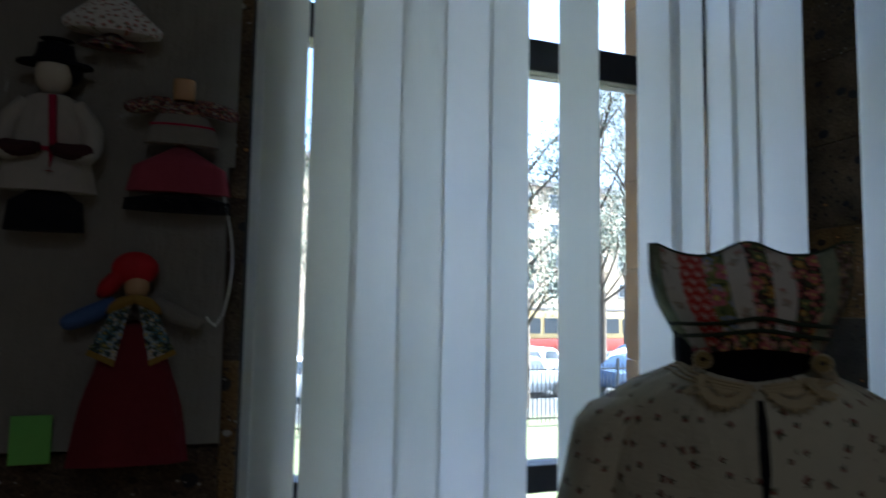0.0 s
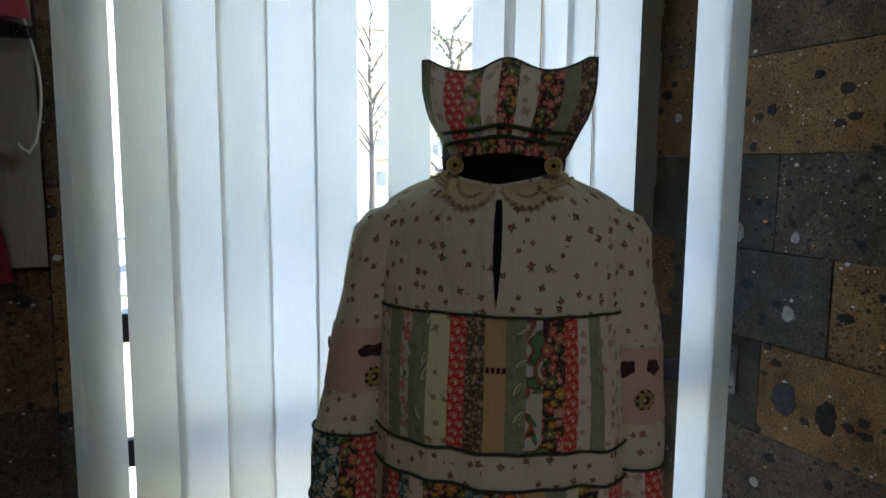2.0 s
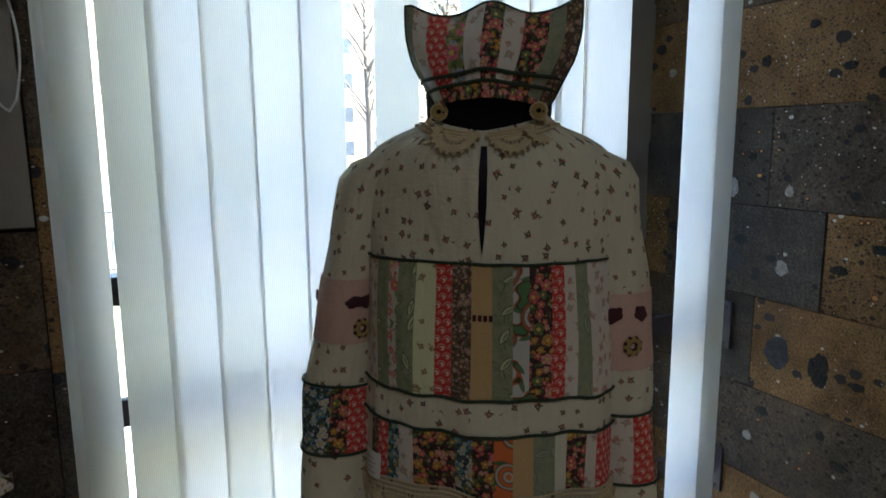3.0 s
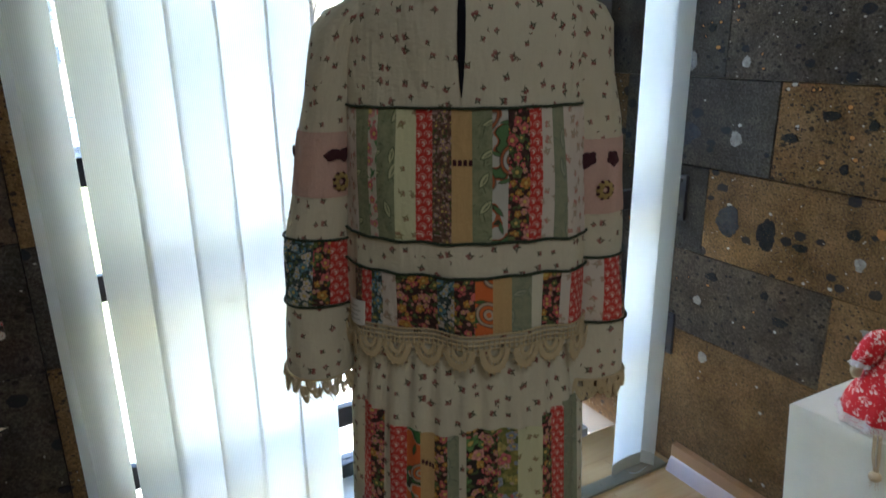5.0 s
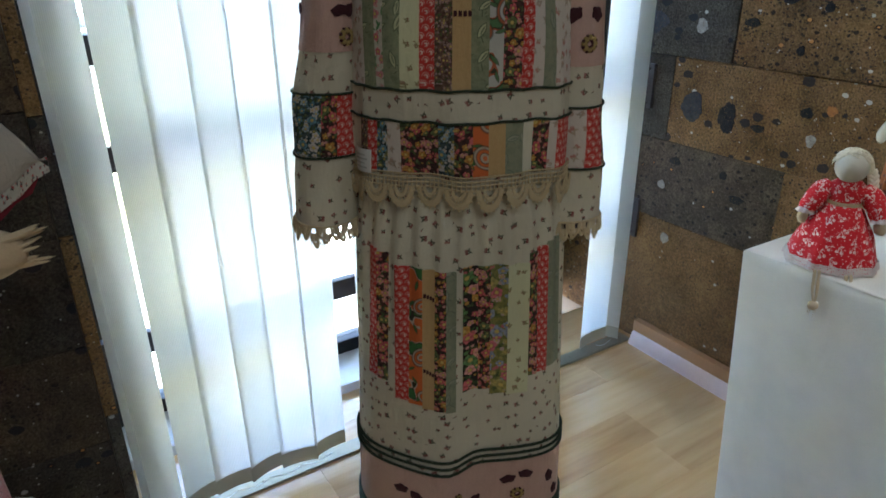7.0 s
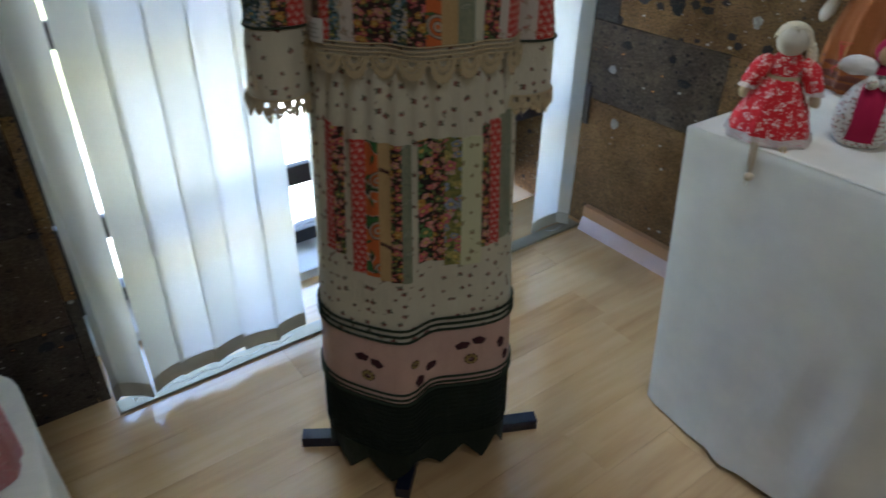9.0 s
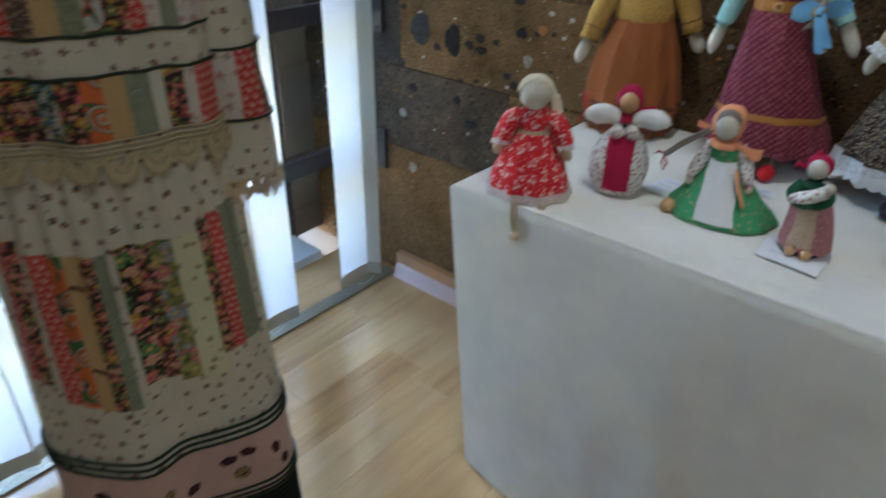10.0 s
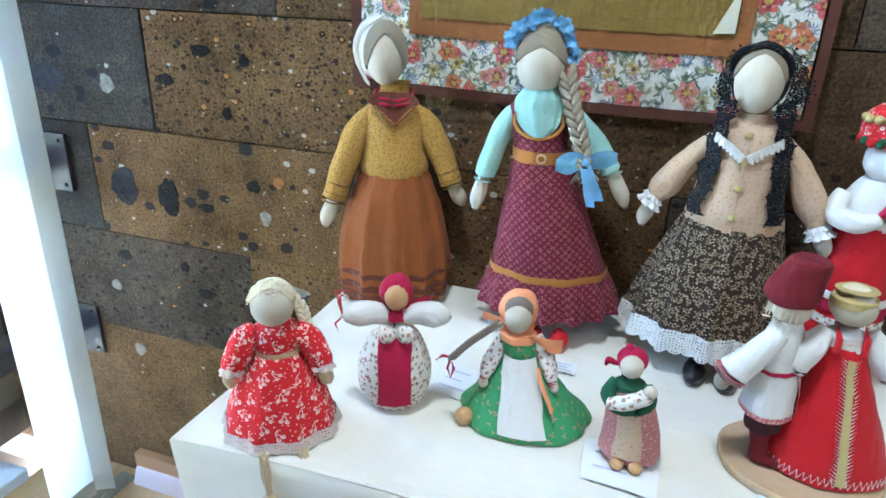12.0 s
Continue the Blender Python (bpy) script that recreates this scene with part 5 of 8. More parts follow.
PAPER = painted("white_paper", (0.78, 0.79, 0.80), 0.8, 0, 40.0, 0.03)
INK = painted("blue_grey_ink", (0.52, 0.55, 0.64), 0.8)


def front_patch(b, rings, half, z0, z1, material, out=0.0015, flare=0.0):
    """A panel of cloth, such as an apron, over the front of a lofted body."""
    rows, uvs = [], []
    table_rows = [(z, rx, ry, cx, cy) for z, rx, ry, cx, cy in rings]
    for i in range(9):
        z = z0 + (z1 - z0) * i / 8
        rx, ry, cx, cy = interp(table_rows, z)
        w = half + flare * (1 - i / 8)
        row = []
        for j in range(9):
            x = w * (j / 4 - 1)
            t = max(-0.98, min(0.98, x / rx))
            row.append((cx + x, cy - (ry + out) * math.sqrt(1 - t * t) - 0.0008, z))
        rows.append(row)
        uvs.append([(w * (j / 4 - 1) + 0.1, z) for j in range(9)])
    return b.grid(rows, material, uvs)


def arm(b, pts, radii, material, hand, hand_pts, hand_r=0.009):
    b.tube(pts, radii, material, 12)
    b.tube(hand_pts, [hand_r * 0.8, hand_r, hand_r * 0.95, hand_r * 0.4], hand, 10, None, 0.75)


def pleats(count, depth, low=0.4):
    return lambda a, s: 1 + depth * (1 - s * (1 - low)) * (math.sin(count * a) + 0.4 * math.sin((count * 2 + 1) * a + 1.0)) * 0.7


def hair_cap(b, c, r, material, front=50, low=-0.25, count=20, thick=0.0023, puff=1.04, lead=-0.45):
    """Parted hair: fine strands over the head from the parting down to both sides."""
    c = Vector(c)
    for sx in (-1, 1):
        for k in range(count):
            g = k / (count - 1)
            phi = radians(front - (front + 70) * g)
            start = Vector((sx * 0.002, -math.sin(phi), math.cos(phi)))
            last = Vector((sx, lead + (1.0 - lead) * g, low - 0.3 * g)).normalized()
            pts = []
            for i in range(8):
                d = start.lerp(last, i / 7).normalized()
                pts.append(c + Vector((d.x * r[0], d.y * r[1], d.z * r[2])) * (puff + 0.008 * math.sin(k * 2.4) + 0.006 * math.sin(k * 0.7)))
            b.tube(pts, [thick] * 7 + [thick * 0.6], material, 5)
    return b


def braid(b, points, width, material, count=12):
    """A plait: slanting strands that meet along the middle."""
    pts = [Vector(p) for p in eased([tuple(p) for p in points], 8)]
    for i in range(count):
        q = i / (count - 1) * (len(pts) - 2)
        p = pts[int(q)].lerp(pts[int(q) + 1], q % 1)
        d = (pts[min(int(q) + 1, len(pts) - 1)] - pts[int(q)]).normalized()
        side = d.cross(Vector((0, -1, 0))).normalized()
        step = (pts[-1] - pts[0]).length / count
        for sx in (-1, 1):
            s = step * (0.5 if sx > 0 else 0.0)
            b.tube([p + side * sx * width + d * (s - step * 0.7), p + side * sx * width * 0.8 + Vector((0, -width * 0.5, 0)) + d * s, p - side * sx * width * 0.15 + Vector((0, -width * 0.6, 0)) + d * (s + step * 0.9)], [width * 0.45, width * 0.62, width * 0.35], material, 8)
    return b


def petals(b, c, size, material, rng):
    """A ragged little cloth flower."""
    c = Vector(c)
    n = Vector((rng.uniform(-0.5, 0.5), -1, rng.uniform(-0.2, 0.7))).normalized()
    ex = n.orthogonal().normalized()
    ey = n.cross(ex)
    for ring, lift in ((1.0, 0.0), (0.6, 0.35)):
        for k in range(9):
            t = 2 * math.pi * k / 9 + rng.uniform(-0.2, 0.2)
            way = ex * math.cos(t) + ey * math.sin(t)
            across = n.cross(way)
            e = size * ring * rng.uniform(0.8, 1.15)
            b.grid([[c + way * e * u + n * size * (lift + 0.35 * u * u) + across * w * e * 0.34 * math.sin(math.pi * min(1, u * 0.8 + 0.15)) for w in (-1, 0, 1)] for u in (0.05, 0.4, 0.75, 1.0)], material)
    return b


def lace_ring(b, z, r, flat, cx, cy, material, deep, count, fold=None):
    """A lace edging that follows the folds of a hem, with scallops along its foot."""
    for lift in (0.0, 0.0007):
        rows, uvs = [], []
        for k in (0.0, 0.12, 0.3, 0.5, 0.7, 0.85, 1.0):
            row, uv = [], []
            for i in range(count * 8 + 1):
                a = math.pi / 2 + 2 * math.pi * i / (count * 8)
                g = r * (1 + 0.06 * k) * (fold(a, 0) if fold else 1.0) + 0.0012 - lift
                drop = k - (0.16 * (1 - abs(math.sin(count * a / 2))) if k > 0.8 else 0.0)
                row.append((cx + g * math.cos(a), cy + g * flat * math.sin(a), z - deep * drop))
                uv.append((r * a, deep * k))
            rows.append(row)
            uvs.append(uv)
        b.grid(rows, material, uvs)
    return b


def crumple(b, depth=0.0032):
    """Hand-sewn cloth: soft dents and small puckers on all but the smooth faces and the hair."""
    plain = {b.mats.index(m) for m in (LINEN, HAIR, BLOND, TAUPE, BEAD, WOOD_SLICE) if m in b.mats}
    keep = set()
    for f, m in zip(b.f, b.m):
        if m in plain:
            keep.update(f)
    for i, p in enumerate(b.v):
        if i in keep:
            continue
        q = Vector(p)
        g = min(1.0, max(0.0, q.z / 0.015))
        d = noise.noise_vector(Vector((q.x * 42, q.y * 42, q.z * 26))) * depth + noise.noise_vector(q * 120) * (depth * 0.35)
        b.v[i] = tuple(q + Vector((d.x, d.y, d.z * 0.5)) * g)
    return b


def frill(b, base, way, r0, r1, long, material, waves=9):
    """A gathered lace cuff round an arm that runs along way."""
    base, way = Vector(base), Vector(way).normalized()
    ex = way.orthogonal().normalized()
    ey = way.cross(ex)
    for lift in (0.0, 0.0007):
        rows = []
        for k in range(5):
            s, row = k / 4, []
            for i in range(73):
                a = 2 * math.pi * i / 72
                r = r0 + (r1 - r0) * s + 0.0022 * s * math.sin(waves * a) - lift
                row.append(base + way * long * (s - (0.12 * abs(math.sin(waves * a)) if k == 4 else 0)) + (ex * math.cos(a) + ey * math.sin(a)) * r)
            rows.append(row)
        b.grid(rows, material)
    return b


def curls(b, c, r, material, count, rng):
    """Short crinkled yarn laid over the top and back of a head."""
    c = Vector(c)
    for k in range(count):
        up = rng.uniform(0.15, 1.0)
        t = rng.uniform(-0.35, math.pi + 0.35) if up < 0.72 else rng.uniform(0, 6.28)
        h = math.sqrt(1 - up * up)
        d = Vector((h * math.cos(t), h * math.sin(t), up))
        e = (d.orthogonal().normalized() if k % 2 else d.cross(Vector((0.3, 0.2, 1))).normalized())
        pts = []
        for i in range(7):
            g = (d + e * (i / 6 - 0.5) * 0.55).normalized()
            wig = g.cross(e) * 0.05 * math.sin(i * 2.2 + k)
            g = g + wig
            pts.append(c + Vector((g.x * r[0], g.y * r[1], g.z * r[2])) * (1.06 + 0.04 * math.sin(i * 1.9 + k)))
        b.tube(pts, [0.0011] * 7, material, 5)
    return b


def stood(x, y, z, turn, size):
    """The pose of a doll of that size standing at (x, y, z)."""
    return pose(x, y, z, 0, 0, turn) @ Matrix.Scale(size, 4)


def shift(rings, cx, cy=0.0):
    return [(z, rx, ry, cx, cy) for z, rx, ry in rings]


# cloth doll in a gold bodice and rust skirt
b = Build()
b.loft(shift([(0.003, 0.076, 0.062), (0.03, 0.086, 0.072), (0.06, 0.089, 0.073), (0.10, 0.086, 0.07), (0.14, 0.078, 0.062), (0.18, 0.066, 0.052), (0.22, 0.05, 0.04), (0.235, 0.046, 0.036)], 0.016), RUST, 96, pleats(11, 0.10))
for z in (0.014, 0.030, 0.050):
    b.loft(shift([(z, 0.086, 0.071), (z + 0.004, 0.0885, 0.0735), (z + 0.011, 0.090, 0.075), (z + 0.014, 0.088, 0.073)], 0.016), RUST_DARK, 96, pleats(11, 0.10), None, False)
b.loft(shift([(0.216, 0.052, 0.042), (0.232, 0.053, 0.043), (0.26, 0.047, 0.037), (0.29, 0.046, 0.034), (0.312, 0.044, 0.030), (0.326, 0.034, 0.024), (0.338, 0.02, 0.018), (0.352, 0.017, 0.016)], 0.015), GOLD_PRINT, 40, pleats(7, 0.02))
b.grid([[(0.015 + x * w, -0.021 - 0.017 * k + 0.012 * abs(x) ** 2 * k, 0.344 - (0.014 + 0.036 * (1 - abs(x))) * k) for x in (-1, -0.75, -0.5, -0.25, 0, 0.25, 0.5, 0.75, 1)] for k, w in ((0.0, 0.020), (0.3, 0.028), (0.65, 0.034), (1.0, 0.037))], RUST_DARK)
b.loft(shift([(0.326, 0.030, 0.026), (0.336, 0.025, 0.022), (0.350, 0.021, 0.02), (0.357, 0.026, 0.025)], 0.015), GOLD_PRINT, 40, pleats(9, 0.05, 1.0), None, False)
for z, r in ((0.340, 0.028), (0.333, 0.031)):
    b.tube([(0.015 + r * math.sin(2 * math.pi * i / 20), -r * 0.95 * math.cos(2 * math.pi * i / 20) - 0.004, z - 0.006 * math.cos(2 * math.pi * i / 20)) for i in range(21)], 0.0022, CRIMSON, 6)
b.ball((0.002, -0.008, 0.396), (0.030, 0.028, 0.044), LINEN)
b.ball((0.002, 0.001, 0.402), (0.0325, 0.029, 0.043), HAIR)
hair_cap(b, (0.002, -0.007, 0.397), (0.0305, 0.028, 0.0455), HAIR, 46, -0.42, 74, 0.0009, 1.05, -0.55)
b.ball((-0.010, 0.018, 0.404), (0.036, 0.027, 0.047), WHITE)
for k in range(3):
    b.tube([(-0.002 - 0.002 * k, 0.000 + 0.002 * k, 0.449), (-0.026 - 0.002 * k, 0.002, 0.436), (-0.040 - 0.002 * k, 0.004, 0.408), (-0.037, -0.002, 0.376), (-0.020, -0.008, 0.350)], [0.0022, 0.0030, 0.0034, 0.0030, 0.0020], WHITE, 8)
for sx in (-1, 1):
    b.tube([(0.015 + sx * (0.030 * (1 - i / 12)), -0.034 - 0.0085 * i / 12 - 0.001 * (i % 2), 0.326 - 0.028 * i / 12 + 0.0022 * (i % 2)) for i in range(13)], 0.0009, OCHRE, 5)
for sx, pts, hand in ((-1, [(-0.016, 0.002, 0.316), (-0.042, 0.0, 0.278), (-0.068, -0.006, 0.215), (-0.082, -0.012, 0.168)], [(-0.082, -0.012, 0.172), (-0.088, -0.014, 0.155), (-0.093, -0.016, 0.142), (-0.095, -0.017, 0.128)]),
                      (1, [(0.044, 0.002, 0.316), (0.069, 0.0, 0.283), (0.094, -0.004, 0.232), (0.108, -0.01, 0.195)], [(0.108, -0.01, 0.198), (0.115, -0.012, 0.186), (0.121, -0.014, 0.175), (0.125, -0.014, 0.165)])):
    arm(b, pts, [0.012, 0.0215, 0.0195, 0.0185], GOLD_PRINT, LINEN, hand, 0.012)
    p, q = Vector(pts[2]), Vector(pts[3])
    b.tube([p.lerp(q, 0.35), p.lerp(q, 0.68)], 0.0205, RUST_DARK, 12)
thing("cloth_doll", "faceless cloth doll in gold bodice, rust skirt and white lace cap", "doll", stood(1.708, 0.456, TZ, -67, 1.05), "dolls on the table", build=crumple(b))

# cloth doll in a maroon sarafan with a braid
b = Build()
body = [(0.090, 0.087, 0.070, 0.011, 0), (0.13, 0.077, 0.062, 0.006, 0), (0.18, 0.064, 0.052, -0.002, 0), (0.23, 0.050, 0.041, -0.009, 0), (0.268, 0.038, 0.032, -0.014, 0)]
b.loft(body, MAROON, 48, pleats(9, 0.025))
b.loft([(0.036, 0.107, 0.086, 0.015, 0), (0.05, 0.104, 0.084, 0.015, 0), (0.075, 0.096, 0.077, 0.013, 0), (0.096, 0.088, 0.071, 0.011, 0)], MAROON, 144, pleats(15, 0.075, 0.0))
b.loft([(0.090, 0.089, 0.072, 0.011, 0), (0.094, 0.0905, 0.0735, 0.011, 0), (0.102, 0.089, 0.072, 0.010, 0)], OCHRE, 48, pleats(9, 0.025), None, False)
b.loft([(0.266, 0.038, 0.032, -0.014, 0), (0.29, 0.040, 0.032, -0.017, 0), (0.32, 0.043, 0.030, -0.020, 0), (0.336, 0.040, 0.022, -0.021, 0), (0.341, 0.028, 0.014, -0.022, 0)], MAROON, 36)
b.loft([(0.258, 0.0405, 0.0345, -0.013, 0), (0.262, 0.0415, 0.0355, -0.013, 0), (0.276, 0.041, 0.0345, -0.014, 0)], OCHRE, 36, None, None, False)
b.tube([(-0.012 + 0.006 * math.cos(2 * math.pi * i / 14), -0.037, 0.267 + 0.006 * math.sin(2 * math.pi * i / 14)) for i in range(15)], 0.0018, BEAD, 6)
b.loft([(0.296, 0.012, 0.006, -0.02, -0.029), (0.312, 0.027, 0.010, -0.02, -0.027), (0.330, 0.033, 0.016, -0.021, -0.018), (0.346, 0.033, 0.026, -0.022, -0.006), (0.356, 0.026, 0.024, -0.022, -0.002), (0.368, 0.023, 0.022, -0.022, 0), (0.378, 0.029, 0.028, -0.022, 0)], MINT, 54, pleats(13, 0.05, 1.0), None, False)
b.tube([(-0.02 + 0.034 * math.sin(t), -0.031 + 0.010 * (1 - math.cos(t)) * 0.9, 0.318 - 0.024 * math.cos(t)) for t in [-2.2 + 4.4 * i / 16 for i in range(17)]], 0.003, OCHRE, 6)
b.ball((-0.024, -0.008, 0.394), (0.034, 0.029, 0.043), LINEN)
b.ball((-0.024, 0.004, 0.404), (0.037, 0.030, 0.043), HAIR)
hair_cap(b, (-0.024, -0.006, 0.394), (0.034, 0.029, 0.044), HAIR, 60, 0.0, 76, 0.0009, 1.05, -0.5)
rng = random.Random(5)
for i in range(24):
    t = -1.4 + 2.9 * i / 23
    petals(b, (-0.024 + 0.043 * math.sin(t) + rng.uniform(-0.003, 0.003), -0.010 + rng.uniform(-0.006, 0.012), 0.406 + 0.046 * math.cos(t) + rng.uniform(-0.004, 0.005) - 0.012 * max(0, t - 0.6)), rng.uniform(0.008, 0.012), SKYBLUE, rng)
braid(b, [(0.012, -0.016, 0.385), (0.022, -0.024, 0.345), (0.036, -0.032, 0.305), (0.047, -0.037, 0.268)], 0.0086, HAIR, 11)
for k in range(9):
    b.tube([(0.047, -0.036, 0.266), (0.036 + 0.004 * k, -0.040, 0.246), (0.028 + 0.005 * k, -0.042, 0.234 + 0.003 * (k % 3))], 0.0016, HAIR, 4)
for sx, w, h in ((-1, 0.042, 0.020), (1, 0.040, 0.017)):
    b.grid([[(0.049 + sx * w * u, -0.042 - 0.008 * math.sin(math.pi * u) * v, 0.270 + h * v * math.sin(math.pi * min(1, u * 0.75 + 0.1)) * 0.9 - 0.008 * u * sx * -1) for v in (-1, -0.5, 0, 0.5, 1)] for u in (0, 0.2, 0.4, 0.6, 0.8, 1.0)], SKYBLUE)
b.ball((0.049, -0.044, 0.270), 0.006, SKYBLUE, None, 10, 8)
for dx, dz in ((0.012, -0.062), (0.024, -0.052)):
    b.grid([[(0.049 + dx * k + w, -0.045 - 0.003 * math.sin(6 * k), 0.268 + dz * k) for w in (-0.007, 0.007)] for k in (0, 0.25, 0.5, 0.75, 1.0)], SKYBLUE)
arm(b, [(-0.044, 0.0, 0.334), (-0.064, 0.0, 0.312), (-0.082, -0.004, 0.268), (-0.095, -0.008, 0.222)], [0.008, 0.016, 0.0155, 0.014], MINT, LINEN, [(-0.095, -0.008, 0.226), (-0.099, -0.01, 0.208), (-0.103, -0.012, 0.192), (-0.104, -0.012, 0.176)], 0.011)
arm(b, [(0.004, 0.0, 0.334), (0.032, 0.0, 0.316), (0.066, -0.004, 0.28), (0.09, -0.01, 0.245)], [0.008, 0.016, 0.0155, 0.014], MINT, LINEN, [(0.088, -0.01, 0.25), (0.097, -0.012, 0.232), (0.106, -0.014, 0.216), (0.112, -0.014, 0.2)], 0.011)
b.v = [(x, y, z + 0.008) for x, y, z in b.v]
for x in (0.0, 0.038):
    b.ball((x, -0.070, 0.014), (0.014, 0.026, 0.014), SCARLET, None, 14, 10)
    b.tube([(x, -0.055, 0.012), (x, -0.02, 0.075)], 0.009, LINEN, 10)
thing("cloth_doll", "faceless cloth doll in maroon sarafan with blue wreath and long braid", "doll", stood(1.708, 0.181, TZ, -81, 1.05), "dolls on the table", build=crumple(b))

# cloth doll in a beige jacket and black shawl
b = Build()
b.loft([(0.045, 0.112, 0.090, -0.008, 0), (0.08, 0.104, 0.084, -0.006, 0), (0.12, 0.094, 0.075, -0.003, 0), (0.17, 0.078, 0.062, 0.002, 0), (0.215, 0.062, 0.05, 0.006, 0)], BROWN_PRINT, 96, pleats(12, 0.08))
lace_ring(b, 0.052, 0.1125, 0.80, -0.008, 0, WHITE_LACE, 0.036, 40, pleats(12, 0.08))
b.loft([(0.198, 0.067, 0.053, 0.006, 0), (0.215, 0.066, 0.053, 0.006, 0), (0.25, 0.058, 0.046, 0.007, 0), (0.29, 0.055, 0.042, 0.008, 0), (0.32, 0.053, 0.036, 0.008, 0), (0.335, 0.042, 0.028, 0.008, 0), (0.345, 0.025, 0.02, 0.008, 0), (0.362, 0.019, 0.018, 0.007, 0)], BEIGE, 40, pleats(6, 0.015))
b.tube([(0.004, -0.0545, 0.199), (0.005, -0.048, 0.25), (0.006, -0.044, 0.30), (0.007, -0.036, 0.33)], 0.0014, BEIGE, 5)
for z, y in ((0.222, -0.054), (0.262, -0.047), (0.298, -0.044), (0.332, -0.036)):
    b.ball((0.004, y, z), (0.0055, 0.0022, 0.0055), GOLD_BRAID, None, 12, 8)
for sx in (-1, 1):
    for k in range(7):
        t = (k + 0.5) / 7
        c = Vector((0.007 + sx * (0.003 + 0.038 * t), -0.047 + 0.012 * t, 0.306 + 0.026 * t))
        lace_fan(b, c, (sx * 0.8, 0.2, 0.5), (sx * 0.35, 0.0, -1), 0.0040, 0.0125, WHITE, 0.001, 5)
    b.tube([(0.007 + sx * (0.001 + 0.041 * t), -0.048 + 0.012 * t, 0.306 + 0.026 * t) for t in (0, 0.5, 1.0)], 0.0012, WHITE, 5)
b.ball((0.004, -0.010, 0.400), (0.031, 0.028, 0.044), LINEN)
hair_cap(b, (0.004, -0.008, 0.400), (0.031, 0.027, 0.044), HAIR, 40, 0.1, 56, 0.0009, 1.05)
b.ball((0.005, 0.008, 0.402), (0.037, 0.028, 0.047), BLACK_LACE)
b.tube([(-0.031, -0.008, 0.408), (-0.026, -0.016, 0.432), (0.004, -0.021, 0.445), (0.032, -0.016, 0.433), (0.039, -0.008, 0.408)], [0.004, 0.005, 0.005, 0.005, 0.004], BLACK_LACE, 8)
for sx in (-1, 1):
    edge = []
    for i in range(15):
        t = i / 14
        w = (0.026 if sx > 0 else 0.017) * math.sin(math.pi * t) ** 0.8 + 0.0025 * math.sin(i * 2.6)
        edge.append([(0.005 + sx * (0.030 + 0.006 * math.sin(math.pi * t) + w * u), 0.002 + 0.006 * u, 0.440 - 0.080 * t - 0.010 * u * math.sin(math.pi * t)) for u in (0, 0.4, 0.75, 1.0)])
        for u in (1.0, 0.6):
            b.ball((0.005 + sx * (0.032 + 0.006 * math.sin(math.pi * t) + w * u + 0.002), 0.004 + 0.006 * u, 0.440 - 0.080 * t - 0.010 * u * math.sin(math.pi * t)), 0.0016, BLACK_LACE, None, 6, 4)
    b.grid(edge, BLACK_LACE)
    b.grid([[Vector(p) + Vector((0, 0.002, 0)) for p in r] for r in edge], BLACK_LACE)
    rows = []
    for i in range(13):
        t = i / 12
        z = 0.372 - 0.155 * t
        rx, ry, cx, cy = interp([(0.198, 0.067, 0.053, 0.006, 0), (0.25, 0.058, 0.046, 0.007, 0), (0.29, 0.055, 0.042, 0.008, 0), (0.335, 0.045, 0.030, 0.008, 0), (0.372, 0.030, 0.022, 0.007, 0)], z)
        mid = 0.034 + 0.016 * t if sx > 0 else 0.034 + 0.018 * t
        rows.append([(cx + sx * (mid + w), cy - (ry + 0.005) * math.sqrt(max(0.05, 1 - ((mid + w) / (rx + 0.012)) ** 2)) - 0.002, z) for w in (-0.009 - 0.003 * math.sin(i * 2.2), -0.004, 0.001, 0.006, 0.012 + 0.003 * math.sin(i * 1.9))])
    b.grid(rows, BLACK_LACE)
    b.grid([[Vector(p) + Vector((0, 0.003, 0)) for p in r] for r in rows], BLACK_LACE)
    for r in rows:
        for p in (r[0], r[-1], r[2]):
            b.ball(Vector(p) + Vector((random.uniform(-0.001, 0.001), -0.001, random.uniform(-0.003, 0.003))), 0.0017, BLACK_LACE, None, 6, 4)
for pts, hand in (([(-0.026, 0.0, 0.326), (-0.062, -0.004, 0.285), (-0.09, -0.01, 0.245), (-0.104, -0.014, 0.222)], [(-0.104, -0.014, 0.222), (-0.110, -0.016, 0.205), (-0.115, -0.018, 0.192), (-0.116, -0.018, 0.178)]),
                  ([(0.042, 0.0, 0.326), (0.074, 0.0, 0.29), (0.100, -0.006, 0.24), (0.114, -0.01, 0.212)], [(0.114, -0.01, 0.214), (0.120, -0.012, 0.20), (0.126, -0.014, 0.187), (0.128, -0.014, 0.172)])):
    arm(b, pts, [0.012, 0.0165, 0.0205, 0.0115], BEIGE, LINEN, hand, 0.011)
    frill(b, pts[3], Vector(pts[3]) - Vector(pts[2]), 0.0115, 0.0195, 0.014, WHITE_LACE)
    frill(b, Vector(pts[3]) - (Vector(pts[3]) - Vector(pts[2])).normalized() * 0.004, Vector(pts[3]) - Vector(pts[2]), 0.0125, 0.0165, 0.007, WHITE_LACE, 12)
b.v = [(x, y, z + 0.022) for x, y, z in b.v]
for x in (-0.004, 0.040):
    b.ball((x, -0.082, 0.013), (0.016, 0.030, 0.014), LEATHER, None, 14, 10)
    b.tube([(x, -0.062, 0.012), (x, -0.03, 0.07)], 0.011, LEATHER, 10)
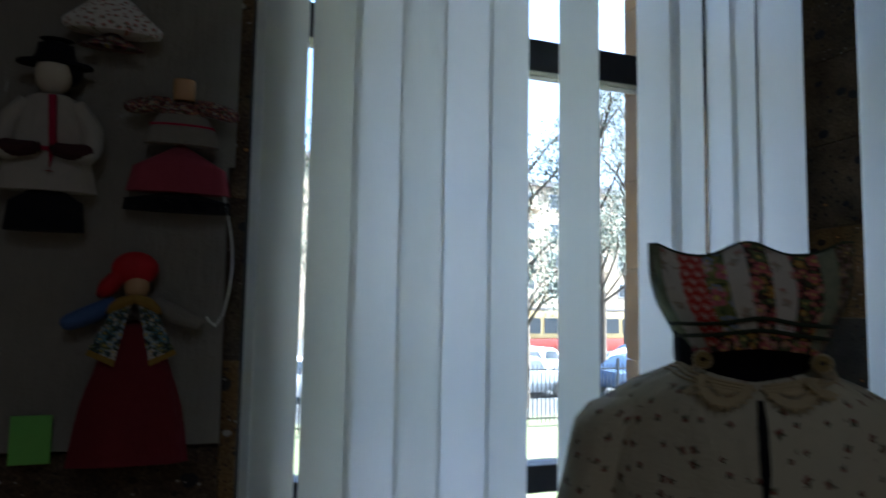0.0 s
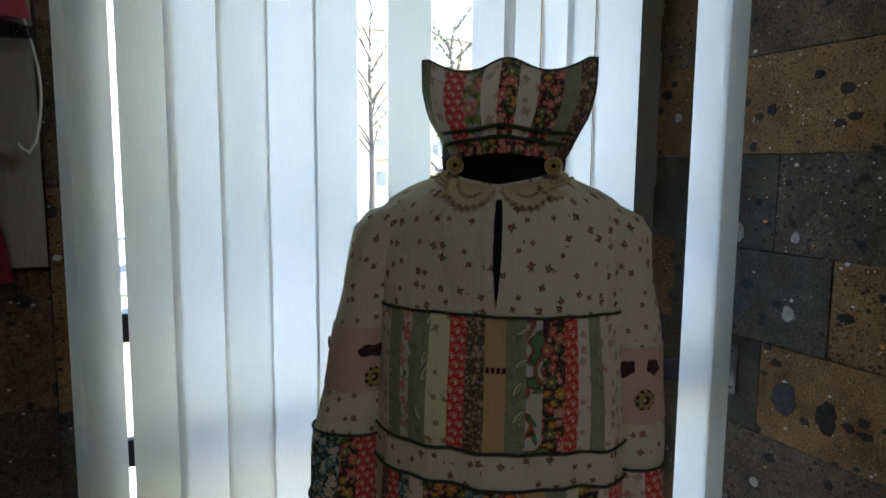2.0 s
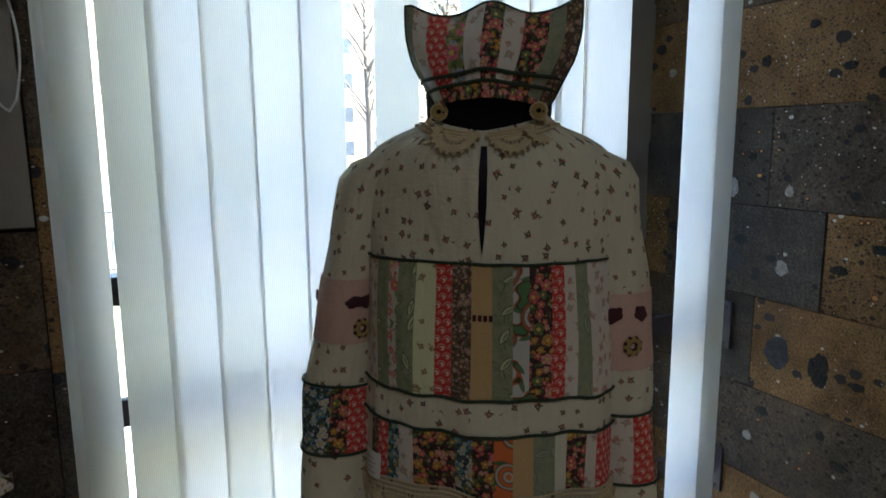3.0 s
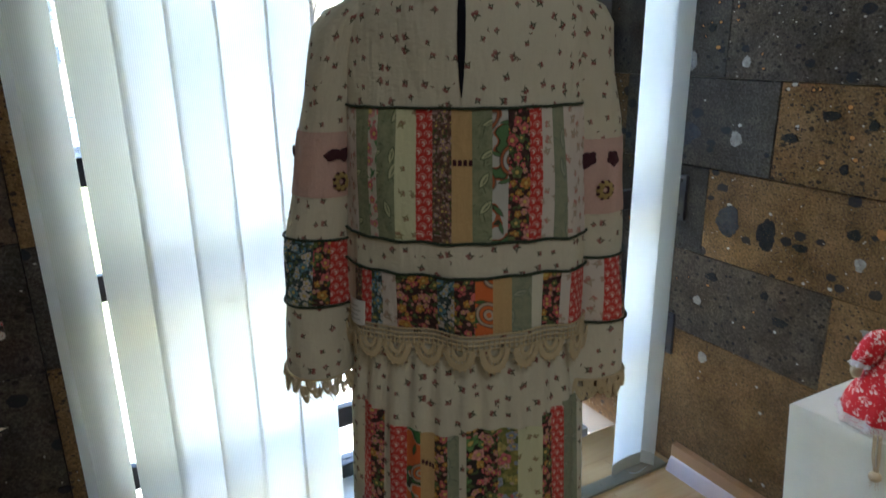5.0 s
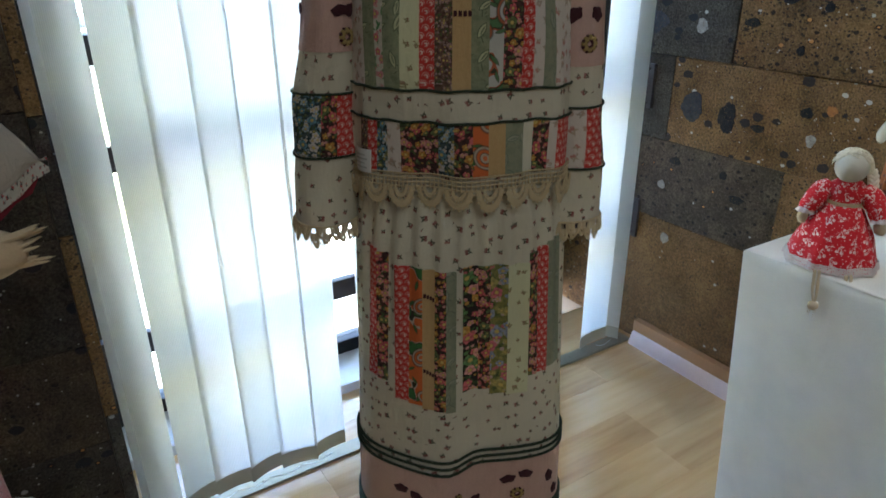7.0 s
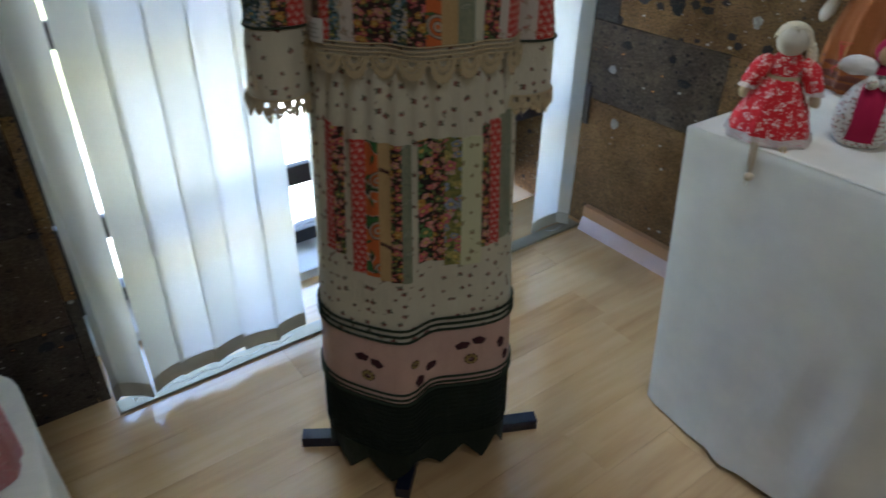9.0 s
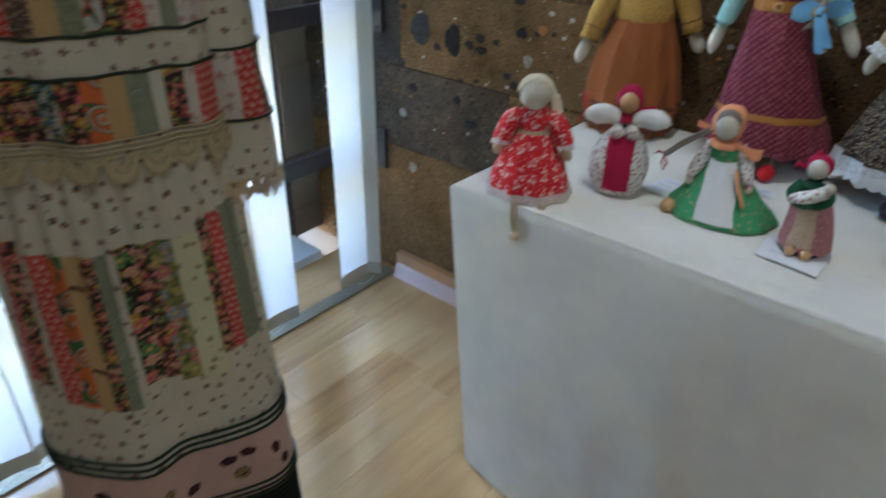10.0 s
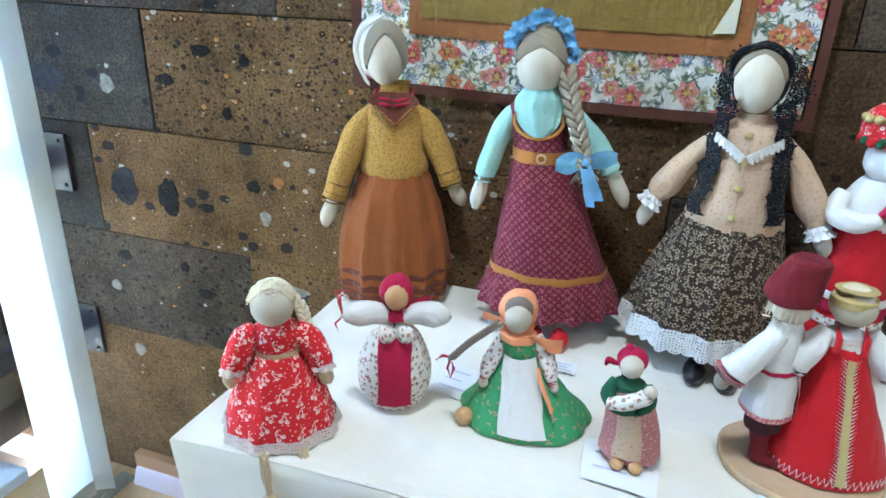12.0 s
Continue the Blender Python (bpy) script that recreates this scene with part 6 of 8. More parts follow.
thing("cloth_doll", "faceless cloth doll in beige jacket, brown skirt and black crochet shawl", "doll", stood(1.708, -0.081, TZ, -95, 0.995), "dolls on the table", build=crumple(b))

# small doll in a red dress sitting on the table's edge
b = Build()
b.loft(shift([(0.003, 0.064, 0.056), (0.015, 0.065, 0.056), (0.04, 0.058, 0.048), (0.07, 0.044, 0.036), (0.095, 0.030, 0.025), (0.106, 0.023, 0.020)], 0.003, -0.004), CHERRY, 56, pleats(9, 0.05))
lace_ring(b, 0.017, 0.0655, 0.87, 0.003, -0.004, LACE_PINK, 0.0145, 38, pleats(9, 0.05))
b.loft(shift([(0.100, 0.024, 0.021), (0.115, 0.026, 0.022), (0.130, 0.028, 0.021), (0.140, 0.020, 0.017), (0.146, 0.012, 0.012)], 0.004), CHERRY, 32)
b.loft(shift([(0.098, 0.0255, 0.0225), (0.103, 0.0265, 0.0235), (0.110, 0.0265, 0.023)], 0.004), LACE, 32, None, None, False)
b.ball((0.002, -0.006, 0.165), (0.0245, 0.023, 0.025), LINEN)
b.ball((0.003, 0.003, 0.168), (0.0245, 0.023, 0.025), BLOND)
hair_cap(b, (0.002, -0.004, 0.165), (0.0255, 0.024, 0.0265), BLOND, 24, 0.30, 30, 0.0011, 1.02)
curls(b, (0.002, -0.003, 0.165), (0.026, 0.0245, 0.0265), BLOND, 90, random.Random(3))
braid(b, [(0.022, 0.012, 0.166), (0.032, 0.010, 0.154), (0.036, 0.008, 0.140), (0.038, 0.006, 0.126)], 0.0055, BLOND, 7)
for sx in (-1, 1):
    b.tube([(sx * 0.022 + 0.003, 0, 0.132), (sx * 0.037 + 0.003, -0.004, 0.118), (sx * 0.048 + 0.004, -0.010, 0.098), (sx * 0.053 + 0.005, -0.014, 0.086)], [0.010, 0.016, 0.015, 0.012], CHERRY, 12)
    frill(b, (sx * 0.052 + 0.005, -0.013, 0.091), (sx * 0.1, -0.2, -0.9), 0.0118, 0.0138, 0.009, LACE_PINK, 7)
    b.tube([(sx * 0.054 + 0.005, -0.015, 0.084), (sx * 0.055 + 0.005, -0.016, 0.074), (sx * 0.055 + 0.005, -0.017, 0.066)], [0.008, 0.009, 0.006], CORD, 8)
for x0, x1, z1 in ((-0.014, -0.008, -0.052), (0.030, 0.038, -0.044)):
    for k in range(6):
        t = 2 * math.pi * k / 6
        o = Vector((0.0045 * math.cos(t), 0.003 * math.sin(t), 0))
        b.tube([Vector((x0, -0.045, 0.008)) + o * 0.6, Vector((x0 + 0.001, -0.066, 0.006)) + o, Vector((x1 - 0.003, -0.075, -0.020)) + o, Vector((x1, -0.079, z1 + 0.012)) + o * 0.5, Vector((x1, -0.080, z1 - 0.014)) + o * 1.4], 0.0013, CORD, 5)
    b.ball((x1, -0.079, z1 + 0.004), (0.0085, 0.008, 0.008), CORD, None, 10, 8)
thing("rag_doll", "blond rag doll in red cherry-print dress sitting on the table edge", "doll", stood(1.318, 0.428, TZ, -62, 1.045), "dolls on the table", build=crumple(b))

# little herbal-sack doll with white sleeves
b = Build()
sack = shift([(0.003, 0.033, 0.028), (0.012, 0.039, 0.034), (0.03, 0.045, 0.039), (0.05, 0.0465, 0.040), (0.07, 0.043, 0.036), (0.09, 0.033, 0.027), (0.102, 0.022, 0.019), (0.108, 0.014, 0.012)], -0.001)
b.loft(sack, WHITE_PRINT, 40, pleats(10, 0.02))
front_patch(b, sack, 0.0205, 0.014, 0.100, CRIMSON, 0.0022)
for x in (-0.011, 0.011):
    b.ball((x, -0.024, 0.106), 0.0105, WHITE_PRINT, None, 14, 10)
for sx in (-1, 1):
    b.tube([(sx * 0.004, 0, 0.115), (sx * 0.025, -0.006, 0.124), (sx * 0.048, -0.010, 0.124), (sx * 0.068, -0.012, 0.122)], [0.008, 0.0135, 0.015, 0.004], WHITE, 12)
b.ball((0.001, -0.005, 0.146), (0.0155, 0.015, 0.018), BEAD)
b.ball((0.001, 0.002, 0.149), (0.021, 0.018, 0.022), CRIMSON)
b.loft(shift([(0.116, 0.017, 0.015), (0.125, 0.015, 0.015), (0.135, 0.018, 0.016)], 0.001), CRIMSON, 24)
b.grid([[(0.014 + 0.026 * u, 0.002, 0.136 - 0.002 * u + 0.009 * v * u) for v in (-1, 0, 1)] for u in (0, 0.5, 1)], CRIMSON)
for k in range(5):
    b.tube([(-0.066, -0.012, 0.124), (-0.070 + 0.004 * math.sin(k), -0.014, 0.140 + 0.004 * k), (-0.062 + 0.004 * k, -0.014, 0.156 - 0.012 * (k % 2))], 0.0011, SCARLET, 4)
b.tube([(-0.066, -0.012, 0.123), (-0.074, -0.016, 0.116), (-0.070, -0.018, 0.106)], 0.0011, SCARLET, 4)
thing("rag_doll", "little sack doll with crimson headscarf, apron and white sleeves", "doll", stood(1.418, 0.310, TZ, -68, 1.10) @ Matrix.Diagonal((0.94, 0.94, 1, 1)), "dolls on the table", build=crumple(b))

# doll in a green skirt with a peach headscarf
b = Build()
cone = [(0.003, 0.085, 0.066, 0.010, 0), (0.010, 0.083, 0.064, 0.009, 0), (0.03, 0.066, 0.051, 0.006, 0), (0.055, 0.047, 0.037, 0.003, 0), (0.08, 0.031, 0.026, 0.0, 0), (0.098, 0.023, 0.02, -0.003, 0)]
b.loft(cone, GRASS_GREEN, 60, pleats(5, 0.05))
front_patch(b, cone, 0.020, 0.012, 0.098, WHITE, 0.004, 0.010)
b.loft([(0.094, 0.023, 0.020, -0.003, 0), (0.105, 0.025, 0.021, -0.004, 0), (0.116, 0.024, 0.019, -0.005, 0), (0.124, 0.014, 0.013, -0.006, 0)], GRASS_GREEN, 28, pleats(10, 0.04, 1.0))
b.loft([(0.115, 0.020, 0.017, -0.005, -0.001), (0.128, 0.014, 0.013, -0.006, -0.002)], WHITE_PRINT, 24)
for pts, hand in (([(-0.024, 0, 0.118), (-0.033, -0.006, 0.098), (-0.040, -0.014, 0.076), (-0.044, -0.020, 0.062)], [(-0.044, -0.02, 0.064), (-0.0445, -0.021, 0.058), (-0.045, -0.022, 0.054), (-0.045, -0.022, 0.050)]),
                  ([(0.016, 0, 0.120), (0.027, -0.006, 0.102), (0.036, -0.014, 0.080), (0.042, -0.020, 0.066)], [(0.042, -0.02, 0.068), (0.0425, -0.021, 0.062), (0.043, -0.022, 0.058), (0.043, -0.022, 0.054)])):
    arm(b, pts, [0.008, 0.010, 0.011, 0.006], WHITE_PRINT, LINEN, hand, 0.006)
    b.tube([Vector(pts[3]) + Vector((0, 0, 0.002)), Vector(pts[3]) - Vector((0, 0, 0.002))], 0.0068, CRIMSON, 10)
b.ball((-0.008, -0.010, 0.148), (0.017, 0.016, 0.021), LINEN)
b.ball((-0.008, -0.004, 0.156), (0.019, 0.016, 0.019), TAUPE)
b.ball((-0.008, 0.003, 0.153), (0.024, 0.019, 0.027), PEACH)
b.loft([(0.116, 0.022, 0.018, -0.006, -0.006), (0.124, 0.023, 0.019, -0.007, -0.005), (0.134, 0.021, 0.018, -0.008, -0.003)], PEACH, 26, pleats(6, 0.06, 1.0))
b.grid([[(0.006 + 0.042 * u, -0.016 - 0.004 * math.sin(5 * u + v), 0.124 - 0.010 * u + 0.010 * v * (0.4 + 0.6 * u) + 0.003 * math.sin(7 * u)) for v in (-1, -0.5, 0, 0.5, 1)] for u in (0, 0.2, 0.4, 0.6, 0.8, 1)], PEACH)
b.grid([[(-0.02 - 0.030 * u, -0.012, 0.140 + 0.008 * u + (0.007 * v * (0.5 + 0.3 * u))) for v in (-1, 0, 1)] for u in (0, 0.5, 1)], PEACH)
braid(b, [(-0.030, -0.018, 0.142), (-0.048, -0.026, 0.130), (-0.066, -0.032, 0.116), (-0.084, -0.038, 0.098)], 0.0033, TAUPE, 14)
b.tube([(-0.084, -0.038, 0.098), (-0.094, -0.040, 0.100), (-0.103, -0.040, 0.094)], 0.0018, CRIMSON, 5)
b.tube([(-0.084, -0.038, 0.098), (-0.087, -0.042, 0.085), (-0.083, -0.042, 0.072), (-0.080, -0.042, 0.085), (-0.084, -0.039, 0.097)], 0.0015, CRIMSON, 5)
b.tube([(0.020, -0.030, 0.092), (0.030, -0.042, 0.066), (0.046, -0.052, 0.040)], [0.002, 0.003, 0.0025], PEACH, 6)
b.ball((-0.066, -0.036, 0.0125), (0.012, 0.012, 0.0115), BEAD, None, 14, 10)
thing("rag_doll", "rag doll in green skirt, white apron and peach headscarf", "doll", stood(1.450, 0.149, TZ, -80, 1.01), "dolls on the table", build=crumple(b))

# little doll holding a swaddled bundle
b = Build()
skirt_rings = [(0.008, 0.034, 0.028, 0.0, 0), (0.02, 0.034, 0.028, 0.0, 0), (0.05, 0.029, 0.024, -0.002, 0), (0.08, 0.023, 0.019, -0.006, 0), (0.100, 0.017, 0.014, -0.009, 0)]
b.loft(skirt_rings, PINK_PRINT, 36, pleats(8, 0.05))
front_patch(b, skirt_rings, 0.013, 0.016, 0.085, BEIGE, 0.002, 0.003)
b.loft([(0.0, 0.022, 0.02, 0.002, 0), (0.01, 0.022, 0.02, 0.002, 0)], LEATHER, 20)
for x in (-0.010, 0.010):
    b.ball((x, -0.026, 0.007), (0.008, 0.010, 0.007), BEAD, None, 10, 8)
b.loft([(0.085, 0.019, 0.016, -0.008, 0), (0.100, 0.019, 0.015, -0.010, 0), (0.110, 0.011, 0.01, -0.011, 0)], DEEP_GREEN, 24)
b.tube([(-0.028, 0.0, 0.100), (-0.032, -0.012, 0.086), (-0.018, -0.022, 0.078), (0.004, -0.025, 0.084)], [0.007, 0.008, 0.008, 0.006], DEEP_GREEN, 10)
b.tube([(0.008, 0.0, 0.100), (0.014, -0.012, 0.086), (0.0, -0.024, 0.078)], [0.007, 0.008, 0.006], DEEP_GREEN, 10)
b.tube([(-0.028, -0.024, 0.082), (-0.012, -0.028, 0.090), (0.004, -0.028, 0.100), (0.010, -0.026, 0.106)], [0.007, 0.009, 0.009, 0.008], WHITE_PRINT, 10)
b.ball((0.013, -0.026, 0.109), 0.0075, LINEN, None, 12, 8)
b.ball((-0.011, -0.006, 0.124), (0.013, 0.012, 0.014), LINEN)
b.ball((-0.012, 0.002, 0.126), (0.0165, 0.014, 0.0175), CRIMSON)
b.tube([(-0.027, 0.0, 0.120), (-0.037, -0.003, 0.124), (-0.041, -0.003, 0.117)], [0.003, 0.004, 0.002], CRIMSON, 6)
b.ball((-0.016, 0.0, 0.144), 0.004, CRIMSON, None, 8, 6)
thing("rag_doll", "tiny rag doll in pink print holding a swaddled bundle", "doll", stood(1.413, 0.002, TZ + 0.004, -92, 1.03), "dolls on the table", build=crumple(b))

# pair of dolls on a slice of wood
b = Build()
b.loft([(0.0, 0.083, 0.070, 0, 0), (0.002, 0.086, 0.073, 0, 0), (0.009, 0.086, 0.073, 0, 0), (0.011, 0.083, 0.070, 0, 0)], WOOD_SLICE, 48, lambda a, s: 1 + 0.02 * math.sin(3 * a + 1) + 0.01 * math.sin(7 * a))
thing("wood_slice", "oval slice of pale birch under a pair of dolls", "wooden base", stood(1.470, -0.189, TZ, -100, 1.05), build=b)
b = Build()
for x in (-0.014, 0.012):
    b.tube([(x, -0.008, 0.008), (x, -0.004, 0.03), (x, 0, 0.058)], [0.013, 0.011, 0.012], BURGUNDY, 12)
    b.ball((x, -0.016, 0.008), (0.010, 0.018, 0.008), BURGUNDY, None, 12, 8)
b.loft([(0.045, 0.027, 0.022, 0, 0), (0.062, 0.028, 0.022, 0, 0), (0.09, 0.026, 0.02, 0, 0)], PLUM, 24)
coat = [(0.070, 0.038, 0.030, 0, 0), (0.10, 0.034, 0.027, 0, 0), (0.13, 0.029, 0.023, 0, 0), (0.16, 0.027, 0.021, 0, 0), (0.18, 0.022, 0.017, 0, 0), (0.188, 0.012, 0.011, 0, 0)]
b.loft(coat, WHITE, 36, pleats(5, 0.03))
b.loft([(0.069, 0.0385, 0.0305, 0, 0), (0.076, 0.0385, 0.0302, 0, 0)], PINK_TRIM, 36, pleats(5, 0.03), None, False)
front_patch(b, coat, 0.004, 0.072, 0.180, PINK_TRIM, 0.0015)
b.loft([(0.126, 0.0305, 0.0245, 0, 0), (0.131, 0.030, 0.024, 0, 0)], CRIMSON, 30, None, None, False)
for sx, back in ((-1, 0.040), (1, -0.012)):
    b.tube([(sx * 0.018, 0, 0.178), (sx * 0.030, back * 0.4, 0.152), (sx * 0.042, back, 0.116)], [0.011, 0.0155, 0.0185], WHITE, 16)
    b.tube([(sx * 0.0412, back * 0.96, 0.1195), (sx * 0.0424, back * 1.02, 0.1150)], 0.0190, PINK_TRIM, 16)
    b.ball((sx * 0.045, back * 1.12, 0.107), (0.009, 0.009, 0.011), LINEN, None, 10, 8)
b.ball((0, -0.003, 0.205), (0.020, 0.019, 0.022), LINEN)
b.ball((0, 0.004, 0.206), (0.0225, 0.019, 0.021), BLOND)
for k in range(22):
    t = 2 * math.pi * k / 22
    if math.cos(t) < 0.75:
        b.tube([(0.020 * math.sin(t), -0.019 * math.cos(t) + 0.003, 0.212), (0.024 * math.sin(t), -0.022 * math.cos(t) + 0.004, 0.186 + 0.003 * (k % 3))], 0.003, BLOND, 5)
b.loft([(0.211, 0.026, 0.027, 0, 0.003), (0.220, 0.027, 0.029, 0, 0.003), (0.242, 0.024, 0.025, 0.001, -0.001), (0.262, 0.019, 0.021, 0.002, -0.006), (0.265, 0.009, 0.010, 0.003, -0.007)], BURGUNDY, 36, lambda a, s: 1 + 0.07 * s * math.sin(2 * a) - 0.16 * s * math.exp(-((a - 2.2) / 0.3) ** 2))
thing("rag_doll", "boy doll in white embroidered coat and burgundy felt hat", "doll", stood(1.468, -0.142, TZ + 0.0115, -20, 0.98), "dolls on the table", build=crumple(b))
b = Build()
gown = [(0.003, 0.062, 0.052, 0.004, 0), (0.02, 0.058, 0.049, 0.003, 0), (0.06, 0.047, 0.040, 0.001, 0), (0.10, 0.035, 0.030, -0.002, 0), (0.14, 0.024, 0.021, -0.005, 0), (0.165, 0.020, 0.017, -0.006, 0)]
b.loft(gown, SCARLET, 48, pleats(6, 0.03))
front_patch(b, gown, 0.0035, 0.010, 0.150, GOLD_BRAID, 0.002, 0.001)
for sx in (-1, 1):
    for k in range(34):
        z0, z1 = 0.012 + 0.0041 * k, 0.012 + 0.0041 * (k + 1)
        ends = []
        for z, x in ((z0, sx * 0.0042), (z1, sx * 0.0092)):
            rx, ry, cx, cy = interp([(r[0], *r[1:]) for r in gown], z)
            ends.append((cx + x, -(ry + 0.0025) * math.sqrt(1 - (x / rx) ** 2), z))
        b.tube(ends, 0.0006, WHITE, 4)
for k in range(60):
    a, a2 = 2 * math.pi * k / 60, 2 * math.pi * (k + 0.7) / 60
    b.tube([(0.004 + 0.0625 * math.cos(a), 0.0525 * math.sin(a), 0.007), (0.004 + 0.0615 * math.cos(a2), 0.0515 * math.sin(a2), 0.017)], 0.0007, WHITE, 4)
    b.tube([(0.004 + 0.0615 * math.cos(a2), 0.0515 * math.sin(a2), 0.017), (0.004 + 0.0625 * math.cos(a + 0.1), 0.0525 * math.sin(a + 0.1), 0.007)], 0.0007, WHITE, 4)
b.loft([(0.155, 0.021, 0.018, -0.006, 0), (0.172, 0.020, 0.016, -0.007, 0), (0.182, 0.012, 0.011, -0.008, 0)], WHITE, 24)
for x in (-0.018, 0.006):
    b.tube([(x, -0.016, 0.155), (x, -0.016, 0.172), (x, 0.0, 0.182)], 0.0035, SCARLET, 6)
for sx in (-1, 1):
    b.tube([(-0.006 + sx * 0.018, 0, 0.174), (-0.006 + sx * 0.034, -0.008, 0.15), (-0.006 + sx * 0.044, -0.014, 0.125)], [0.009, 0.015, 0.010], WHITE, 12)
b.ball((-0.008, -0.003, 0.203), (0.020, 0.018, 0.020), LINEN)
b.loft([(0.207, 0.0205, 0.0185, -0.008, -0.001), (0.215, 0.021, 0.019, -0.008, -0.001), (0.224, 0.0195, 0.017, -0.008, 0.0)], GOLD_BRAID, 28)
b.ball((-0.008, 0.004, 0.206), (0.0205, 0.017, 0.022), BLOND)
thing("rag_doll", "girl doll in scarlet sarafan with gold braid and headband", "doll", stood(1.482, -0.212, TZ + 0.0115, -80, 1.01) @ Matrix.Diagonal((1.15, 1.1, 1, 1)), "dolls on the table", build=crumple(b))

# bead-scarfed doll at the wall
b = Build()
b.loft(shift([(0.003, 0.050, 0.042), (0.03, 0.050, 0.042), (0.10, 0.046, 0.038), (0.18, 0.042, 0.034), (0.24, 0.036, 0.029), (0.25, 0.028, 0.024)], 0.0), SCARLET, 36, pleats(7, 0.03))
for z, m in ((0.10, WHITE_PRINT), (0.12, CRIMSON), (0.135, WHITE)):
    b.loft(shift([(z, 0.0475, 0.0395), (z + 0.006, 0.048, 0.040), (z + 0.012, 0.0475, 0.0395)], 0.0), m, 36, None, None, False)
b.loft(shift([(0.235, 0.036, 0.029), (0.262, 0.038, 0.03), (0.285, 0.030, 0.024), (0.30, 0.02, 0.018)], 0.0), WHITE, 28)
b.tube([(-0.034, -0.01, 0.275), (-0.040, -0.025, 0.252), (-0.015, -0.036, 0.245), (0.012, -0.034, 0.255)], [0.012, 0.014, 0.013, 0.008], WHITE, 12)
b.tube([(0.028, -0.016, 0.285), (0.010, -0.036, 0.262), (-0.012, -0.036, 0.236)], 0.006, CRIMSON, 8)
b.ball((0.0, -0.004, 0.322), (0.026, 0.023, 0.028), WHITE)
b.ball((0.016, -0.022, 0.315), (0.018, 0.012, 0.018), WHITE)
b.loft(shift([(0.338, 0.034, 0.026), (0.352, 0.037, 0.028), (0.375, 0.035, 0.024), (0.388, 0.022, 0.016)], 0.0, 0.002), CHERRY, 30)
for k in range(9):
    t = -1.3 + 2.6 * k / 8
    b.ball((0.037 * math.sin(t), -0.028 * math.cos(t), 0.372), 0.0055, GOLD_BRAID, None, 8, 6)
    b.ball((0.035 * math.sin(t), -0.027 * math.cos(t), 0.344), 0.0065, DEEP_GREEN if k % 2 else SCARLET, None, 8, 6)
b.grid([[(0.030 + 0.020 * u, 0.006 - 0.01 * u, 0.37 - 0.20 * k) for u in (0, 0.5, 1)] for k in (0, 0.3, 0.6, 1)], PINK_PRINT)
thing("rag_doll", "white rag doll in scarlet apron and red scarf with gold beads", "doll", stood(1.700, -0.252, TZ, -100, 1.035), "dolls on the table", build=crumple(b))


for doll in [o for o in bpy.data.objects if o.name.split(".")[0] == "cloth_doll"]:
    place, back = doll.matrix_world.copy(), doll.matrix_world.inverted()
    for v in doll.data.vertices:
        p = place @ v.co
        if p.x > 1.784:
            v.co = back @ Vector((1.784, p.y, p.z))


def note(points, label, bars):
    b, n = Build(), 8
    c = [Vector(p) for p in points]
    for dz in (0.0006, 0.0014):
        rows = [[(c[0].lerp(c[1], i / n)).lerp(c[3].lerp(c[2], i / n), j / n) + Vector((0, 0, TZ + 0.0015 + dz + 0.002 * math.sin(3 * i / n) * (j / n) ** 2)) for i in range(n + 1)] for j in range(n + 1)]
        b.grid(rows, PAPER)
    ob = thing("paper_note", label, "paper", build=b)
    for k in range(bars):
        s = (k + 1) / (bars + 1)
        p, q = c[0].lerp(c[3], s).lerp(c[1].lerp(c[2], s), 0.15), c[0].lerp(c[3], s).lerp(c[1].lerp(c[2], s), 0.8 - 0.2 * (k % 2))
        w = (c[3] - c[0]).normalized() * 0.0016
        lift = Vector((0, 0, TZ + 0.0046))
        part("printed_line", Build().grid([[p - w + lift, q - w + lift], [p + w + lift, q + w + lift]], INK), ob, smooth=False)


note([(1.432, 0.056, 0), (1.440, -0.037, 0), (1.348, -0.035, 0), (1.356, 0.051, 0)], "white paper note under the tiny doll", 2)
note([(1.530, 0.265, 0), (1.524, 0.227, 0), (1.442, 0.205, 0), (1.453, 0.281, 0)], "white paper note with faint blue writing beside the green doll", 3)
note([(1.596, 0.127, 0), (1.595, 0.092, 0), (1.564, 0.091, 0), (1.566, 0.125, 0)], "small white printed tag on the tablecloth", 3)
note([(1.419, -0.145, 0), (1.422, -0.214, 0), (1.352, -0.224, 0), (1.351, -0.141, 0)], "white paper note in front of the wood slice", 2)

# ---- quilt on the wall ----
QUILT_FLOWER = chintz("white_rose_chintz", (0.66, 0.66, 0.60))
BINDING = cloth("brown_binding", (0.10, 0.038, 0.025))
RUST_BORDER = cloth("rust_satin_border", (0.27, 0.11, 0.035), 0.55)
GOLD_PANEL = cloth("olive_gold_brocade", (0.21, 0.14, 0.03), 0.6, 500, 0.009)
quilt = thing("wall_quilt", "floral patchwork wall quilt with brown binding and gold centre", "quilt")
QX = 1.772


def puffed(y0, y1, z0, z1, x, material, puff, nu=40, nv=40):
    rows, uvs = [], []
    for i in range(nv + 1):
        row, uv = [], []
        for j in range(nu + 1):
            y, z = y0 + (y1 - y0) * j / nu, z0 + (z1 - z0) * i / nv
            z -= 0.006 * (0.540 - y) / 0.71 + 0.004 * math.sin(math.pi * (0.540 - y) / 0.71)
            row.append((x - puff * (0.5 + 0.5 * math.sin(y * 95) * math.sin(z * 95)), y, z))
            uv.append((-y, z))
        rows.append(row)
        uvs.append(uv)
    return Build().grid(rows, material, uvs)


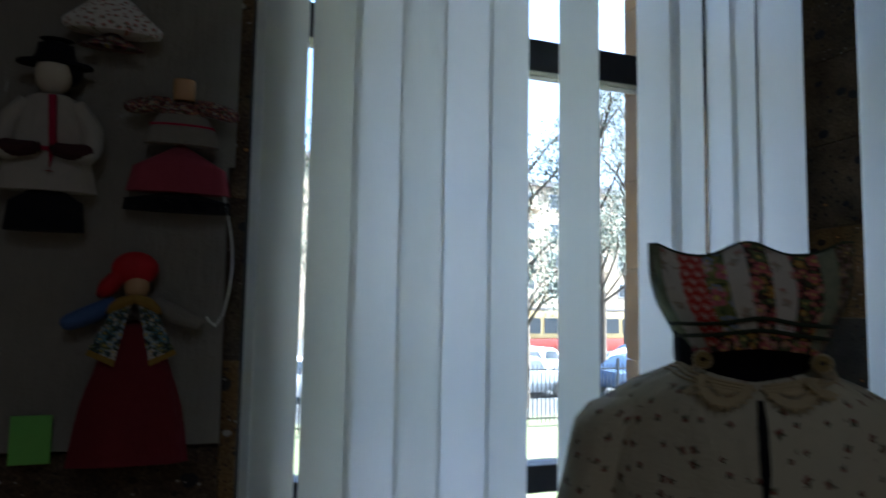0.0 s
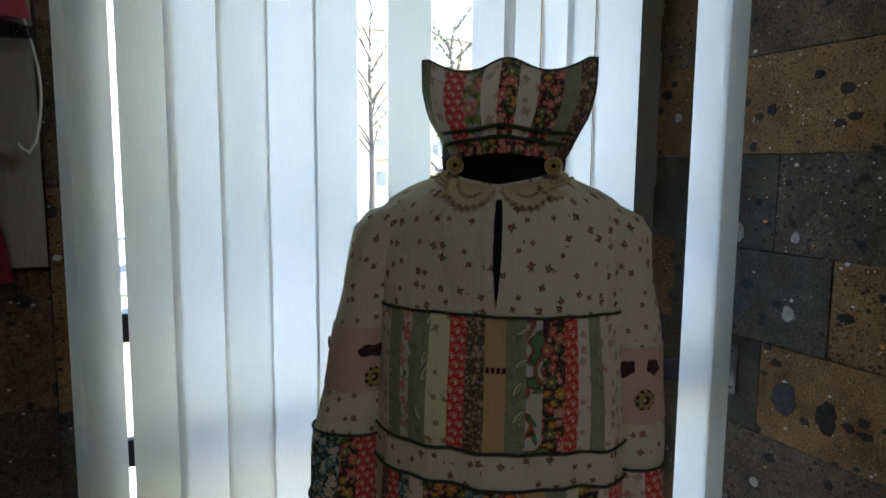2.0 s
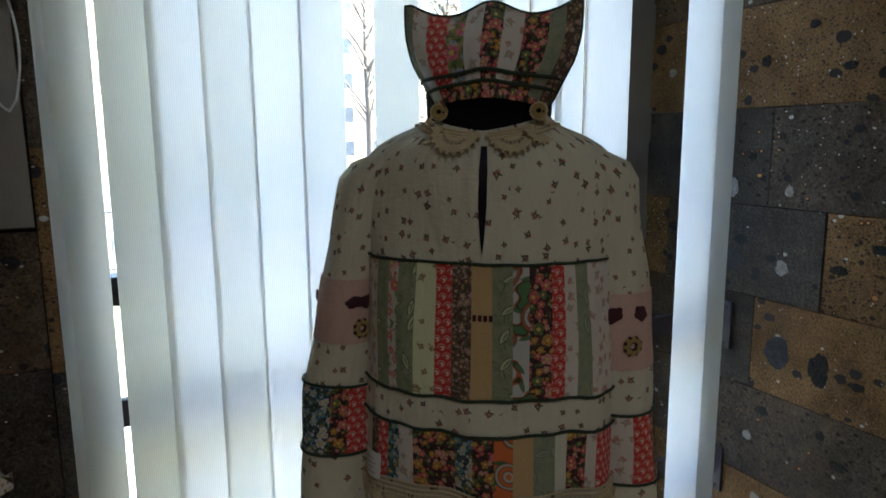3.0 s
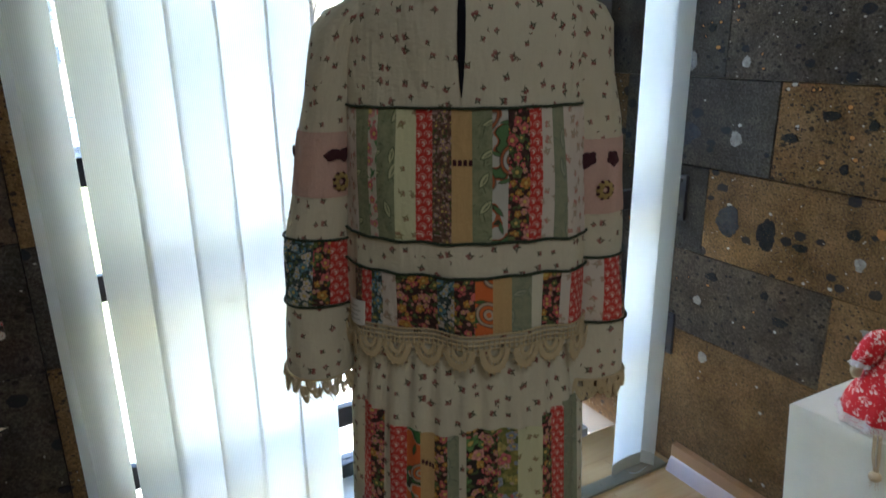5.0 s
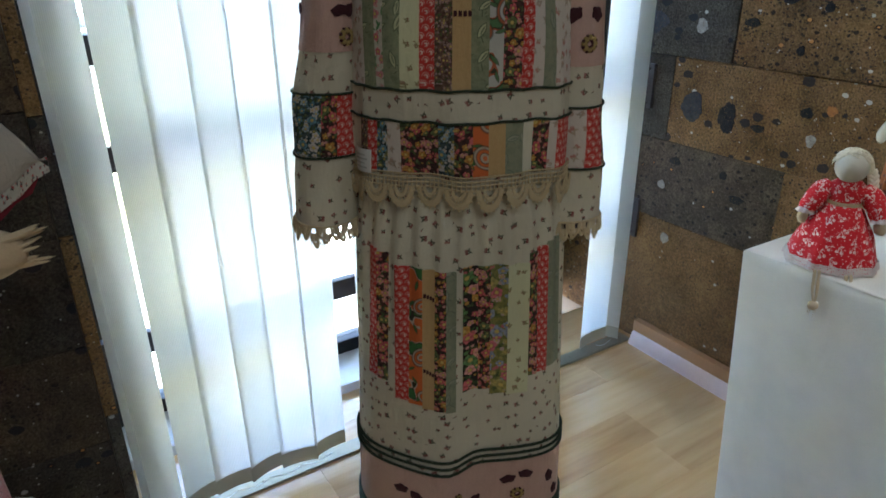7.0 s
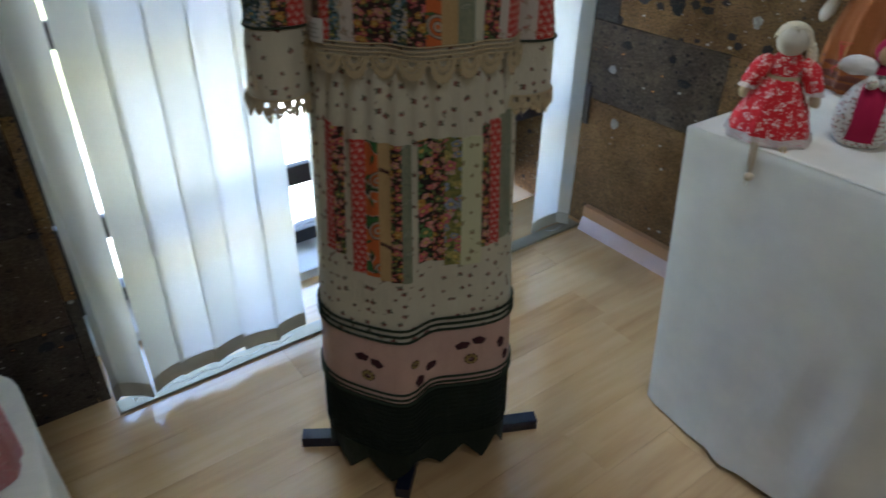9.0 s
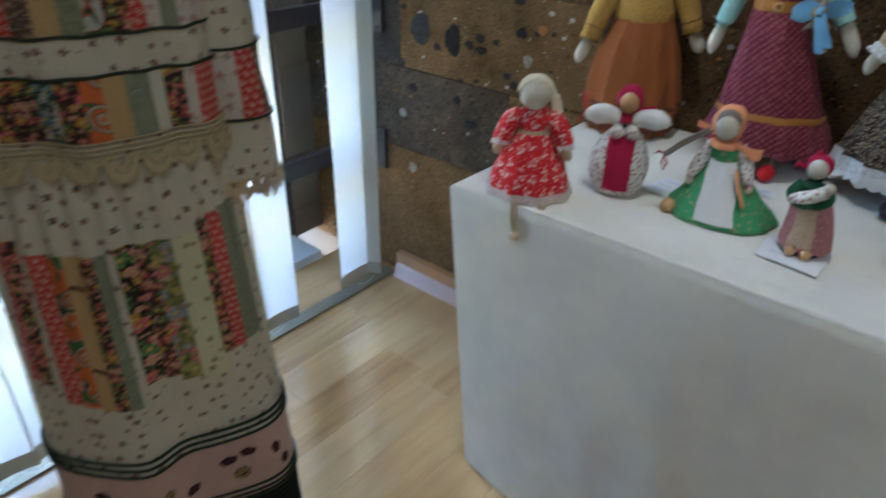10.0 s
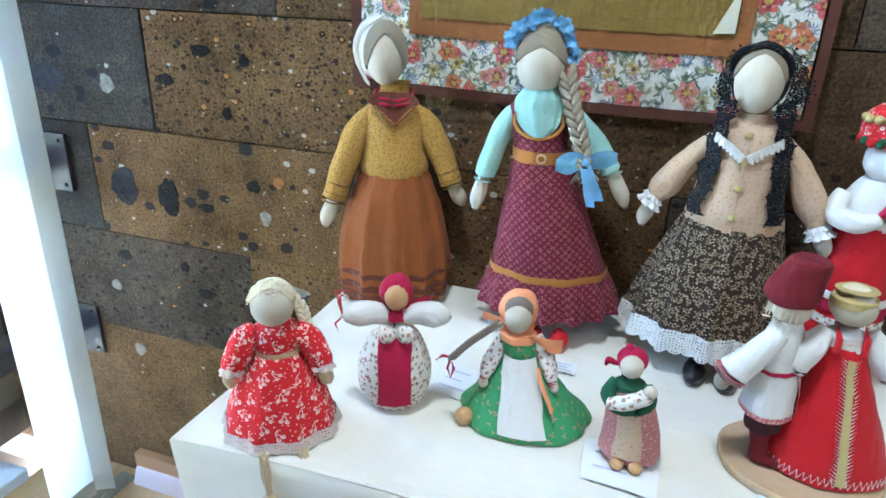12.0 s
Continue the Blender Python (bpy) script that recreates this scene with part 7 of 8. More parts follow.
back = puffed(0.540, -0.168, 1.068, 1.80, QX + 0.010, BINDING, 0.0, 20, 4)
part("backing", back, quilt)
part("chintz_field", puffed(0.525, -0.153, 1.082, 1.79, QX, QUILT_FLOWER, 0.003), quilt, "white chintz with roses")
part("satin_border", puffed(0.439, -0.069, 1.161, 1.71, QX - 0.0036, RUST_BORDER, 0.001, 30, 20), quilt, "rust satin border")
part("centre_panel", puffed(0.419, -0.049, 1.188, 1.68, QX - 0.0052, GOLD_PANEL, 0.0015, 40, 30), quilt, "olive gold brocade centre")
part("mitre_patch", Build().grid([[(QX - 0.0085, -0.047, 1.186), (QX - 0.0085, -0.018, 1.184)], [(QX - 0.0085, -0.048, 1.240), (QX - 0.0085, -0.043, 1.240)]], PALE), quilt, "pale corner patch")
for y0, y1, z0, z1 in ((0.542, -0.170, 1.066, 1.081), (0.542, 0.528, 1.066, 1.80), (-0.156, -0.170, 1.066, 1.80)):
    part("binding", puffed(y0, y1, z0, z1, QX - 0.003, BINDING, 0.001, 20, 20), quilt, "brown binding")

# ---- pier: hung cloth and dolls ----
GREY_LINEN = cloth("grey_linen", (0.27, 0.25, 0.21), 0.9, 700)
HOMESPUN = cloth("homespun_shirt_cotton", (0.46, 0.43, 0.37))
SLEEVE_BORDER = posy_cloth("embroidered_sleeve_border", (0.46, 0.43, 0.37), [(0.05, 0.045, 0.05), (0.30, 0.03, 0.04)], [(0.36, 0.03, 0.04), (0.06, 0.05, 0.06)], 0.011, 0.62)
NEON = painted("green_note_paper", (0.20, 0.55, 0.10), 0.8)
YELLOW_CLOTH = cloth("yellow_cotton", (0.34, 0.21, 0.04))
BLUE_CLOTH = cloth("blue_cotton", (0.08, 0.14, 0.32))
PLAID = floral_cloth("dark_plaid", (0.10, 0.03, 0.04), [(0.3, 0.1, 0.1), (0.3, 0.28, 0.25)], 0.01, 0.4)


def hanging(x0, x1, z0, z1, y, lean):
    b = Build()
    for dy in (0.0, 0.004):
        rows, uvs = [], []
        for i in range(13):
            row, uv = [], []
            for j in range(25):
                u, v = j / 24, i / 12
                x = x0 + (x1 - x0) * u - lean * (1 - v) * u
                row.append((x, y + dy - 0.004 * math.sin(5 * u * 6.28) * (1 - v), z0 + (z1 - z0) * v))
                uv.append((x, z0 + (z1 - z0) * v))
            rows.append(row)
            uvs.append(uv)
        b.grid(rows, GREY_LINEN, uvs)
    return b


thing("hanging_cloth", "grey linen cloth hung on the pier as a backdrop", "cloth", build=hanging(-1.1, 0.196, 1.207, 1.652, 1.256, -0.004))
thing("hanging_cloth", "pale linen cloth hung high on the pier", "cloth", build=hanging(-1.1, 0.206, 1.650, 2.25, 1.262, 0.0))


def hung_doll(label, x, z, size, pieces):
    b = Build()
    pieces(b)
    thing("hanging_doll", label, "doll", pose(x, 1.228, z) @ Matrix.Scale(size, 4), "dolls hung on the pier", build=b)


def man(b):
    b.loft([(-0.02, 0.05, 0.016, 0, 0), (0.02, 0.046, 0.018, 0, 0), (0.05, 0.04, 0.016, 0, 0)], BLACK_CLOTH, 24)
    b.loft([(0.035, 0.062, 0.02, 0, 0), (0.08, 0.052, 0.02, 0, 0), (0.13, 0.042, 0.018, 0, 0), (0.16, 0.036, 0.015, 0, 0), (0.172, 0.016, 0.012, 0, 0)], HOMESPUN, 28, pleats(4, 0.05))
    b.loft([(0.088, 0.053, 0.022, 0, 0), (0.094, 0.0525, 0.022, 0, 0)], CRIMSON, 28, None, None, False)
    b.tube([(0.004, -0.022, 0.165), (0.008, -0.023, 0.10), (0.006, -0.024, 0.06)], 0.005, CRIMSON, 8)
    for sx in (-1, 1):
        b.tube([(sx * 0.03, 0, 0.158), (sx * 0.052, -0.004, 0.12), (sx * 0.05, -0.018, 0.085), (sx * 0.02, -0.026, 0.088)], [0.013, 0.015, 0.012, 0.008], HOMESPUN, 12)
        b.tube([(sx * 0.052, -0.016, 0.090), (sx * 0.034, -0.026, 0.087), (sx * 0.006, -0.031, 0.090)], [0.0125, 0.0115, 0.008], PLUM, 12)
    b.ball((0, -0.004, 0.198), (0.024, 0.018, 0.028), LINEN)
    b.ball((0.006, 0.004, 0.206), (0.029, 0.018, 0.024), BLACK_CLOTH)
    b.loft([(0.212, 0.048, 0.02, 0, 0), (0.217, 0.046, 0.02, 0, 0), (0.222, 0.027, 0.018, 0, 0), (0.25, 0.022, 0.014, 0, 0)], BLACK_CLOTH, 28)


def lady(b):
    b.loft([(0.0, 0.088, 0.018, 0, 0), (0.02, 0.087, 0.02, 0, 0), (0.04, 0.084, 0.02, 0, 0)], BLACK_LACE, 60, pleats(16, 0.05))
    b.loft([(0.034, 0.087, 0.021, 0, 0), (0.08, 0.078, 0.021, 0, 0), (0.125, 0.064, 0.018, 0, 0)], cloth("rose_pink_wool", (0.36, 0.06, 0.09)), 40, pleats(7, 0.04))
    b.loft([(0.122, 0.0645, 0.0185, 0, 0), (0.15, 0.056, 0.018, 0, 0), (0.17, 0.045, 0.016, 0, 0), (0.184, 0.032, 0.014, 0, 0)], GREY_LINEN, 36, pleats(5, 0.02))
    b.loft([(0.154, 0.056, 0.019, 0, 0), (0.158, 0.055, 0.019, 0, 0)], CRIMSON, 30, None, None, False)
    b.loft([(0.176, 0.040, 0.016, 0, 0), (0.192, 0.034, 0.015, 0, 0), (0.206, 0.016, 0.01, 0, 0)], PLAID, 26)
    for sx in (-1, 1):
        b.tube([(sx * 0.02, 0, 0.196), (sx * 0.05, -0.004, 0.192), (sx * 0.084, -0.006, 0.184), (sx * 0.098, -0.006, 0.180)], [0.012, 0.015, 0.013, 0.005], PLAID, 10)
    b.loft([(0.204, 0.017, 0.012, 0, 0), (0.21, 0.019, 0.013, 0, 0), (0.238, 0.019, 0.013, 0, 0), (0.244, 0.016, 0.011, 0, 0)], BEAD, 20)


def singer(b):
    b.loft([(-0.17, 0.088, 0.02, 0, 0), (-0.08, 0.075, 0.022, 0, 0), (0.0, 0.05, 0.02, 0, 0), (0.06, 0.038, 0.018, 0, 0)], BURGUNDY, 30, pleats(6, 0.06))
    for sx in (-1, 1):
        b.grid([[(sx * (0.006 + 0.020 * k + (0.022 + 0.018 * k) * u), -0.024 - 0.003 * u, 0.084 - 0.098 * k + 0.02 * u * k) for u in (0, 0.5, 1)] for k in (0, 0.33, 0.66, 0.9)], BLUE_FLORAL)
        b.grid([[(sx * (0.006 + 0.020 * k + (0.022 + 0.018 * k) * u), -0.0245 - 0.003 * u, 0.084 - 0.098 * k + 0.02 * u * k) for u in (0, 0.5, 1)] for k in (0.9, 1.0)], YELLOW_CLOTH)
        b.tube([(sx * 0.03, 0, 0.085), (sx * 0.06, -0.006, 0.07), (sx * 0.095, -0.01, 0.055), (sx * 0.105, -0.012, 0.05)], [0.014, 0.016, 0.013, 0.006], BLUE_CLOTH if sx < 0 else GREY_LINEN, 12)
        b.tube([(0, -0.022, 0.094), (sx * 0.022, -0.024, 0.086), (sx * 0.04, -0.022, 0.070)], [0.007, 0.009, 0.004], YELLOW_CLOTH, 8)
    b.ball((0, -0.004, 0.113), (0.019, 0.016, 0.022), BEAD)
    b.ball((-0.004, 0.0, 0.143), (0.036, 0.020, 0.028), SCARLET, None, 18, 12)
    b.tube([(-0.024, 0.0, 0.135), (-0.042, -0.006, 0.112), (-0.056, -0.004, 0.098)], [0.012, 0.015, 0.006], SCARLET, 10)


def bonnet(b):
    b.loft([(0.0, 0.055, 0.02, 0, 0), (0.012, 0.06, 0.024, 0, 0), (0.03, 0.04, 0.02, 0, 0), (0.05, 0.02, 0.012, 0, 0)], WHITE_PRINT, 30, pleats(8, 0.05))
    b.loft([(-0.02, 0.04, 0.014, 0, 0), (0.004, 0.05, 0.018, 0, 0)], PLAID, 26)


def strawman(b):
    """Upper edge, tip and lower edge of the wide sleeve; the jute hand comes out below it."""
    b.loft([(-0.62, 0.086, 0.075, 0.0, 0), (-0.45, 0.082, 0.07, 0, 0), (-0.25, 0.072, 0.06, 0, 0), (-0.1, 0.06, 0.05, 0, 0)], PINK_PRINT, 40, pleats(8, 0.06))
    b.loft([(-0.12, 0.062, 0.052, 0, 0), (-0.02, 0.06, 0.045, 0, 0), (0.08, 0.055, 0.04, 0, 0), (0.13, 0.028, 0.022, 0, 0)], BURGUNDY, 30, pleats(6, 0.06))
    stops = ((0.03, 0.120, 0.000), (0.10, 0.105, -0.050), (0.165, 0.077, -0.045), (0.190, 0.056, -0.030), (0.208, 0.030, -0.014), (0.226, -0.004, -0.006))
    for out in (-1, 1):
        rows, edge, lining = [], [], []
        for x, hi, lo in stops:
            puff = 0.022 * (1 - (x / 0.24) ** 2)
            rows.append([(x, out * puff * math.sin(math.pi * (0.08 + 0.84 * k / 8)) ** 0.6, hi + (lo + 0.018 - hi) * k / 8) for k in range(9)])
            edge.append([(x, out * (puff * 0.45 + 0.001), lo + 0.018 - 0.018 * k / 3) for k in range(4)])
            lining.append([(x - 0.012 - 0.006 * k, out * puff * 0.4, lo - 0.004 - 0.010 * k) for k in range(3)])
        b.grid(rows, HOMESPUN)
        b.grid(edge, SLEEVE_BORDER)
        b.grid(lining, BURGUNDY)
    rng = random.Random(9)
    b.tube([(0.02, -0.004, -0.075), (0.10, -0.006, -0.092), (0.150, -0.006, -0.094), (0.185, -0.006, -0.094)], [0.020, 0.026, 0.030, 0.012], CORD, 14)
    for k in range(16):
        t, u = rng.uniform(-1, 1), rng.uniform(-1, 1)
        b.tube([(0.13, -0.006 + 0.018 * u, -0.094 + 0.022 * t), (0.172, -0.006 + 0.014 * u, -0.092 + 0.026 * t), (0.196 + rng.uniform(-0.012, 0.016), -0.006 + 0.016 * u, -0.088 + 0.032 * t)], [0.005, 0.0035, 0.0012], CORD, 6)
    b.ball((0, -0.004, 0.16), (0.032, 0.030, 0.036), LINEN)
    b.ball((0, 0.006, 0.17), (0.038, 0.034, 0.038), BURGUNDY)


hung_doll("hung cloth doll in white belted shirt and black hat", -0.056, 1.548, 1.06, man)
hung_doll("hung doll in rose wool skirt with black lace hem", 0.124, 1.566, 0.86, lady)
hung_doll("hung doll with red turban, embroidered vest and dark red skirt", 0.072, 1.345, 0.92, singer)
hung_doll("hung white lace bonnet figure", 0.018, 1.834, 1.15, bonnet)
b = Build()
b.box((-0.085, 1.244, 1.192), (-0.032, 1.2455, 1.261), NEON)
thing("paper_note", "bright green paper note on the linen cloth", "paper", build=b)
b = Build()
for i in range(58):
    t = i / 57
    x = 0.189 + 0.018 * math.sin(math.pi * min(1, t * 1.05)) - (0.016 * max(0, t - 0.82) / 0.18)
    b.ball((x, 1.232, 1.60 - 0.208 * min(1.0, t * 1.12) + (0.012 * max(0, t - 0.9) / 0.1)), 0.0024, CHAIN, None, 6, 4)
thing("bead_string", "string of small pale beads hanging beside the dolls", "beads", build=b)

side = thing("side_table", "low side table under a white cloth beside the pier", "table")
b = Build()
rows, uvs = [], []
for z, g in ((0.36, 0.0), (0.36, 0.97), (0.355, 1.0), (0.2, 1.015), (0.03, 1.03)):
    row, uv = [], []
    for i in range(65):
        a = 2 * math.pi * i / 64
        k = (abs(math.cos(a)) ** 6 + abs(math.sin(a)) ** 6) ** (-1 / 6)
        r = 1 + (0.03 * (1 - z / 0.36) * math.sin(9 * a))
        row.append((-0.148 + 0.235 * g * k * r * math.cos(a), 0.83 + 0.22 * g * k * r * math.sin(a), z))
        uv.append((a * 0.2, z))
    rows.append(row)
    uvs.append(uv)
part("cloth_cover", b.grid(rows, WHITE_CLOTH, uvs), side, "white cloth cover")
for sx in (-1, 1):
    for sy in (-1, 1):
        part("leg", Build().box((-0.148 + sx * 0.15 - 0.015, 0.83 + sy * 0.12 - 0.015, 0), (-0.148 + sx * 0.15 + 0.015, 0.83 + sy * 0.12 + 0.015, 0.355), WOODTRIM), side, smooth=False)
b = Build()
strawman(b)
thing("standing_doll", "tall jute-handed doll with wide white embroidered sleeve", "doll", pose(-0.02, 0.80, 0.982), build=b)

# ---- street outside ----
G0 = -1.65


def ground_material():
    n = Nodes("street_ground", 0.9)
    p = n.obj()
    xyz = n.put("ShaderNodeSeparateXYZ")
    n.link(p, xyz.inputs[0])
    rag = n.math("MULTIPLY_ADD", n.noise(p, 1.2, 3.0), 0.8, xyz.outputs[1])
    green = n.mix(n.noise(p, 6.0, 5.0), (0.07, 0.085, 0.035), (0.14, 0.15, 0.07))
    leafy = n.mix(n.step(n.noise(p, 14.0, 4.0), 0.55, 0.62), green, (0.20, 0.15, 0.06))
    grey = n.mix(n.noise(p, 8.0, 5.0), (0.05, 0.05, 0.052), (0.09, 0.09, 0.088))
    slab_tone = n.mix(n.noise(p, 5.0, 5.0), (0.22, 0.21, 0.2), (0.33, 0.32, 0.3))
    c = n.mix(n.step(rag, 8.0, 8.1), slab_tone, leafy)
    c = n.mix(n.step(rag, 18.0, 18.2), c, grey)
    n.colour(c).bump(n.noise(p, 30.0, 4.0), 0.4, 0.02)
    return n.material


b = Build().grid([[(x, y, G0) for x in (-900, -100, -20, 0, 20, 60, 120, 900)] for y in (1.9, 8, 14, 20, 40, 80, 200, 1500)], ground_material())
thing("ground", "street ground with grass strip and asphalt", "ground", kind="structure", build=b)
fin = thing("wall_east_outside", "tuff-clad wall end standing outside the window", "wall", kind="structure")
part("core", Build().box((1.80, OUT_Y + 0.01, G0), (2.1, 2.44, 3.4), MORTAR), fin, smooth=False)
FACADE = painted("beige_facade_plaster", (0.42, 0.34, 0.24), 0.9, 0, 3.0, 0.15)
ROOF = painted("grey_roof", (0.12, 0.11, 0.11), 0.8)
PANE_DARK = painted("dark_window_glass", (0.05, 0.06, 0.07), 0.15)
WHITE_PAINT = painted("white_car_paint", (0.75, 0.75, 0.76), 0.25, 0, 5.0, 0.03)
SILVER = painted("silver_car_paint", (0.32, 0.35, 0.38), 0.3, 0.4, 5.0, 0.03)
BLUE_CAR = painted("dark_blue_car_paint", (0.05, 0.08, 0.14), 0.25, 0, 5.0, 0.03)
RED_PAINT = painted("red_tram_paint", (0.36, 0.07, 0.05), 0.35, 0, 5.0, 0.05)
YELLOW_PAINT = painted("yellow_tram_paint", (0.50, 0.38, 0.17), 0.35, 0, 5.0, 0.05)
TYRE = painted("black_rubber", (0.015, 0.015, 0.015), 0.9)
IRON = painted("black_iron", (0.02, 0.02, 0.022), 0.5)
BARK = painted("grey_brown_bark", (0.09, 0.07, 0.05), 0.95, 0, 20.0, 0.4)

fence = thing("iron_fence", "black iron picket fence along the grass", "fence")
for k in range(9):
    part("post", Build().box((-1.03 + 1.7 * k, 15.97, G0), (-0.97 + 1.7 * k, 16.03, G0 + 1.75), IRON, None, 0.006), fence, smooth=False)
picket = Build().box((-0.009, -0.009, 0.08), (0.009, 0.009, 1.6), IRON).mesh("picket", False)
for k in range(108):
    ob = new("picket", picket)
    ob.parent, ob.location = fence, (-0.94 + 0.125 * k, 16.0, G0)
for z in (0.2, 1.45):
    part("rail", Build().box((-1.0, 15.985, G0 + z), (12.6, 16.015, G0 + z + 0.04), IRON), fence, smooth=False)


def car(label, paint, m):
    ob = thing("parked_car", label, "car", m, "cars parked along the street")
    b = Build()
    side_line = [(-2.1, 0.45, 0.75), (-2.0, 0.32, 0.88), (-1.2, 0.25, 0.95), (0.0, 0.22, 0.96), (1.2, 0.25, 0.95), (2.0, 0.32, 0.80), (2.12, 0.45, 0.70)]
    rows = []
    for x, lo, hi in side_line:
        w = 0.86 - 0.12 * (abs(x) / 2.1) ** 4
        rows.append([(x, y * w, z) for y, z in ((-0.9, lo), (-1, (lo + hi) / 2), (-0.96, hi - 0.05), (-0.8, hi), (0, hi + 0.03), (0.8, hi), (0.96, hi - 0.05), (1, (lo + hi) / 2), (0.9, lo), (-0.9, lo))])
    for end in (0, -1):
        c = [(side_line[end][0], 0, 0.6)] * 10
        rows.insert(0 if end == 0 else len(rows), c)
    b.grid(rows, paint)
    part("body", b, ob)
    b = Build()
    rows = []
    for x, z, w in ((-1.5, 0.92, 0.70), (-0.95, 1.36, 0.58), (-0.2, 1.46, 0.58), (0.5, 1.40, 0.58), (1.2, 0.94, 0.70)):
        rows.append([(x, -0.76, 0.9), (x, -w - 0.02, z - 0.04), (x, -w + 0.1, z), (x, w - 0.1, z), (x, w + 0.02, z - 0.04), (x, 0.76, 0.9)])
    b.grid(rows, paint)
    cabin = part("cabin", b, ob)
    for sy in (-1, 1):
        for x0, x1 in ((-0.98, -0.22), (-0.12, 0.7)):
            part("window_pane", Build().grid([[(x0, sy * 0.755, 0.96), (x1, sy * 0.755, 0.96)], [(x0 + 0.1, sy * 0.64, 1.30), (x1 - 0.18, sy * 0.64, 1.30)]], PANE_DARK), cabin, smooth=False)
        for x in (-1.3, 1.3):
            wheel = part("wheel", Build().tube([(x, sy * 0.70, 0.31), (x, sy * 0.86, 0.31)], 0.31, TYRE, 20), ob)
            part("rim", Build().tube([(x, sy * 0.84, 0.31), (x, sy * 0.875, 0.31)], 0.19, SILVER, 16), wheel)
    for sy in (-1, 1):
        part("headlight", Build().ball((2.02, sy * 0.6, 0.66), (0.08, 0.16, 0.07), WHITE_PAINT, None, 10, 8), ob)
    return ob


for label, paint, x, y, rz in (("white hatchback parked at the kerb", WHITE_PAINT, 13.6, 26, 10), ("silver saloon parked behind the fence", SILVER, 10.5, 21.5, 14), ("white van-like hatchback parked in a row", WHITE_PAINT, 18.2, 25, 8), ("dark blue saloon parked in a row", BLUE_CAR, 15.6, 21.5, 12), ("silver hatchback parked in a row", SILVER, 5.4, 23, 8), ("white saloon parked in a row", WHITE_PAINT, 2.6, 22, 4), ("dark blue hatchback parked by the fence", BLUE_CAR, 20.5, 28, 8)):
    car(label, paint, pose(x, y, G0, 0, 0, rz))

tram = thing("tram", "yellow and red tram standing in the street", "tram", pose(24.5, 38, G0, 0, 0, 4))
part("body", Build().box((-7, -1.2, 0.45), (7, 1.2, 1.25), RED_PAINT, None, 0.12), tram)
part("upper_body", Build().box((-7, -1.18, 1.25), (7, 1.18, 2.9), YELLOW_PAINT, None, 0.15), tram, "yellow upper body")
part("roof", Build().box((-6.8, -1.05, 2.9), (6.8, 1.05, 3.12), ROOF, None, 0.1), tram)
for k in range(9):
    w = part("window", Build().box((-6.5 + 1.45 * k, -1.22, 1.55), (-5.3 + 1.45 * k, -1.17, 2.5), PANE_DARK, None, 0.03), tram, smooth=False)
    part("window_frame", Build().box((-6.56 + 1.45 * k, -1.205, 1.49), (-5.24 + 1.45 * k, -1.178, 2.56), YELLOW_PAINT), w, smooth=False)
for x in (-4.6, -3.4, 3.4, 4.6):
    part("wheel", Build().tube([(x, -1.0, 0.38), (x, -0.85, 0.38)], 0.36, TYRE, 20), tram)

house = thing("apartment_building", "five-storey beige apartment building across the street", "building", pose(24, 62, G0, 0, 0, 8))
part("wall", Build().box((-26, 0, 0), (26, 12, 16), FACADE), house, smooth=False)
part("roof", Build().box((-26.4, -0.4, 16), (26.4, 12.4, 16.6), ROOF), house, smooth=False)
for i in range(16):
    for j in range(5):
        x, z = -24.6 + 3.2 * i, 1.3 + 3.1 * j
        w = part("window", Build().box((x, -0.06, z), (x + 1.4, 0.05, z + 1.6), WHITE_PAINT), house, smooth=False)
        part("pane", Build().box((x + 0.1, -0.09, z + 0.1), (x + 1.3, -0.05, z + 1.5), PANE_DARK), w, smooth=False)
    if i % 3 == 1:
        for j in range(1, 5):
            part("balcony", Build().box((-24.9 + 3.2 * i, -1.1, 0.9 + 3.1 * j), (-22.9 + 3.2 * i, 0, 1.9 + 3.1 * j), FACADE, None, 0.05), house, smooth=False)


def leaf_material(name, c1, c2):
    n = Nodes(name, 0.7)
    g = n.put("ShaderNodeNewGeometry")
    n.colour(n.mix(g.outputs["Random Per Island"], c1, c2))
    return n.material


LEAVES = leaf_material("spring_leaves", (0.055, 0.072, 0.045), (0.115, 0.13, 0.085))


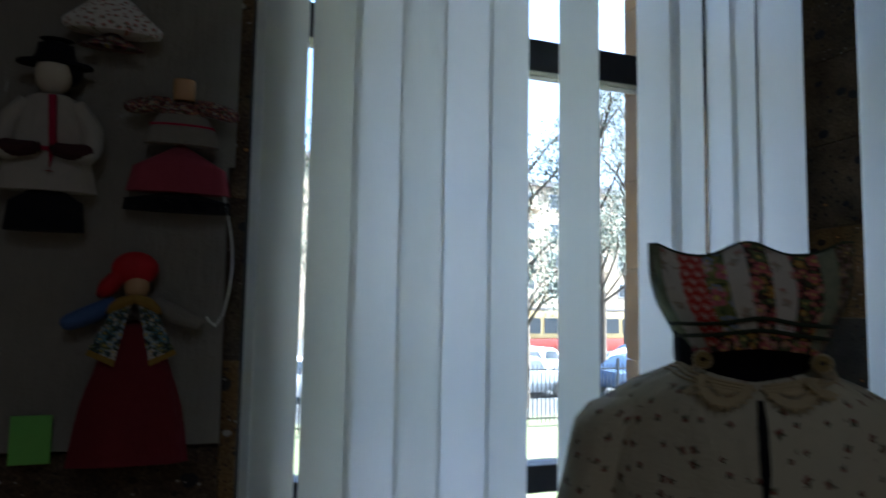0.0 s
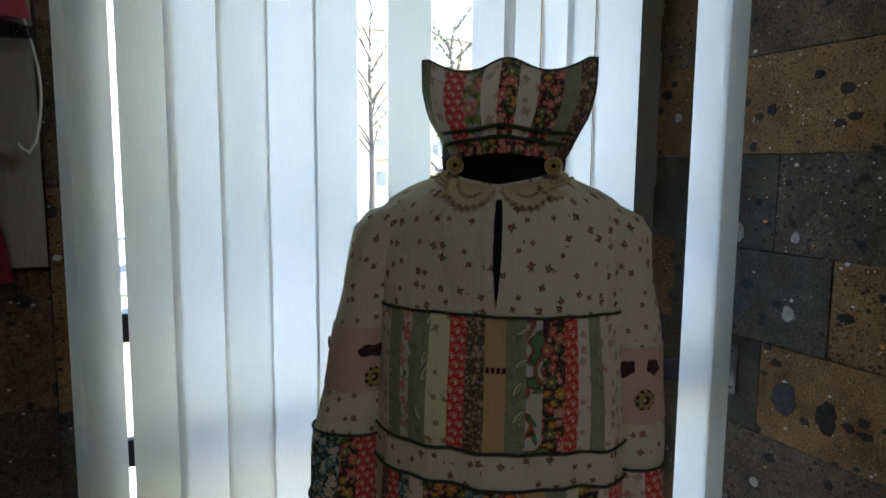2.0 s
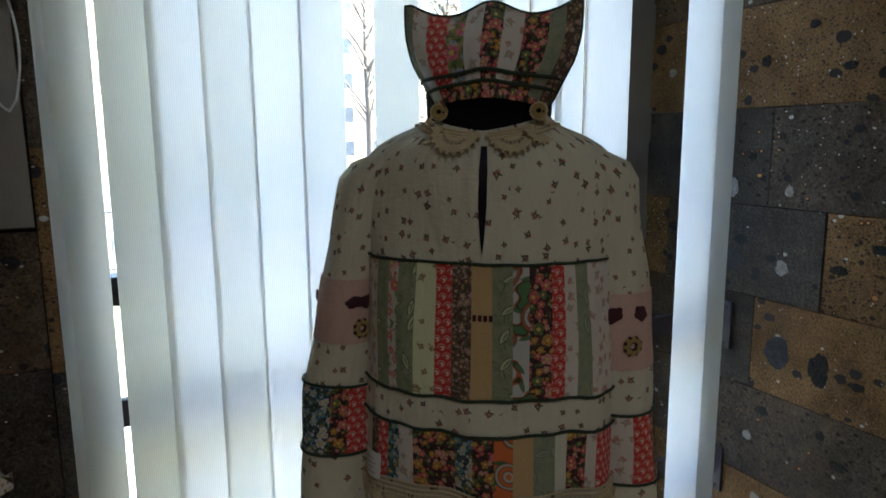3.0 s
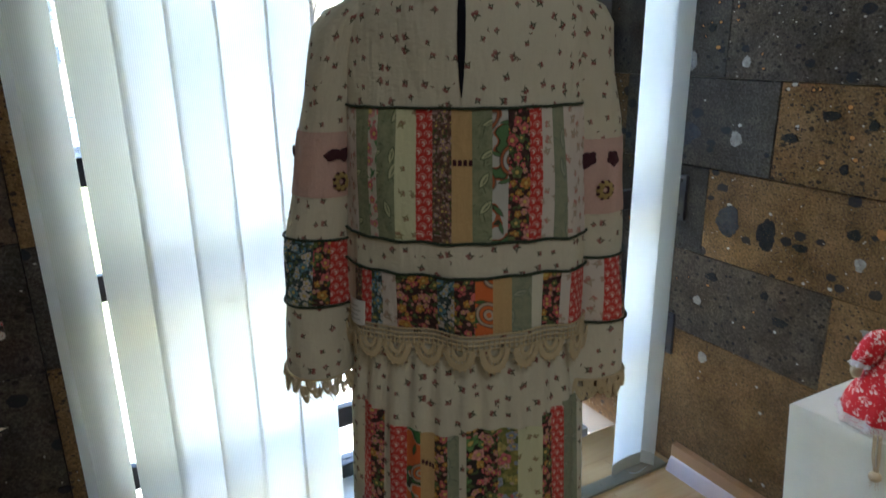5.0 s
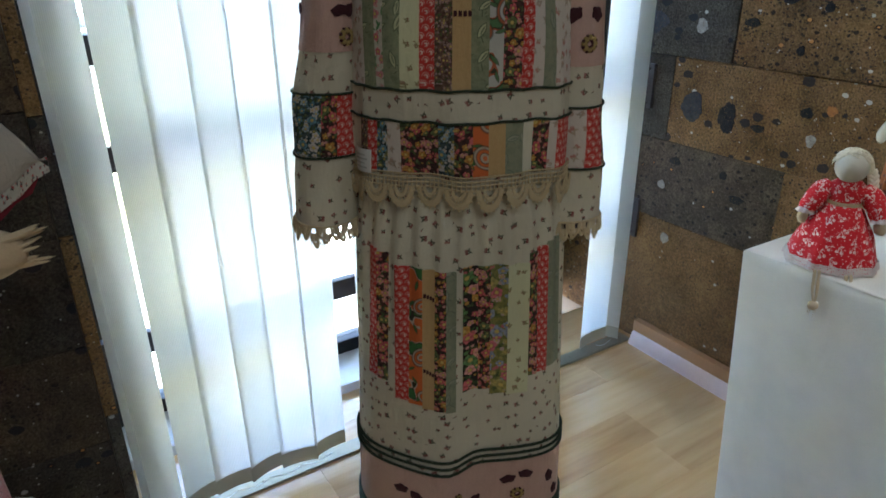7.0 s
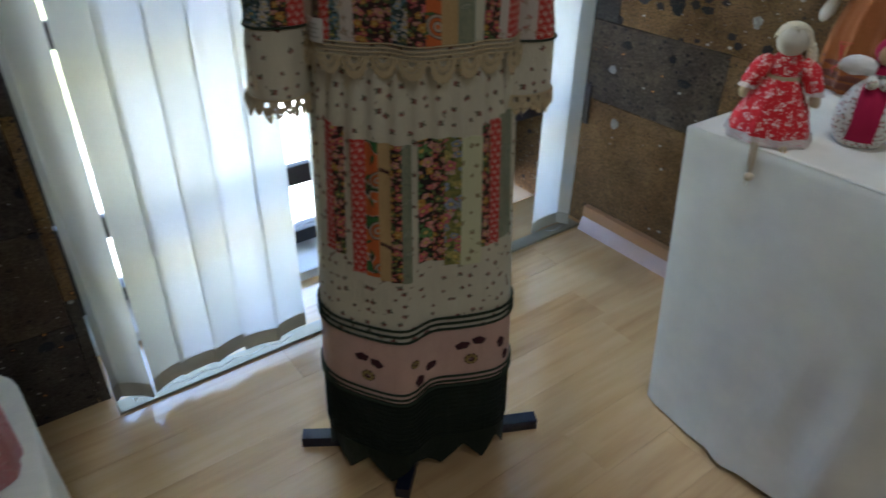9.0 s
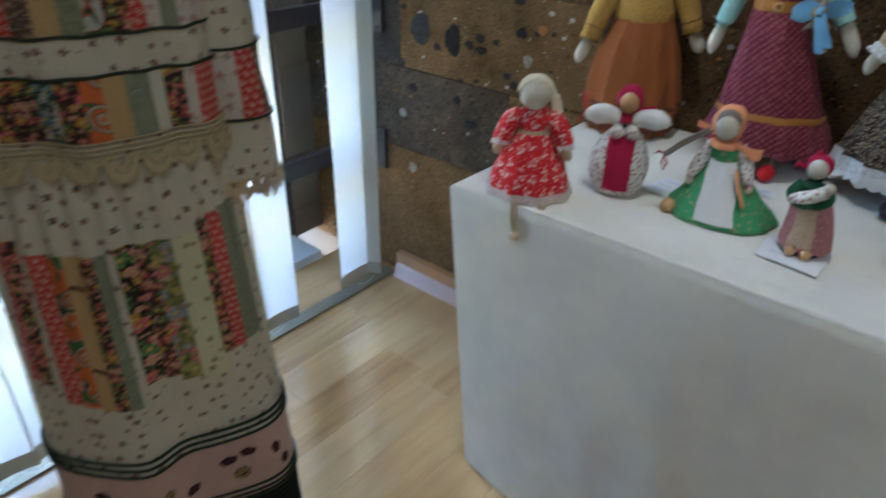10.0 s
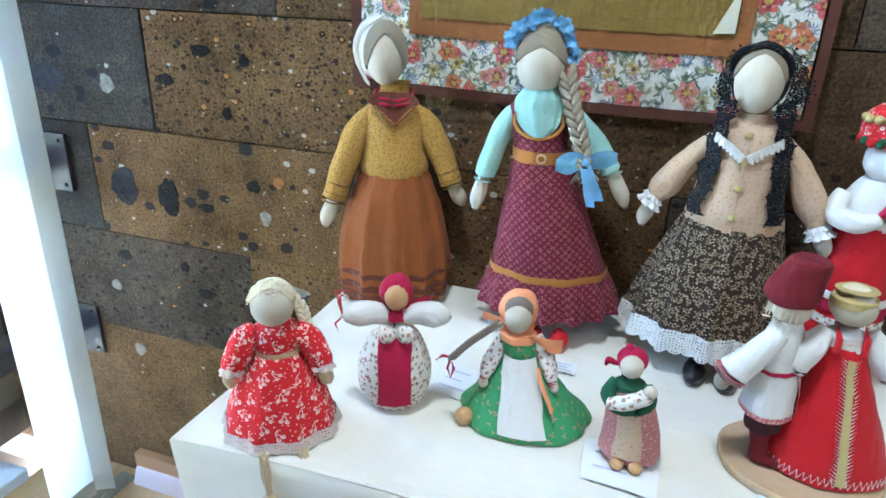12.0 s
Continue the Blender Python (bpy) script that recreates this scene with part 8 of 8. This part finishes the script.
def tree(label, x, y, high, spread, seed, count):
    rng = random.Random(seed)
    ob = thing("street_tree", label, "tree", pose(x, y, G0), "street trees")
    b = Build()
    b.tube([(0, 0, 0), (0.05, 0, high * 0.3), (-0.05, 0.1, high * 0.6), (0, 0, high * 0.95)], [0.22, 0.17, 0.11, 0.03], BARK, 10)
    tips = []
    for k in range(26):
        t = rng.uniform(0.25, 0.92)
        a = rng.uniform(0, 6.28)
        r = spread * rng.uniform(0.5, 1.0) * (1.15 - t * 0.7)
        s = Vector((0, 0, high * t))
        e = s + Vector((r * math.cos(a), r * math.sin(a), high * 0.16))
        mid = s.lerp(e, 0.5) + Vector((rng.uniform(-0.3, 0.3), rng.uniform(-0.3, 0.3), 0.25))
        b.tube([s, mid, e], [0.06, 0.035, 0.01], BARK, 6)
        tips += [mid.lerp(e, 0.3), mid.lerp(e, 0.7), e]
        for q in range(3):
            f = e + Vector((rng.uniform(-0.8, 0.8), rng.uniform(-0.8, 0.8), rng.uniform(-0.2, 0.9)))
            b.tube([mid.lerp(e, 0.5), f], [0.02, 0.005], BARK, 4)
            tips.append(f)
    part("trunk", b, ob, weld=False)
    v, f = [], []
    for k in range(count):
        c = rng.choice(tips) + Vector((rng.gauss(0, 0.35), rng.gauss(0, 0.35), rng.gauss(0, 0.3)))
        s = rng.uniform(0.04, 0.09)
        p = Vector((rng.uniform(-1, 1), rng.uniform(-1, 1), rng.uniform(-1, 1))).normalized() * s
        q = p.orthogonal().normalized() * s * 0.6
        n = len(v)
        v += [tuple(c - p), tuple(c + q), tuple(c + p), tuple(c - q)]
        f.append((n, n + 1, n + 2, n + 3))
    me = bpy.data.meshes.new("crown")
    me.from_pydata(v, [], f)
    me.materials.append(LEAVES)
    crown = new("crown", me)
    crown.parent = ob
    tagged(crown, kind="stuff")


for k, (x, y, h, s, c) in enumerate(((15.5, 24, 12, 3.4, 14000), (9.5, 19, 8, 2.4, 3000), (19, 27, 14, 4.0, 16000), (23, 33, 13, 3.2, 6000), (4.0, 20, 9, 2.6, 3000), (12, 34, 13, 3.4, 3000), (30, 40, 13, 3.5, 3000), (1.5, 30, 11, 3.0, 2500))):
    tree("street tree with thin young leaves and bare twigs", x, y, h, s, 20 + k, c)

# ---- stone cladding and floor planks ----
def tile(parent, lo, hi, grey, material=TUFF):
    ob = part("tile", Build().box(lo, hi, material, None, 0.0018), parent, smooth=False, weld=False)
    ob.color = (grey, grey, grey, 1)


COURSES = [
    (0.0, 0.447, [(OUT_Y, 1.36, 0.05), (1.36, 0.66, 0.0), (0.66, 0.2, 0.1)]),
    (0.447, 0.692, [(OUT_Y, 1.40, 0.8), (1.40, 0.802, 0.8), (0.802, 0.25, 0.0)]),
    (0.692, 0.935, [(OUT_Y, 1.32, 0.9), (1.32, 1.181, 1.0), (1.181, 0.50, 0.0), (0.50, 0.0, 0.2)]),
    (0.935, 1.171, [(OUT_Y, 1.50, 0.1), (1.50, 1.002, 1.0), (1.002, 0.42, 0.05), (0.42, -0.14, 0.3)]),
    (1.171, 1.416, [(OUT_Y, 1.614, 0.0), (1.614, 1.162, 1.0), (1.162, 0.70, 0.9), (0.70, 0.2, 0.2)]),
    (1.416, 1.665, [(OUT_Y, 1.463, 0.0), (1.463, 0.85, 0.05), (0.85, 0.3, 0.6)]),
    (1.665, 1.90, [(OUT_Y, 1.30, 0.6), (1.30, 0.80, 0.75), (0.80, 0.3, 0.2)]),
    (1.90, 2.14, []), (2.14, 2.38, []), (2.38, 2.62, []), (2.62, 2.80, [])]
rng = random.Random(5)
for z0, z1, row in COURSES:
    row = list(row)
    y = row[-1][1] if row else OUT_Y
    while y > BACK_Y + 0.1:
        w = rng.uniform(0.36, 0.6)
        row.append((y, max(BACK_Y, y - w), rng.choice((0.0, 0.2, 0.6, 0.9))))
        y -= w
    for y1, y0, grey in row:
        proud = rng.uniform(-0.0015, 0.0015)
        tile(wall_east, (WALL_X + proud, y0 + 0.0012, z0 + 0.0012), (WALL_X + 0.024, y1 - 0.0012, z1 - 0.0012), grey)
for k in range(11):
    z0, z1 = 0.24 * k, min(CEIL, 0.24 * k + 0.24)
    x = PIER_X - 0.0235
    while x > -1.7:
        w = rng.uniform(0.32, 0.5)
        tile(wall_north, (x - w + 0.0012, PIER_Y + rng.uniform(-0.001, 0.001), z0 + 0.0012), (x - 0.0012, PIER_Y + 0.024, z1 - 0.0012), rng.choice((0.7, 0.85, 1.0, 1.0)))
        x -= w
for z0, z1, grey in ((0.0, 0.30, 1.0), (0.30, 0.72, 0.0), (0.72, 0.95, 1.0), (0.95, 1.335, 0.0), (1.335, 1.60, 0.8), (1.60, 2.0, 0.6), (2.0, 2.55, 0.3)):
    tile(wall_north, (PIER_X - 0.023, PIER_Y - 0.001, z0 + 0.001), (PIER_X + 0.0025, GLASS_Y - 0.04, z1 - 0.001), grey)
for k in range(14):
    tile(fin, (1.787, OUT_Y + 0.01, G0 + 0.36 * k + 0.002), (1.80, 2.44, G0 + 0.36 * k + 0.358), (0.0, 0.3, 0.1)[k % 3])
    tile(fin, (1.787, 2.44, G0 + 0.36 * k + 0.002), (2.1, 2.456, G0 + 0.36 * k + 0.358), (0.0, 0.3, 0.1)[k % 3])

def clast_stone(name, dark, light, flecks):
    """A rough inclusion: mottled at two scales with crumbs of the tuff round it."""
    n = Nodes(name, 0.92)
    n.bsdf.inputs["Specular IOR Level"].default_value = 0.15
    p = n.obj()
    mott = n.noise(p, 70.0, 6.0, 0.75)
    crumbs = n.step(n.noise(p, 260.0, 3.0, 0.7), 0.60, 0.66)
    n.colour(n.mix(crumbs, n.mix(n.step(mott, 0.3, 0.7), dark, light), flecks)).bump(mott, 0.8, 0.004)
    return n.material


CLAST_BLUE = clast_stone("blue_grey_clast", (0.022, 0.023, 0.030), (0.062, 0.060, 0.066), (0.12, 0.075, 0.04))
CLAST_BLACK = clast_stone("black_scoria_clast", (0.010, 0.010, 0.011), (0.034, 0.030, 0.028), (0.12, 0.07, 0.035))
CLAST_PALE = clast_stone("pale_pumice_clast", (0.16, 0.14, 0.12), (0.36, 0.33, 0.30), (0.10, 0.08, 0.06))
CLAST_RUST = clast_stone("rust_clast", (0.22, 0.085, 0.025), (0.38, 0.17, 0.05), (0.14, 0.08, 0.04))
for y, z, ry, rz, material in ((1.268, 1.023, 0.043, 0.031, CLAST_BLUE), (1.104, 0.806, 0.035, 0.043, CLAST_BLUE), (0.990, 0.796, 0.027, 0.040, CLAST_BLACK), (0.872, 1.102, 0.022, 0.011, CLAST_BLACK),
                               (0.776, 1.089, 0.011, 0.012, CLAST_BLACK), (0.962, 1.042, 0.022, 0.011, CLAST_BLACK), (0.777, 0.848, 0.016, 0.013, CLAST_BLACK), (0.719, 0.864, 0.013, 0.012, CLAST_RUST),
                               (0.754, 0.785, 0.012, 0.016, CLAST_PALE), (1.174, 0.559, 0.014, 0.013, CLAST_PALE), (1.108, 1.022, 0.018, 0.020, CLAST_PALE), (0.824, 0.988, 0.010, 0.012, CLAST_BLACK),
                               (1.137, 0.394, 0.015, 0.017, CLAST_PALE), (0.896, 0.786, 0.020, 0.010, CLAST_BLACK), (0.696, 0.632, 0.031, 0.012, CLAST_PALE), (1.215, 1.294, 0.012, 0.010, CLAST_BLACK),
                               (1.193, 1.527, 0.013, 0.014, CLAST_BLACK), (1.103, 1.213, 0.012, 0.014, CLAST_PALE), (1.267, 1.213, 0.012, 0.026, CLAST_PALE), (1.070, 1.598, 0.013, 0.010, CLAST_BLACK),
                               (1.559, 1.596, 0.020, 0.014, CLAST_BLACK), (1.509, 1.526, 0.013, 0.012, CLAST_PALE), (0.978, 1.497, 0.018, 0.009, CLAST_BLACK), (1.135, 0.640, 0.021, 0.012, CLAST_BLACK),
                               (0.922, 0.583, 0.023, 0.012, CLAST_BLACK), (0.971, 0.639, 0.012, 0.012, CLAST_BLACK)):
    rows = []
    spin = random.uniform(0, 6.28)
    jag = [1 + random.uniform(-0.09, 0.09) for _ in range(26)]
    for k, x in ((1.0, 1.7905), (0.97, 1.7883), (0.7, 1.7877), (0.3, 1.7880), (0.0, 1.7878)):
        row = []
        for q in range(27):
            t = 2 * math.pi * q / 26
            g = jag[q % 26] * (1 + 0.09 * math.sin(3 * t + spin) + 0.05 * math.sin(5 * t + 2 * spin))
            row.append((x, y - ry * g * k * math.cos(t), z + rz * g * k * math.sin(t)))
        rows.append(row)
    part("clast", Build().grid(rows, material), wall_east, weld=False)

row_y = 1.459
while row_y > BACK_Y:
    w = 0.13
    x = WALL_X - rng.uniform(0.1, 0.9)
    ends = [WALL_X + 0.01]
    while x > FLOOR_W:
        ends.append(x)
        x -= rng.uniform(0.75, 1.25)
    ends.append(FLOOR_W)
    for x1, x0 in zip(ends, ends[1:]):
        y0 = max(BACK_Y, row_y - w)
        b = Build().box((x0 + 0.0003, y0 + 0.0003, -0.009), (x1 - 0.0003, row_y - 0.0003, rng.uniform(-0.0002, 0.0)), LAMINATE)
        part("plank", b, floor, smooth=False, weld=False)
    row_y -= w
